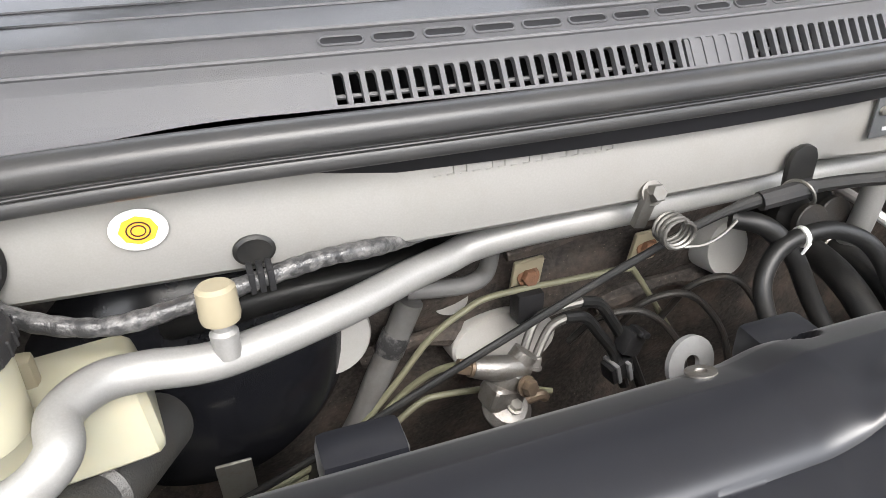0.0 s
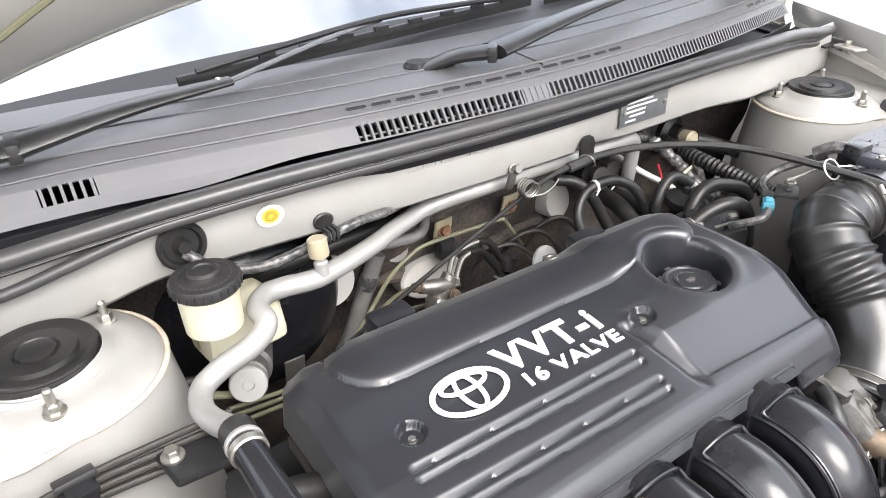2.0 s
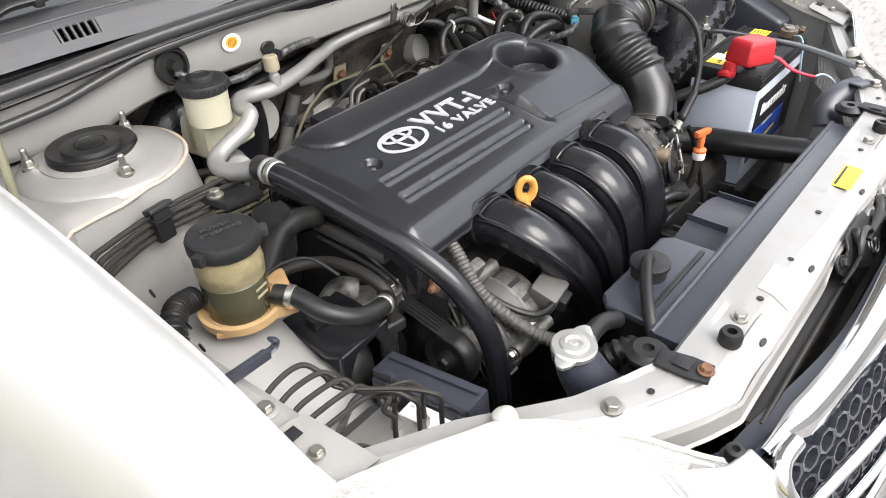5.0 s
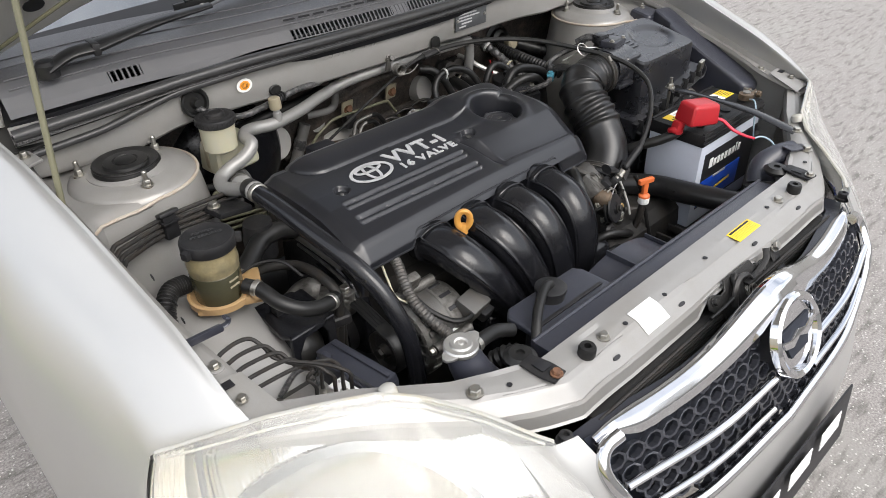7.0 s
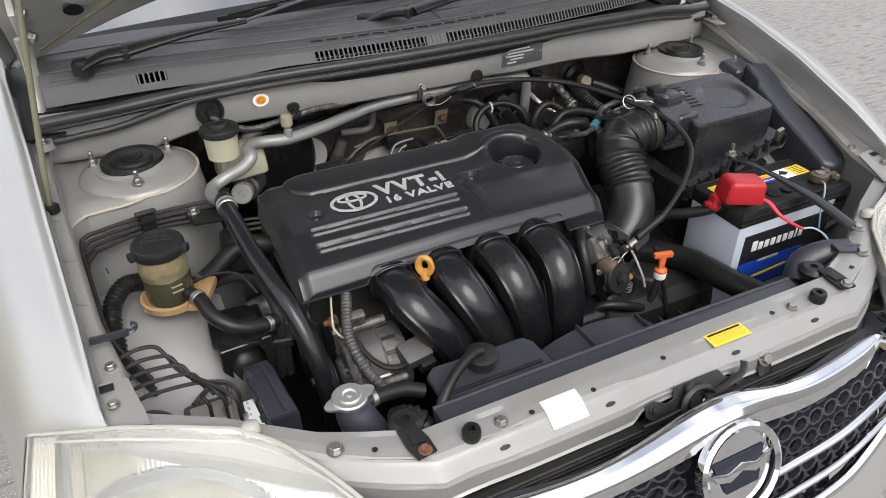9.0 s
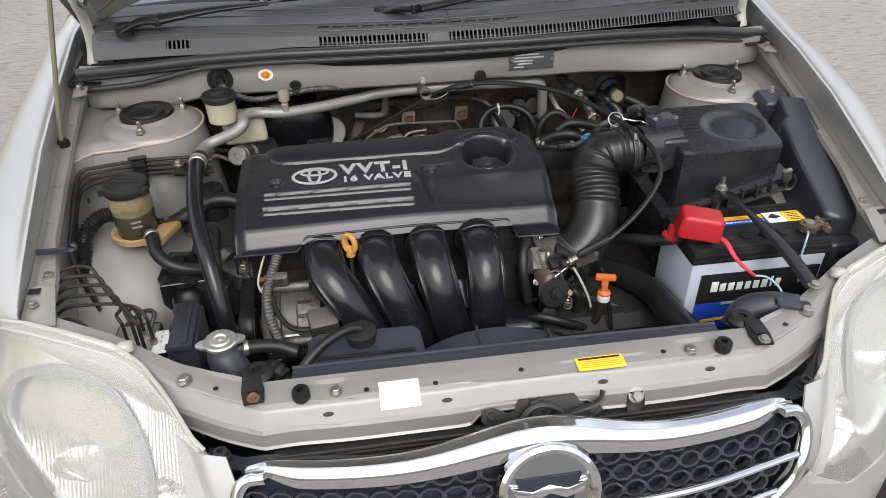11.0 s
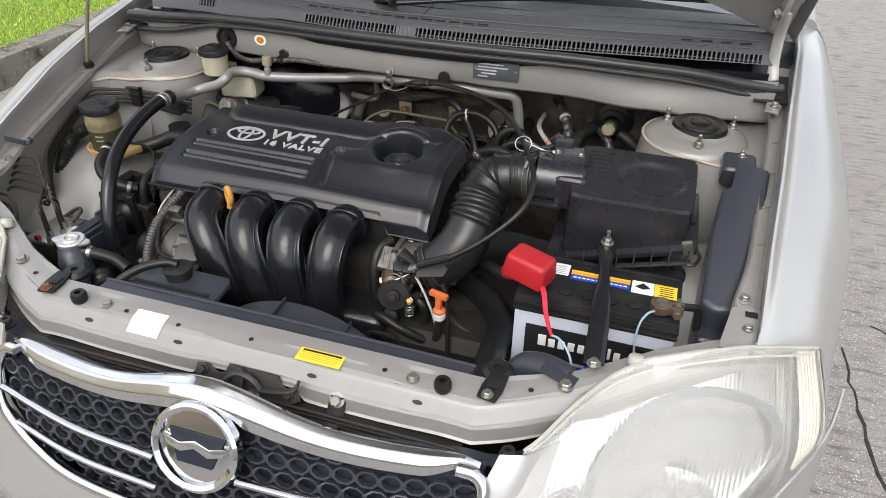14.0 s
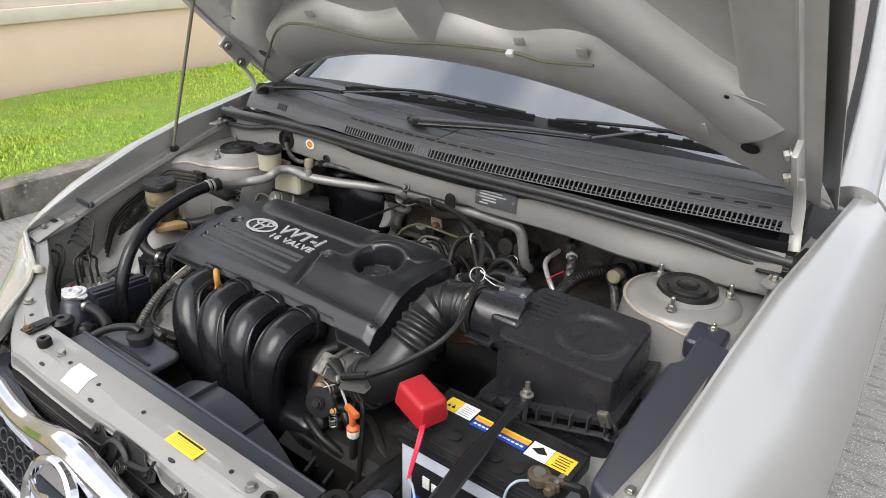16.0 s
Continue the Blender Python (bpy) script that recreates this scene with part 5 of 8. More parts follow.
def headlamp(side, group):
    h = thing("headlight", "large clear headlight with hazed plastic lens", "headlight", group)

    def sx(p):
        return (side * p.x, p.y, p.z)
    lens = part("lens", sheet(44, 36, lambda u, v: sx(lamp_pt(u, v)), 0.0025 * side), "lens", h)
    lens.visible_shadow = False

    cx, cz, ra, rb = 0.612, 0.640, 0.118, 0.094

    def refl(u, v):
        # fluted band above, deep main bowl, small bowl beside the grille
        uu, vv = lerp(0.012, 0.985, u), lerp(0.004, 0.98, v)
        p = lamp_pt(uu, vv, 0.005 + 0.025 * step(0.0, 0.16, vv))
        r = math.hypot((p.x - cx) / ra, (p.z - cz) / rb)
        r2 = math.hypot((p.x - 0.462) / 0.050, (p.z - 0.612) / 0.048)
        if r < 1:
            d = 0.010 + 0.046 * (1 - r * r)
            # the lower half has fine upright ribs
            if p.z < cz - 0.01:
                d += 0.0006 * math.cos(p.x * 900)
        elif r2 < 1:
            d = 0.045 * (1 - r2 * r2) + 0.0012 * math.cos(p.z * 900)
        else:
            d = 0.0009 * abs(math.cos(uu * math.pi * 70))
        return sx(p + Vector((0, d, 0)))
    part("reflector", sheet(280, 70, refl, 0.001), "reflector", h)

    def rim_pt(a, k):
        x, z = cx + ra * k * math.cos(a), cz + rb * k * math.sin(a)
        best = min((lamp_pt((x - 0.39) / 0.40, q / 240) for q in range(241)), key=lambda p: abs(p.z - z))
        return sx(Vector((x, best.y + 0.026, z)))
    part("lamp_ring", sheet(64, 2, lambda u, v: rim_pt(math.radians(-60 + 250 * u), lerp(0.97, 1.07, v)), 0.002), "lamp_dark", h)
    # ribbed lower shade inside the bowl, bulb and its shield
    def shade(u, v):
        a = math.pi * u
        q = math.sin(v * math.pi / 2)
        x, z = cx - 0.006 + 0.058 * q * math.cos(a), cz - 0.060 + 0.052 * q * math.sin(a)
        yy = rim_pt(0, 0)[1] + 0.018 + 0.020 * q * q + 0.0010 * math.cos(x * 1100)
        return (side * x, yy, z)
    part("ribbed_shade", sheet(90, 12, shade, 0.0012), "reflector", h)
    # second moulded line inside the lens edge
    part("inner_line", tube([sx(lamp_pt(lerp(0.03, 0.97, k / 24), 0.045, 0.003)) for k in range(25)], 0.0016, 6, 2), "lens_edge", h)
    # cream sealing bead and dark gasket along the edge
    rim = [lamp_pt(k / 24, 0.0) for k in range(25)]
    part("aiming_boss", lathe([(0.0115, -0.010), (0.0115, -0.003), (0.0100, 0.001), (0.007, 0.003), (0, 0.0035)], (side * 0.524, 0.108, 0.7765), (0, 0.35, 1), 24), "lens_edge", h, "pale plastic aiming boss")
    part("lens_edge", tube([sx(p + Vector((0, 0.001, 0.001))) for p in rim] + [sx(lamp_pt(1, 0.03 + k / 12)) for k in range(12)], 0.0028, 8, 2, squash=0.5), "lens_edge", h)
    part("divider", tube([sx(lamp_pt(lerp(0.885, 0.865, v), lerp(0.03, 0.9, v), 0.008)) for v in (0, 0.2, 0.4, 0.6, 0.8, 1)], 0.004, 6, 3, squash=0.5), "lamp_dark", h)
    part("side_strip", sheet(24, 24, lambda u, v: sx(lamp_pt(lerp(0.915, 0.985, u), lerp(0.04, 0.9, v), 0.010 + 0.0016 * math.cos(u * 38))), 0.002), "strip", h, "yellowed side strip")
    return h


M["strip"] = mat("yellowed_clear_plastic", (0.60, 0.585, 0.52), 0.25, 0.0, spots=0.4, spot_scale=20, spot_color=(0.5, 0.44, 0.3))
M["lens_edge"] = mat("yellowed_lens_edge", (0.40, 0.395, 0.365), 0.25, 0.0, spots=0.5, spot_scale=30, spot_color=(0.42, 0.36, 0.22))
for s in (-1, 1):
    headlamp(s, "headlights")
    fender(s, "front fenders")

GT = lambda x: 0.718 + 0.046 * math.exp(-(x / 0.12) ** 2) - 0.02 * step(0.33, 0.39, abs(x))
GB = lambda x: 0.548 + 0.05 * step(0.20, 0.36, abs(x))
bumper = thing("front_bumper", "silver painted front bumper", "bumper")


def bump_fn(u, v):
    x = lerp(-0.86, 0.86, u)
    a = abs(x)
    top = line1([(0.0, 0.545), (0.30, 0.56), (0.37, 0.60), (0.385, 0.62), (0.40, 0.60), (0.48, 0.543), (0.60, 0.528), (0.72, 0.552), (0.80, 0.60), (0.86, 0.60)], a)
    z = lerp(top, 0.18, v)
    y = yf(x, z) - 0.012 * math.exp(-((z - 0.40) / 0.05) ** 2)
    if a > 0.80:
        y += 0.06 * ((a - 0.80) / 0.06) ** 2
    return (x, y, z)


part("skin", sheet(120, 30, bump_fn, -0.003), "paint", bumper)
for s in (-1, 1):
    # painted strip between lamp and grille
    part("corner_strip", sheet(8, 16, lambda u, v: (s * lerp(0.383 - 0.055 * v, 0.450 - 0.03 * v, u), yf(lerp(0.374, 0.43, u), lerp(0.722, 0.59, v)) + 0.004 * u + 0.020 * (1 - v) ** 4 + 0.05 * max(0, u - 0.5) * (1 - v), lerp(0.722, 0.59, v)), -0.003 * s), "paint", bumper)

pole = thing("corner_marker", "slim dark corner marker with a chrome tip on the bumper", "marker")
part("stem", tube([(0.792, 0.105, 0.475), (0.790, 0.100, 0.52), (0.788, 0.096, 0.545)], 0.0035, 8, 3), "black", pole)
part("tip", lathe([(0.003, 0), (0.0065, 0.003), (0.007, 0.008), (0.005, 0.013), (0, 0.014)], (0.788, 0.096, 0.545), segs=16), "chrome", pole)
plate = thing("number_plate", "black number plate with pale characters on the bumper", "number plate")
part("board", box((0.40, 0.004, 0.12), (0.02, yf(0, 0.42) - 0.022, 0.42), 0.002, (-6, 0, 0)), "ink", plate)
for i in range(3):
    part("character_bar", box((0.075, 0.002, 0.035), (-0.10 + 0.11 * i, yf(0, 0.45) - 0.026, 0.452), 0.001, (-6, 0, 0)), "white", plate)
for i in range(3):
    part("character_bar", box((0.075, 0.002, 0.035), (-0.10 + 0.11 * i, yf(0, 0.40) - 0.024, 0.395), 0.001, (-6, 0, 0)), "white", plate)

grille = thing("radiator_grille", "chrome framed radiator grille with dark honeycomb mesh", "grille")


def topbar(u, v):
    x = lerp(-0.362, 0.362, u)
    p = [(0.016, -0.016), (0.014, -0.006), (0.007, -0.001), (-0.005, -0.003), (-0.013, -0.013), (-0.016, -0.026), (0.004, -0.030)]
    k = v * 6
    i = min(int(k), 5)
    dy, dz = lerp(p[i][0], p[i + 1][0], k - i), lerp(p[i][1], p[i + 1][1], k - i)
    sh = 1 - 0.65 * step(0.29, 0.36, abs(x))
    hump = 1 + 0.35 * math.exp(-(x / 0.12) ** 2)
    return (x, yf(x, 0.73) + 0.012 + dy * sh * hump, GT(x) + dz * sh * hump)


part("top_bar", sheet(90, 24, topbar), "chrome", grille, "wide chrome top bar", sharp=1.2)
for s in (-1, 1):
    fr = [(0.335, 0.707, 0.010), (0.358, 0.702, 0.010), (0.3705, 0.690, 0.008), (0.372, 0.672, 0.006), (0.362, 0.645, 0.002), (0.345, 0.614, 0.0), (0.29, 0.573, 0.0), (0.20, 0.553, 0.0), (0.0, 0.548, 0.0)]
    part("side_bar", tube([(s * x, yf(x, z) + d, z) for x, z, d in fr], 0.0095, 12, 8), "chrome", grille)
    for z, x1 in ((0.657, 0.354), (0.607, 0.330)):
        part("cross_bar", tube([(s * 0.062, yf(0.06, z) - 0.004, z), (s * 0.2, yf(0.2, z) - 0.004, z), (s * x1, yf(x1, z) + 0.002, z)], 0.0062, 10, 8, squash=0.7), "chrome", grille, "slim chrome bar")
M["latch_steel"] = mat("grey_grimy_latch_steel", (0.05, 0.049, 0.048), 0.45, 0.6, spots=0.5, spot_scale=80, spot_color=(0.05, 0.045, 0.04), bump=0.3, bump_scale=500)
# near-black navy: shade behind the mesh, and the dark field of the badge
M["mesh_back"] = mat("grille_shade_and_badge_navy", (0.008, 0.011, 0.020), 0.6, 0.0)
M["mesh"] = mat("gloss_dark_mesh", (0.045, 0.047, 0.056), 0.20, 0.2, spots=0.3, spot_scale=60, spot_color=(0.03, 0.03, 0.036))
# sheet whose dark colour stands in for the shade behind the mesh
part("shade_backing", sheet(40, 8, lambda u, v: (lerp(-0.37, 0.37, u) * lerp(1, 0.86, v), yf(lerp(-0.37, 0.37, u), lerp(0.70, 0.55, v)) + 0.034, lerp(0.705, 0.55, v)), 0.003), "mesh_back", grille)
cell = None
for r in range(10):
    z = 0.741 - 0.0205 * r
    for c in range(-12, 13):
        x = (c + (0.5 if r % 2 else 0)) * 0.0305
        if abs(x) > 0.364 - 0.55 * max(0, 0.69 - z) or z < GB(x) + 0.006 or z > GT(x) - 0.022 or math.hypot(x / 0.060, (z - 0.682) / 0.052) < 0.95:
            continue
        nrm = Vector((-(0.4 * x + 2.2 * x ** 3), 1, -0.42)).normalized()
        m = Matrix.Translation((x, yf(x, z) + 0.012, z)) @ nrm.to_track_quat("Y", "Z").to_matrix().to_4x4()
        if cell is None:
            b = bmesh.new()
            pts = [(0.0135 * math.cos(a) * 1.12, 0, 0.0112 * math.sin(a)) for a in [math.pi / 8 + k * math.pi / 4 for k in range(8)]]
            o, ii = [], []
            for x_, y_, z_ in pts:
                o.append((b.verts.new((x_ * 1.10, 0.0, z_ * 1.10)), b.verts.new((x_ * 1.08, 0.008, z_ * 1.08))))
                ii.append((b.verts.new((x_ * 0.84, 0.0005, z_ * 0.84)), b.verts.new((x_ * 0.78, 0.009, z_ * 0.78))))
            for k in range(8):
                j = (k + 1) % 8
                b.faces.new((o[k][0], o[j][0], ii[j][0], ii[k][0]))
                b.faces.new((ii[k][0], ii[j][0], ii[j][1], ii[k][1]))
                b.faces.new((o[j][0], o[k][0], o[k][1], o[j][1]))
            bmesh.ops.recalc_face_normals(b, faces=b.faces)
            cell = part("mesh_cell", b, "mesh", grille)
            cell.matrix_basis = m
        else:
            q = cell.copy()
            scene.collection.objects.link(q)
            q.matrix_basis = m
badge = part("badge_ring", lathe([(0.050, 0.0), (0.053, 0.010), (0.059, 0.013), (0.064, 0.010), (0.066, 0.0)], (0.004, yf(0, 0.68) - 0.002, 0.689), (0, -0.9, 0.42), 56, flat=0.95), "chrome", grille, "round chrome badge")
part("badge_disc", lathe([(0.056, 0.0), (0.056, 0.004), (0, 0.004)], (0.004, yf(0, 0.68) - 0.001, 0.689), (0, -0.9, 0.42), 40, flat=0.95), "chrome", badge)
BM = pose(0.004, yf(0, 0.68) - 0.0045, 0.6910, 65, 0, 0)
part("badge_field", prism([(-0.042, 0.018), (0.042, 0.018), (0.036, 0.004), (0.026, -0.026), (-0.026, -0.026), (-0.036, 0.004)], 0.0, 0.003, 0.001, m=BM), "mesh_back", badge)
part("badge_wing", prism([(-0.048, 0.010), (-0.022, 0.003), (0.0, 0.010), (0.022, 0.003), (0.048, 0.010), (0.042, -0.004), (0.020, -0.010), (0.0, -0.002), (-0.020, -0.010), (-0.042, -0.004)], 0.0, 0.007, 0.002, m=BM), "chrome", badge)

# plastic closing strip behind the chrome bar
def strip_fn(u, v):
    x = lerp(-0.415, 0.415, u)
    a = abs(x)
    y0 = yf(x, 0.73) + 0.022
    wide = 0.012 + 0.008 * step(0.12, 0.30, a) + 0.014 * step(0.36, 0.41, a)
    return (x, y0 + wide * min(1, v * 1.25), GT(x) - 0.013 - 0.006 * v - (0.014 if v > 0.85 else 0) + 0.006 * step(0.33, 0.4, a))


part("closing_strip", sheet(80, 10, strip_fn, 0.003), "shroud", grille)
for s in (-1, 1):
    part("clip", lathe([(0.0118, 0), (0.0118, 0.004), (0.0085, 0.005), (0.0085, 0.013), (0.006, 0.0145), (0.004, 0.0145), (0.0035, 0.010), (0, 0.010)], (s * 0.391, -0.051, 0.708)), "black", grille)

cond = thing("condenser", "dark finned air conditioning condenser behind the grille", "radiator")
part("core", box((0.66, 0.02, 0.26), (0, -0.046, 0.567), 0.004), "under", cond)
for i in range(16):
    part("fin_tube", tube([(-0.33, -0.056, 0.701 - i * 0.0080), (0.33, -0.056, 0.701 - i * 0.0080)], 0.0026, 8, 1), "dark_steel", cond)
part("header_pipe", tube([(-0.33, -0.052, 0.43), (-0.33, -0.052, 0.695)], 0.009, 10, 1), "dark_steel", cond)

# ---- bonnet latch ----
latch = thing("bonnet_latch", "grimy steel bonnet latch bolted to the radiator support", "latch")
LM = pose(0.008, -0.050, 0.709, 58, 0, 0) @ Matrix.Scale(1.12, 4)
plate_out = [(-0.062, 0.004), (-0.060, 0.016), (-0.046, 0.018), (-0.030, 0.010), (-0.020, 0.012), (-0.016, 0.024), (0.052, 0.024), (0.058, 0.014), (0.066, 0.010), (0.080, 0.012), (0.086, 0.0), (0.076, -0.006), (0.074, -0.024), (-0.034, -0.026), (-0.038, -0.006), (-0.052, -0.006)]
part("plate", prism(plate_out, -0.0015, 0.0015, 0.0006, 1, m=LM), "latch_steel", latch)
part("striker_guide", prism([(-0.006, -0.02), (-0.004, 0.022), (0.004, 0.026), (0.010, 0.020), (0.010, -0.02)], 0.002, 0.010, 0.0015, 1, m=LM), "latch_steel", latch)
part("hook", tube([LM @ Vector(p) for p in ((-0.020, -0.012, 0.008), (-0.012, 0.008, 0.011), (0.004, 0.018, 0.012), (0.024, 0.014, 0.011), (0.036, 0.002, 0.008))], 0.0045, 8, 6, squash=0.6), "latch_steel", latch)
part("lever", tube([LM @ Vector(p) for p in ((0.020, 0.002, 0.007), (0.050, 0.006, 0.009), (0.078, 0.014, 0.010), (0.084, 0.026, 0.010))], 0.005, 8, 5, squash=0.5), "latch_steel", latch)
part("spring", tube([LM @ Vector((0.024 + 0.008 * math.cos(a), -0.008 + 0.008 * math.sin(a), 0.003 + a * 0.0005)) for a in [k * 0.6 for k in range(36)]], 0.0012, 6, 1), "steel", latch)
part("cable_sleeve", tube([LM @ Vector((-0.07, -0.004, 0.004)), LM @ Vector((-0.045, -0.002, 0.008)), LM @ Vector((-0.02, 0.0, 0.009))], 0.003, 8, 5), "rubber", latch)
for x, y in ((-0.050, 0.010), (0.012, 0.014), (0.070, 0.004)):
    part("bolt", nut(LM @ Vector((x, y, 0.002)), 0.0052, 0.006, 1.5, axis=LM.to_3x3() @ Vector((0, 0, 1))), "latch_steel", latch)
horn = thing("grille_bracket", "black steel bracket holding the grille", "bracket")
part("strap", tube([(0.153, -0.036, 0.722), (0.153, -0.042, 0.706), (0.150, -0.056, 0.690), (0.140, -0.078, 0.684)], 0.0125, 8, 6, squash=0.22), "black", horn)
part("bolt", nut((0.153, -0.038, 0.717), 0.007, 0.008, 1.6, axis=(0, -0.85, 0.5)), "steel", horn)

# ---- strut tops ----
for s in (-1, 1):
    cx, cy = 0.571 * s, 0.648
    cap_t = thing("dust_cover", "round black rubber dust cover over the strut top", "dust cover", "strut dust covers")
    part("dome", lathe([(0.0490, 0), (0.0490, 0.006), (0.0455, 0.0115), (0.0425, 0.0105), (0.039, 0.0085), (0.033, 0.0085), (0.0315, 0.0125), (0.019, 0.0130), (0.017, 0.0105), (0, 0.0105)], (cx, cy, 0.8775), segs=44), "rubber", cap_t)
    part("centre_boss", lathe([(0.016, 0), (0.0155, 0.003), (0.012, 0.0045), (0, 0.0045)], (cx, cy, 0.888), segs=28), "rubber", cap_t)
    part("rim_ring", tube([(cx + 0.0465 * math.cos(q), cy + 0.0465 * math.sin(q), 0.8875) for q in [w * math.pi / 20 for w in range(41)]], 0.0020, 8, 1), "rubber", cap_t)
    part("seat_ring", lathe([(0.0475, 0), (0.0585, 0), (0.0580, 0.003), (0.0530, 0.0055), (0.0490, 0.0045)], (cx, cy, 0.8745), segs=44, caps=False), "bay", cap_t)
    for a in (150, 30, 270):
        n_t = thing("strut_nut", "zinc plated strut nut with washer on its stud", "nut", "strut nuts")
        ang = radians(a)
        r = 0.068
        part("nut", nut((cx + r * math.cos(ang), cy + r * math.sin(ang), 0.8735), 0.0060, 0.009, 1.5, 0.013), "steel", n_t)
        part("spacer", lathe([(0.0088, 0), (0.0088, 0.005), (0.0080, 0.0055), (0, 0.0055)], (cx + r * math.cos(ang), cy + r * math.sin(ang), 0.8685), segs=20), "brass_dull", n_t)

# ---- stickers and plates on the cowl panel ----
def on_panel(x, z, off=0.0015):
    return (x, panel_y(x) - 0.0045 - off, z)


stick = thing("warning_sticker", "white oval sticker with orange octagon symbol", "sticker")
part("oval", lathe([(0.0143, 0), (0.0143, 0.0006), (0, 0.0006)], on_panel(-0.345, 0.933, 0.004), (0, -1, 0), 40, flat=0.80), "white", stick)
part("octagon", lathe([(0.0097, 0), (0.0097, 0.0006), (0, 0.0006)], on_panel(-0.345, 0.933, 0.0047), (0, -1, 0), 8, flat=0.82), "olabel", stick)
part("mark", lathe([(0.0060, 0), (0.0060, 0.0005), (0.0053, 0.0005), (0.0053, 0.0)], on_panel(-0.345, 0.933, 0.0054), (0, -1, 0), 28, flat=0.85, caps=False), "ink", stick)
part("mark", lathe([(0.0038, 0), (0.0038, 0.0005), (0.0032, 0.0005), (0.0032, 0)], on_panel(-0.345, 0.933, 0.0054), (0, -1, 0), 24, flat=0.85, caps=False), "ink", stick)
vin = thing("type_plate", "grey metal type plate with unreadable print rivets at its sides", "plate")
part("plate", box((0.092, 0.0016, 0.036), on_panel(0.178, 0.931, 0.0035), 0.0005, (0, 0, 1.5)), "plate_grey", vin)
for s in (-1, 1):
    part("rivet", lathe([(0.0035, 0), (0.0028, 0.002), (0, 0.0025)], on_panel(0.178 + 0.040 * s, 0.933, 0.0045), (0, -1, 0), 14), "steel", vin)
rng = random.Random(2)
for r in range(5):
    n = (5, 6, 4, 3, 2)[r]
    part("print_bar", box((0.010 * n, 0.0006, 0.0028), on_panel(0.168 - 0.004 * r + 0.008 * (r % 2), 0.944 - 0.0062 * r, 0.0046), 0.0002, (0, 0, 1.5)), "ink_grey", vin)
emb = thing("stamped_number", "row of stamped marks pressed into the silver panel", "stamping")
for i in range(15):
    x = -0.186 + i * 0.0078
    p = on_panel(x, 0.9405, 0.0008)
    b = box((0.0046, 0.0012, 0.0008), (p[0], p[1], p[2] + 0.0035), 0.0003)
    b = box((0.0046, 0.0012, 0.0008), (p[0], p[1], p[2] - 0.0035), 0.0003, bm=b)
    if i % 3:
        b = box((0.0008, 0.0012, 0.007), (p[0] + 0.002, p[1], p[2]), 0.0003, bm=b)
    part("stamp_bar", b, "bay", emb)
stop = thing("rubber_stop", "black rubber stop plugged into the cowl panel", "rubber stop")
part("tongue", prism([(-0.012, -0.016), (0.012, -0.016), (0.012, 0.004), (0.009, 0.011), (0.003, 0.014), (-0.003, 0.014), (-0.009, 0.011), (-0.012, 0.004)], 0, 0.005, 0.002, m=Matrix.Translation(on_panel(0.073, 0.905, 0.003)) @ pose(0, 0, 0, 90, 0, 0) @ pose(0, 0, 0, 0, 0, 0)), "rubber", stop)
gro = thing("cable_grommet", "large black rubber cable grommet in the cowl panel", "grommet")
part("ring", lathe([(0.0235, 0), (0.0240, 0.004), (0.0220, 0.0065), (0.0185, 0.0060), (0.0165, 0.0015), (0.0090, 0.0010), (0.0075, 0.005), (0.0060, 0.011), (0, 0.011)], on_panel(-0.432, 0.927, 0.003), (0.1, -1, 0.1), 36), "rubber", gro)
gro2 = thing("cable_grommet", "small black cable clip grommet in the cowl panel", "grommet")
part("ring", lathe([(0.0115, 0), (0.0115, 0.002), (0.0095, 0.0035), (0.0075, 0.003), (0, 0.003)], on_panel(-0.291, 0.910, 0.001), (0, -1, 0), 28, flat=0.8), "rubber", gro2)
harness = thing("wiring_harness", "taped black wiring harness along the firewall", "cable")
part("loom", tube([(-0.432, 0.680, 0.920), (-0.408, 0.666, 0.902), (-0.37, 0.655, 0.894), (-0.33, 0.655, 0.897), (-0.29, 0.660, 0.901), (-0.255, 0.664, 0.904), (-0.22, 0.672, 0.900), (-0.185, 0.70, 0.888)], lambda t: 0.0052 + 0.00025 * math.sin(t * 150) + 0.0002 * math.sin(t * 41), 12, 24), "tape", harness)
for k in range(3):
    part("clip", box((0.0035, 0.014, 0.013), (-0.2955 + 0.005 * k, 0.661, 0.902), 0.001), "black", harness)

# ---- brake booster and fluid reservoir ----
booster = thing("brake_booster", "round black brake servo on the firewall", "brake servo")
part("drum", lathe([(0.06, 0.0), (0.108, 0.004), (0.118, 0.018), (0.118, 0.06), (0.10, 0.085), (0.06, 0.10), (0.03, 0.105), (0, 0.105)], (-0.345, 0.865, 0.745), (0, -1, 0.05), 48), "runner", booster)
part("rim", tube([(-0.345 + 0.119 * math.cos(a), 0.83, 0.745 + 0.119 * math.sin(a)) for a in [k * math.pi / 18 for k in range(37)]], 0.004, 8, 1), "runner", booster)
part("vacuum_disc", lathe([(0.016, 0), (0.016, 0.004), (0.007, 0.006), (0.007, 0.018), (0, 0.018)], (-0.352, 0.788, 0.805), (0.3, -0.8, 0.5), 24), "cast", booster)
brake = thing("brake_fluid_reservoir", "cream plastic brake fluid reservoir with black screw cap", "reservoir")
part("cup", lathe([(0.020, 0), (0.0262, 0.004), (0.0272, 0.036), (0.0282, 0.044), (0, 0.044)], (-0.430, 0.625, 0.866), segs=36), "cream", brake)
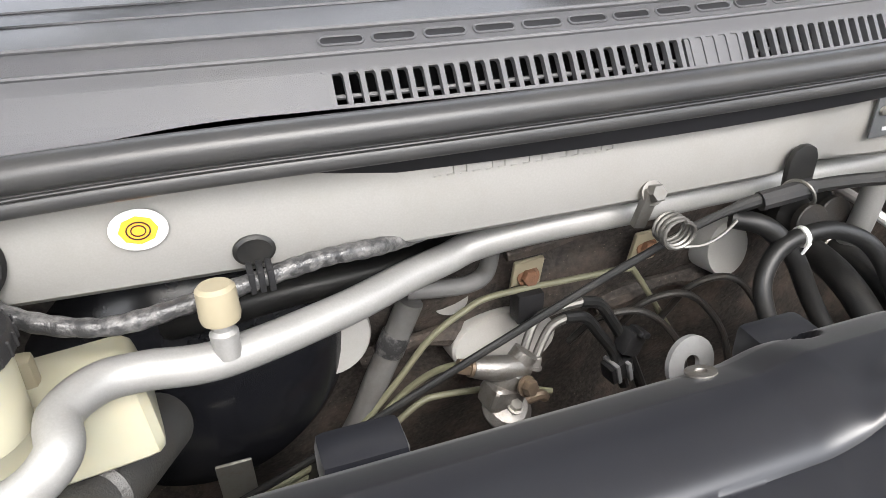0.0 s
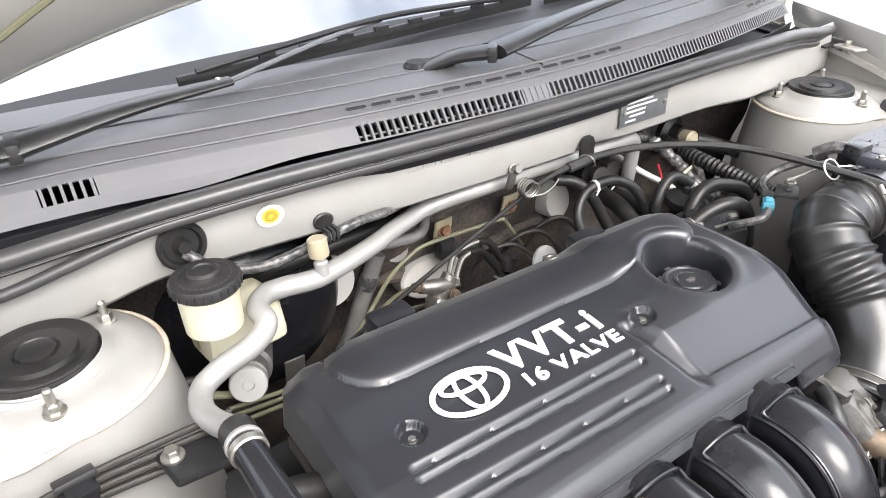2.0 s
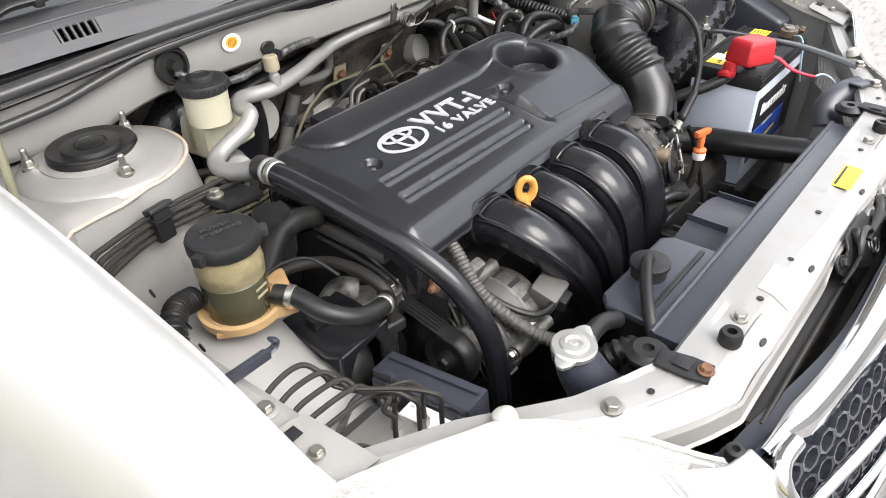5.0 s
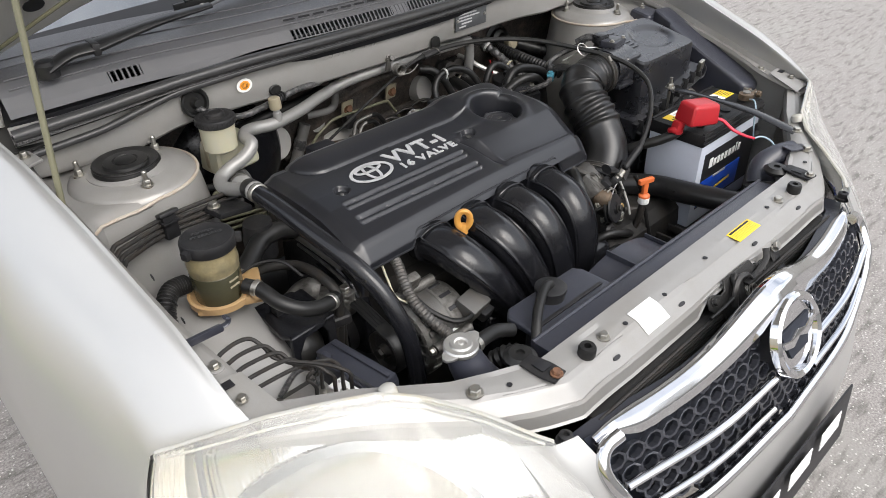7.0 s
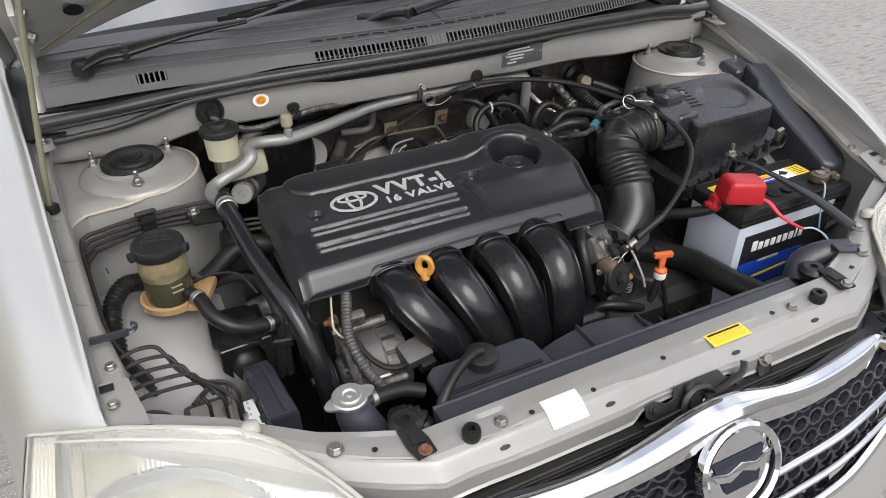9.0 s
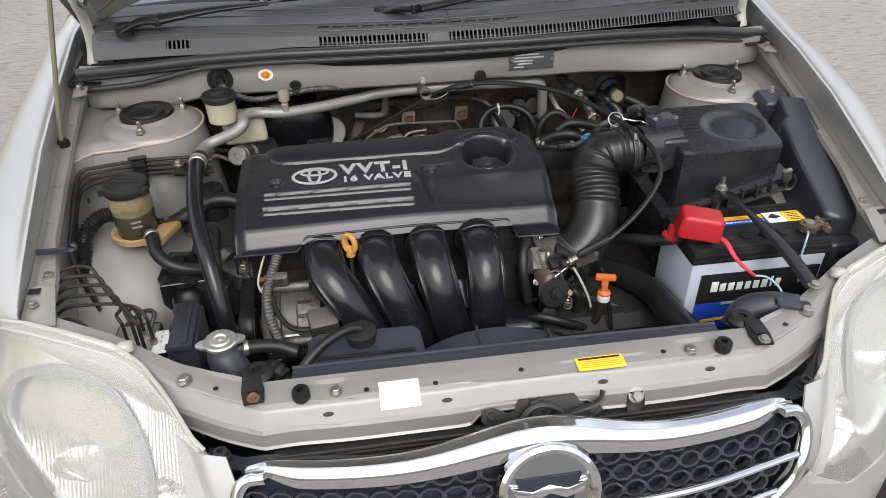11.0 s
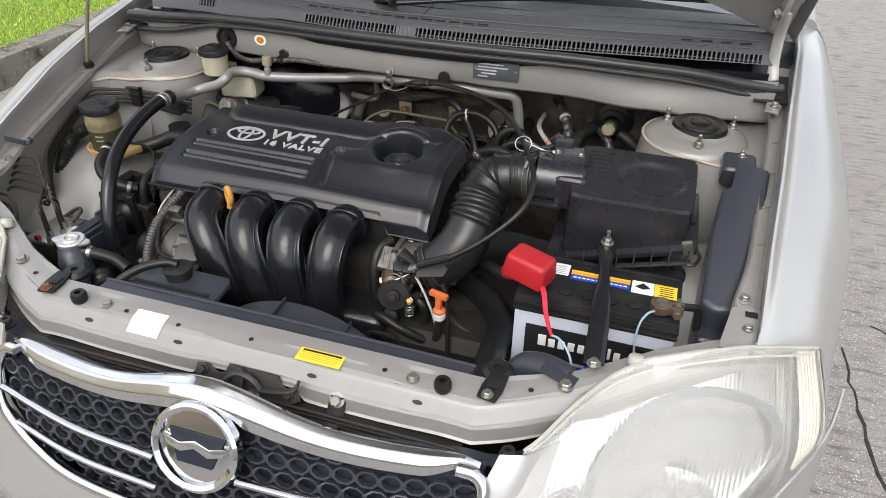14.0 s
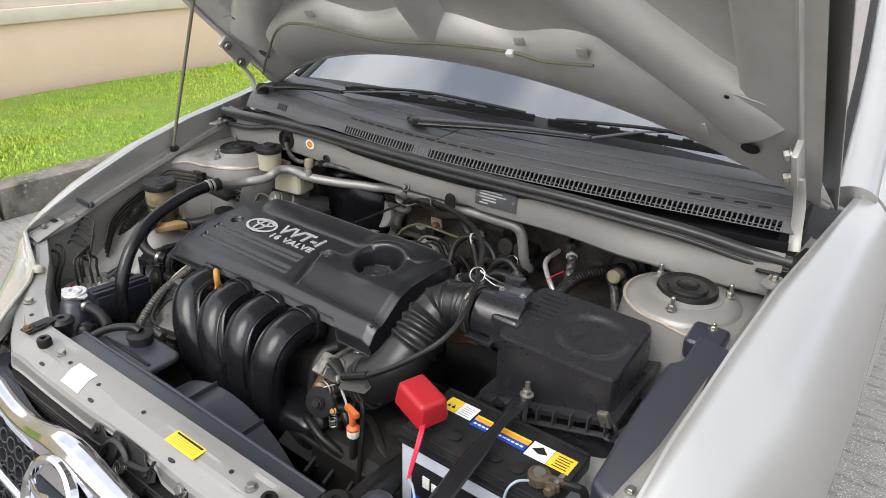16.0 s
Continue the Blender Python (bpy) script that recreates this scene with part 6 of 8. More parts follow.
bc = part("screw_cap", lathe([(0.0295, 0), (0.0312, 0.002), (0.0312, 0.010), (0.0298, 0.0125), (0.0155, 0.0135), (0.0150, 0.0175), (0.0125, 0.0195), (0.0105, 0.0195), (0.0095, 0.0180), (0, 0.0180)], (-0.430, 0.625, 0.910), segs=48), "black", brake, "ribbed black screw cap")
for i in range(26):
    a = i * 2 * math.pi / 26
    part("cap_print", box((0.0026, 0.0014, 0.0005), (-0.430 + 0.0235 * math.cos(a), 0.625 + 0.0235 * math.sin(a), 0.9232), 0.0001, (0, 0, math.degrees(a) - 90), segs=1), "relief", bc)
    part("knurl", box((0.002, 0.0016, 0.008), (-0.430 + 0.0314 * math.cos(a), 0.625 + 0.0314 * math.sin(a), 0.9162), 0.0004, (0, 0, math.degrees(a)), segs=1), "black", bc)
part("tank", box((0.085, 0.060, 0.055), (-0.400, 0.668, 0.836), 0.012, (0, 0, 8), (0.9, 0.9), segs=3), "cream", brake)
part("bracket", box((0.035, 0.012, 0.060), (-0.425, 0.665, 0.85), 0.004), "tan", brake)
master = thing("brake_master_cylinder", "cast aluminium brake master cylinder below the reservoir", "brake cylinder")
part("barrel", lathe([(0.014, 0), (0.019, 0.004), (0.019, 0.030), (0.023, 0.034), (0.023, 0.13)], (-0.412, 0.622, 0.795), (0.35, 1, -0.35), 28), "cast", master)
part("end_plug", lathe([(0.0175, 0), (0.0185, 0.003), (0.0185, 0.012), (0.0170, 0.014), (0.006, 0.014), (0.005, 0.011), (0, 0.011)], (-0.412, 0.622, 0.795), (-0.35, -1, 0.35), 30), "alu_matte", master)
part("side_line", tube([(-0.52, 0.66, 0.795), (-0.47, 0.655, 0.795), (-0.43, 0.65, 0.79)], 0.006, 10, 4), "rubber", master)
part("red_band", tube([(-0.476, 0.6555, 0.795), (-0.466, 0.6545, 0.795)], 0.0072, 12, 1), "red", master)
for dx in (0.0, 0.03):
    part("outlet", lathe([(0.011, 0), (0.011, 0.03), (0.007, 0.034), (0, 0.034)], (-0.41 + dx, 0.655 + dx, 0.79), (0, 0, 1), 18), "cast", master)
part("bracket_strip", box((0.026, 0.003, 0.10), (-0.330, 0.735, 0.665), 0.002, (12, 0, 0)), "steel", master)
part("pipe", tube([(-0.43, 0.63, 0.78), (-0.462, 0.615, 0.80), (-0.475, 0.60, 0.76), (-0.478, 0.60, 0.68)], 0.004, 8, 6), "foam", master)

# ---- air conditioning pipe ----
acp = thing("air_conditioning_pipe", "dull aluminium air conditioning pipe bent along the bay", "pipe")
part("pipe", tube([(0.226, 0.735, 0.770), (0.222, 0.722, 0.797), (0.217, 0.714, 0.850), (0.205, 0.709, 0.869), (0.17, 0.706, 0.872), (0.05, 0.699, 0.877), (-0.044, 0.696, 0.877), (-0.11, 0.705, 0.871), (-0.148, 0.711, 0.864), (-0.170, 0.706, 0.861), (-0.20, 0.693, 0.862), (-0.25, 0.668, 0.864), (-0.316, 0.643, 0.868), (-0.355, 0.643, 0.871), (-0.376, 0.637, 0.874), (-0.391, 0.618, 0.875), (-0.391, 0.598, 0.870), (-0.408, 0.592, 0.857), (-0.440, 0.592, 0.845), (-0.462, 0.582, 0.839), (-0.470, 0.556, 0.839), (-0.466, 0.525, 0.846), (-0.460, 0.500, 0.856), (-0.458, 0.478, 0.860)], 0.0105, 16, 8), "alu_matte", acp)
val = part("service_valve", lathe([(0.007, -0.006), (0.0075, 0.008), (0.0055, 0.010), (0.0055, 0.016), (0.008, 0.017), (0, 0.02)], (-0.314, 0.640, 0.878), (0, 0.1, 1), 20), "alu_matte", acp)
part("valve_cap", lathe([(0.0098, 0), (0.0105, 0.003), (0.0100, 0.018), (0.008, 0.020), (0, 0.020)], (-0.314, 0.6416, 0.893), (0, 0.1, 1), 24), "tan", val)
part("joint", lathe([(0.0140, 0), (0.0150, 0.003), (0.0150, 0.014), (0.0138, 0.018)], (-0.459, 0.497, 0.858), (0, -1, 0.05), 24), "rubber", acp)
part("joint_band", lathe([(0.0150, 0), (0.0155, 0.001), (0.0155, 0.004), (0.0148, 0.005)], (-0.459, 0.480, 0.859), (0, -1, 0.05), 24), "alu_matte", acp)
ach = thing("air_conditioning_hose", "thick glossy black rubber hose crossing beside the engine", "hose")
part("hose", tube([(-0.459, 0.495, 0.858), (-0.459, 0.46, 0.860), (-0.457, 0.41, 0.856), (-0.450, 0.345, 0.842), (-0.438, 0.29, 0.822), (-0.424, 0.245, 0.790), (-0.414, 0.215, 0.745), (-0.408, 0.200, 0.695), (-0.405, 0.195, 0.62), (-0.40, 0.20, 0.55)], 0.0130, 20, 8), "runner", ach)
part("clamp", lathe([(0.0138, -0.004), (0.0152, -0.003), (0.0152, 0.003), (0.0138, 0.004)], (-0.459, 0.468, 0.8595), (0, -1, 0), 24), "steel", ach)
cl = thing("pipe_clip", "bolted steel clip with coil spring on the pipe", "clip")
part("bolt", nut((-0.044, 0.668, 0.903), 0.0055, 0.009, 1.5, axis=(0, -0.9, 0.4)), "zinc_dull", cl)
part("arm", box((0.010, 0.006, 0.028), (-0.048, 0.667, 0.893), 0.002, (10, 10, 0)), "zinc_dull", cl)
part("coil", tube([(-0.040 + 0.0105 * math.cos(a), 0.654 - 0.0006 * a, 0.886 + 0.0095 * math.sin(a)) for a in [k * 0.45 for k in range(60)]], 0.0014, 6, 1), "zinc_dull", cl)
part("tail", tube([(-0.036, 0.639, 0.877), (-0.022, 0.637, 0.877), (-0.008, 0.638, 0.881), (0.004, 0.641, 0.887)], 0.0011, 6, 6), "zinc_dull", cl)
part("hook", tube([(0.040 + 0.002 * k, 0.638 + 0.0085 * math.cos(0.55 * k), 0.900 + 0.0085 * math.sin(0.55 * k)) for k in range(9)], 0.0012, 6, 2), "zinc_dull", cl)

# ---- throttle cable, loops and small hoses ----
cable = thing("throttle_cable", "long black throttle cable arching over the engine bay", "cable")
part("sheath", tube([(-0.33, 0.70, 0.700), (-0.27, 0.69, 0.735), (-0.16, 0.675, 0.800), (-0.06, 0.658, 0.860), (0.006, 0.645, 0.894), (0.08, 0.632, 0.905), (0.16, 0.600, 0.906), (0.23, 0.548, 0.900), (0.283, 0.464, 0.888), (0.318, 0.385, 0.872), (0.318, 0.325, 0.845), (0.275, 0.285, 0.805), (0.215, 0.262, 0.765), (0.163, 0.256, 0.742)], lambda t: 0.0029 + 0.0017 * step(0.30, 0.315, t), 10, 10), "rubber", cable)
part("ferrule", tube([(0.215, 0.262, 0.765), (0.165, 0.257, 0.7425)], 0.0068, 10, 1), "black", cable)
part("wire_ring", tube([(0.283 + 0.014 * math.cos(a), 0.460 + 0.008 * math.sin(a), 0.888 + 0.010 * math.sin(a)) for a in [k * 0.4 for k in range(17)]], 0.0012, 6, 1), "alu", cable)
part("wire_tail", tube([(0.297, 0.460, 0.888), (0.32, 0.455, 0.884), (0.335, 0.465, 0.878), (0.35, 0.45, 0.872)], 0.0012, 6, 6), "alu", cable)
part("sleeve", tube([(0.02, 0.642, 0.897), (0.055, 0.637, 0.903)], 0.0066, 10, 1), "black", cable)


def hose_thing(name, label, pts, r, material="rubber", clamps=(), category="hose", steps=8):
    h = thing(name, label, category)
    part("hose" if category == "hose" else "line", tube(pts, r, 14 if callable(r) or r > 0.006 else 10, steps), material, h)
    for k in clamps:
        path = smooth_path(pts, steps)
        i = min(int(k * (len(path) - 1)), len(path) - 2)
        part("clamp", lathe([(r * 1.02, -0.004), (r * 1.13, -0.003), (r * 1.13, 0.003), (r * 1.02, 0.004)], path[i], path[i + 1] - path[i], 22), "steel", h)
    return h


hose_thing("heater_hose", "black heater hose from the firewall", [(0.19, 0.83, 0.77), (0.188, 0.75, 0.775), (0.180, 0.69, 0.772), (0.172, 0.64, 0.75), (0.165, 0.60, 0.715)], 0.0125, "rubber", (0.3,))
hose_thing("heater_hose", "black heater hose beside its twin", [(0.225, 0.83, 0.765), (0.222, 0.75, 0.768), (0.212, 0.68, 0.766), (0.200, 0.62, 0.745), (0.195, 0.58, 0.70)], 0.0125, "rubber", (0.3,))
hose_thing("aluminium_tube", "short bright aluminium tube by the firewall", [(0.262, 0.795, 0.802), (0.260, 0.755, 0.800), (0.263, 0.737, 0.794), (0.276, 0.722, 0.784), (0.298, 0.703, 0.770), (0.312, 0.698, 0.756)], 0.0052, "alu_pale", (), "pipe")
hose_thing("wiring_loom", "taped wiring loom dropping beside the strut tower", [(0.33, 0.825, 0.80), (0.345, 0.81, 0.80), (0.372, 0.785, 0.797), (0.398, 0.765, 0.785), (0.415, 0.745, 0.760), (0.425, 0.73, 0.72), (0.43, 0.70, 0.66)], 0.0085, "tape", (), "cable")
hose_thing("clutch_pipe", "black corrugated pipe near the strut tower", [(0.40, 0.83, 0.79), (0.37, 0.77, 0.80), (0.35, 0.70, 0.805), (0.35, 0.63, 0.80), (0.36, 0.57, 0.79)], lambda t: 0.0112 + 0.0011 * math.sin(t * 210), "rubber", (), "pipe", 44)
hose_thing("breather_hose", "black breather hose behind the air box", [(0.16, 0.57, 0.79), (0.20, 0.56, 0.815), (0.235, 0.55, 0.82), (0.262, 0.545, 0.80), (0.27, 0.54, 0.75)], 0.0095, "rubber", (0.1,))
boot = thing("firewall_boot", "large ribbed black rubber boot on the firewall", "boot")
part("bellows", lathe([(0.045, 0), (0.045, 0.012), (0.036, 0.014), (0.038, 0.026), (0.028, 0.030), (0.030, 0.042), (0.020, 0.048), (0.018, 0.065), (0, 0.066)], (0.405, 0.835, 0.80), (0, -1, 0.05), 32), "rubber", boot)
part("tip", lathe([(0.013, 0), (0.014, 0.022), (0.010, 0.026), (0, 0.026)], (0.405, 0.772, 0.804), (-0.1, -1, 0.1), 18), "tan", boot)

# ---- firewall fittings ----
def wall_y(z):
    return lerp(0.80, 0.90, (0.885 - z) / 0.465) - 0.012


for x, y, z, rx, fl in ((-0.240, 0.804, 0.747, 0.036, 1.0), (-0.076, 0.812, 0.690, 0.053, 0.60), (-0.127, 0.822, 0.745, 0.018, 0.85), (0.16, 0.806, 0.745, 0.025, 1.2)):
    patch = thing("heat_shield_patch", "pale grey metal showing through an opening in the insulation", "panel", "insulation openings")
    part("plate", lathe([(rx, -0.03), (rx, 0.000), (rx * 0.95, 0.003), (0, 0.003)], (x, y, z), (0, -1, 0.2), 32, flat=fl), "hood_in", patch)
for x, z in ((-0.062, 0.768), (0.058, 0.772)):
    bk = thing("firewall_bracket", "rusty bolted bracket on the firewall", "bracket", "firewall brackets")
    part("tab", box((0.030, 0.005, 0.036), (x, wall_y(z) - 0.012, z), 0.003, (12, 0, 4)), "tan", bk)
    part("bolt", nut((x, wall_y(z) - 0.015, z), 0.007, 0.008, 1.5, axis=(0, -1, 0.2)), "rust", bk)
clipb = thing("line_clip", "dark plastic line clip on the firewall", "clip")
part("body", box((0.025, 0.02, 0.03), (-0.066, 0.79, 0.745), 0.003), "black", clipb)
for pts in ([(-0.42, 0.72, 0.685), (-0.33, 0.735, 0.664), (-0.268, 0.765, 0.648), (-0.234, 0.785, 0.648), (-0.190, 0.790, 0.691), (-0.157, 0.790, 0.731), (-0.125, 0.790, 0.752), (-0.095, 0.790, 0.761), (0.0, 0.792, 0.758), (0.036, 0.793, 0.756), (0.050, 0.794, 0.745), (0.106, 0.80, 0.660)],
            [(-0.42, 0.72, 0.673), (-0.33, 0.735, 0.654), (-0.268, 0.765, 0.640), (-0.232, 0.782, 0.640), (-0.190, 0.785, 0.678), (-0.165, 0.775, 0.705), (-0.148, 0.758, 0.724), (-0.138, 0.746, 0.729)],
            [(-0.42, 0.72, 0.660), (-0.33, 0.735, 0.644), (-0.262, 0.765, 0.630), (-0.215, 0.775, 0.645), (-0.175, 0.778, 0.672), (-0.150, 0.778, 0.676), (-0.090, 0.775, 0.668), (-0.045, 0.772, 0.652)]):
    hose_thing("brake_line", "thin olive steel brake line over the firewall", pts, 0.0030, "foam", (), "pipe", 6)
comb = thing("line_clip", "ribbed black clip gathering the brake lines", "clip")
for i in range(5):
    part("rib", box((0.006, 0.022, 0.048), (-0.272 + 0.008 * i, 0.755, 0.648), 0.002, (0, 25, 0)), "black", comb)
hose_thing("grey_drain_tube", "grey drain tube standing on the firewall", [(-0.245, 0.81, 0.60), (-0.221, 0.80, 0.653), (-0.205, 0.80, 0.690), (-0.190, 0.80, 0.721), (-0.170, 0.798, 0.769)], 0.0115, "grey_rubber", (), "pipe")
hose_thing("grey_tube", "bent grey tube under the cowl", [(-0.180, 0.770, 0.798), (-0.155, 0.766, 0.797), (-0.131, 0.765, 0.796), (-0.117, 0.764, 0.804), (-0.114, 0.760, 0.830), (-0.114, 0.755, 0.860)], 0.0072, "grey_rubber", (), "pipe")
band = thing("tape_band", "black tape wound round the grey drain tube", "tape")
part("tape", lathe([(0.0122, -0.011), (0.0130, -0.009), (0.0128, 0.008), (0.0122, 0.010)], (-0.187, 0.800, 0.729), (0.4, 0, 0.9), 20), "tape", band)
hose_thing("vacuum_hose", "thick black vacuum hose to the brake servo", [(-0.352, 0.77, 0.812), (-0.32, 0.745, 0.83), (-0.27, 0.735, 0.842), (-0.20, 0.74, 0.842), (-0.16, 0.76, 0.838), (-0.12, 0.80, 0.82), (-0.11, 0.83, 0.79)], 0.011, "rubber")
fuelv = thing("fuel_valve", "grimy cast metal valve with bent pipes behind the engine", "valve")
part("body", lathe([(0.012, 0), (0.0145, 0.004), (0.0145, 0.030), (0.0115, 0.034), (0.0115, 0.050), (0, 0.052)], (-0.118, 0.745, 0.690), (0.55, 0.05, 0.65), 22), "cast_shiny", fuelv)
part("cross_tube", tube([(-0.136, 0.744, 0.729), (-0.112, 0.743, 0.722), (-0.086, 0.744, 0.716)], lambda t: 0.0085 + 0.0025 * math.sin(math.pi * t), 14, 5), "cast_shiny", fuelv)
part("lower_body", box((0.034, 0.026, 0.024), (-0.110, 0.742, 0.694), 0.007, (0, 20, 10), segs=3), "cast_shiny", fuelv)
part("foot", lathe([(0.021, 0), (0.022, 0.004), (0.017, 0.010), (0.010, 0.012), (0, 0.012)], (-0.108, 0.738, 0.680), (0.1, -0.5, 1), 22), "cast_shiny", fuelv)
part("foot_screw", nut((-0.104, 0.728, 0.690), 0.005, 0.005, 1.4, axis=(0.1, -0.5, 1)), "steel", fuelv)
part("plug", nut((-0.094, 0.730, 0.708), 0.0065, 0.009, 1.4, axis=(0.3, -1, 0.3)), "brass_dull", fuelv)
for tp, sp in (([(-0.090, 0.748, 0.716), (-0.081, 0.756, 0.734), (-0.068, 0.764, 0.747), (-0.045, 0.766, 0.751), (-0.022, 0.766, 0.752)], [(-0.026, 0.766, 0.752), (-0.008, 0.766, 0.746), (0.006, 0.765, 0.726), (0.024, 0.764, 0.694), (0.052, 0.764, 0.630)]),
               ([(-0.080, 0.746, 0.710), (-0.070, 0.754, 0.724), (-0.057, 0.760, 0.738), (-0.041, 0.761, 0.743)], [(-0.044, 0.761, 0.743), (-0.024, 0.761, 0.738), (-0.010, 0.760, 0.720), (0.010, 0.760, 0.690), (0.026, 0.760, 0.648)])):
    part("tube", tube(tp, 0.0042, 10, 6), "zinc_dull", fuelv)
    part("sleeve", tube(sp, 0.0054, 10, 6), "rubber", fuelv)
    part("union", nut(tp[0], 0.0062, 0.010, 1.25, axis=(0.3, 0.25, 0.9)), "cast_shiny", fuelv)
part("union", nut((-0.136, 0.744, 0.729), 0.0065, 0.012, 1.25, axis=(-0.9, 0.1, 0.3)), "brass_dull", fuelv)
part("elbow", tube([(-0.090, 0.738, 0.684), (-0.078, 0.736, 0.688), (-0.070, 0.740, 0.680)], 0.005, 10, 5), "brass_dull", fuelv)
exh = thing("exhaust_shield", "rusty exhaust heat shield low behind the engine", "heat shield")
part("shell", sheet(16, 8, lambda u, v: (lerp(-0.22, 0.16, u), lerp(0.66, 0.76, v), 0.585 + 0.03 * math.sin(math.pi * v) + 0.012 * math.sin(u * 14)), 0.003), "rust", exh)
lug = thing("lifting_eye", "dull steel engine lifting eye", "bracket")
part("eye", lathe([(0.021, -0.002), (0.021, 0.002), (0.007, 0.002), (0.007, -0.002), (0.021, -0.002)], (-0.012, 0.640, 0.776), (0.1, -0.9, 0.3), 24, caps=False), "grey", lug)
ear = thing("cover_bracket", "black plastic block behind the engine cover", "bracket", "cover blocks")
part("block", box((0.05, 0.03, 0.03), (-0.255, 0.612, 0.802), 0.006), "cover", ear)
copy_thing(ear, pose(0.290, 0.002, -0.004))

# ---- power steering reservoir ----
ps = thing("power_steering_reservoir", "round murky power steering reservoir with black cap in an amber bracket", "reservoir")
PX, PY = -0.568, 0.416
part("lower_body", lathe([(0.0305, 0), (0.0328, 0.004), (0.0338, 0.046), (0.0334, 0.0465)], (PX, PY, 0.765), segs=36), "ps_low", ps, "dark green lower body")
part("body", lathe([(0.030, 0), (0.0323, 0.004), (0.0335, 0.050), (0.0346, 0.058), (0.0346, 0.062), (0.0336, 0.066), (0.0325, 0.085), (0, 0.085)], (PX, PY, 0.765), segs=36), "ps_body", ps)
pc = part("screw_cap", lathe([(0.0355, 0), (0.0365, 0.002), (0.0365, 0.012), (0.0350, 0.0155), (0.0325, 0.0165), (0.031, 0.0160), (0, 0.0165)], (PX, PY, 0.846), segs=44), "black", ps, "flat black screw cap")
for i, (word, wd, dy) in enumerate((("POWER", 0.030, 0.010), ("STEERING", 0.043, 0.000))):
    part("lettering", text_bm(word, 0.007, pose(PX, PY + dy, 0.8637, 0, 0, -12), 0.0004, None, wd), "relief", pc)
for a in (200, 330):
    part("ear", box((0.018, 0.012, 0.012), (PX + 0.035 * math.cos(radians(a)), PY + 0.035 * math.sin(radians(a)), 0.854), 0.003, (0, 0, a)), "black", pc)
part("scale_bar", box((0.016, 0.0008, 0.003), (PX + 0.010, PY - 0.0318, 0.802), 0.0002, (0, 0, 15)), "tan", ps)
part("scale_bar", box((0.016, 0.0008, 0.003), (PX + 0.010, PY - 0.0318, 0.793), 0.0002, (0, 0, 15)), "tan", ps)
part("cradle", lathe([(0.030, 0), (0.043, 0.002), (0.044, 0.012), (0.040, 0.013), (0.034, 0.008)], (PX, PY, 0.760), segs=36), "amber", ps, "amber plastic cradle")
part("cradle_foot", box((0.030, 0.07, 0.014), (PX + 0.040, PY - 0.012, 0.765), 0.004, (0, 0, -25)), "amber", ps)
part("cradle_tab", prism([(-0.044, -0.016), (-0.020, -0.036), (0.0, -0.040), (0.0, -0.030), (-0.034, -0.008)], 0.759, 0.767, 0.003, m=Matrix.Translation((PX, PY, 0))), "amber", ps)
part("spout", tube([(PX + 0.03, PY - 0.045, 0.775), (-0.533, 0.366, 0.781)], 0.0105, 14, 1), "amber", ps)
hose_thing("return_hose", "black rubber hose with silver spring clamps", [(-0.545, 0.385, 0.784), (-0.533, 0.364, 0.782), (-0.524, 0.335, 0.772), (-0.505, 0.318, 0.760), (-0.480, 0.314, 0.749), (-0.455, 0.320, 0.741), (-0.440, 0.328, 0.737)], 0.0108, "rubber", (0.14, 0.86))
hose_thing("suction_hose", "thick black hose below the reservoir", [(-0.540, 0.430, 0.764), (-0.520, 0.446, 0.757), (-0.490, 0.466, 0.764), (-0.462, 0.480, 0.775), (-0.43, 0.485, 0.775), (-0.40, 0.485, 0.765)], 0.0145, "rubber", (0.1,))
hose_thing("steel_return_pipe", "bent dark steel pipe by the engine mount", [(-0.505, 0.468, 0.730), (-0.475, 0.455, 0.742), (-0.447, 0.430, 0.746), (-0.439, 0.395, 0.752), (-0.436, 0.355, 0.750), (-0.434, 0.332, 0.735), (-0.436, 0.331, 0.70), (-0.440, 0.336, 0.64)], 0.0075, "dark_steel", (), "pipe")
hose_thing("thin_cable", "thin grey cable by the engine mount", [(-0.535, 0.425, 0.775), (-0.50, 0.430, 0.775), (-0.468, 0.420, 0.768), (-0.450, 0.395, 0.745)], 0.0022, "rubber", (), "cable")
mount = thing("engine_mount", "grimy aluminium and black steel engine mount", "engine mount")
part("arm", prism([(-0.452, 0.398), (-0.448, 0.422), (-0.430, 0.428), (-0.392, 0.390), (-0.384, 0.366), (-0.392, 0.352), (-0.412, 0.352), (-0.440, 0.378)], 0.664, 0.700, 0.006, 3), "cast_bright", mount, "grimy cast aluminium arm")
part("arm_barrel", tube([(-0.470, 0.400, 0.704), (-0.440, 0.410, 0.706), (-0.425, 0.400, 0.700)], 0.018, 18, 5), "cast_bright", mount)
part("bolt_boss", lathe([(0.015, 0), (0.015, 0.010), (0.012, 0.012), (0, 0.012)], (-0.399, 0.367, 0.694), segs=22), "cast_bright", mount)
part("bolt", nut((-0.399, 0.367, 0.705), 0.007, 0.008, 1.4), "steel", mount)
part("cage_top", prism([(-0.535, 0.332), (-0.525, 0.318), (-0.470, 0.314), (-0.452, 0.328), (-0.452, 0.405), (-0.530, 0.412)], 0.712, 0.722, 0.004, 2), "runner", mount)
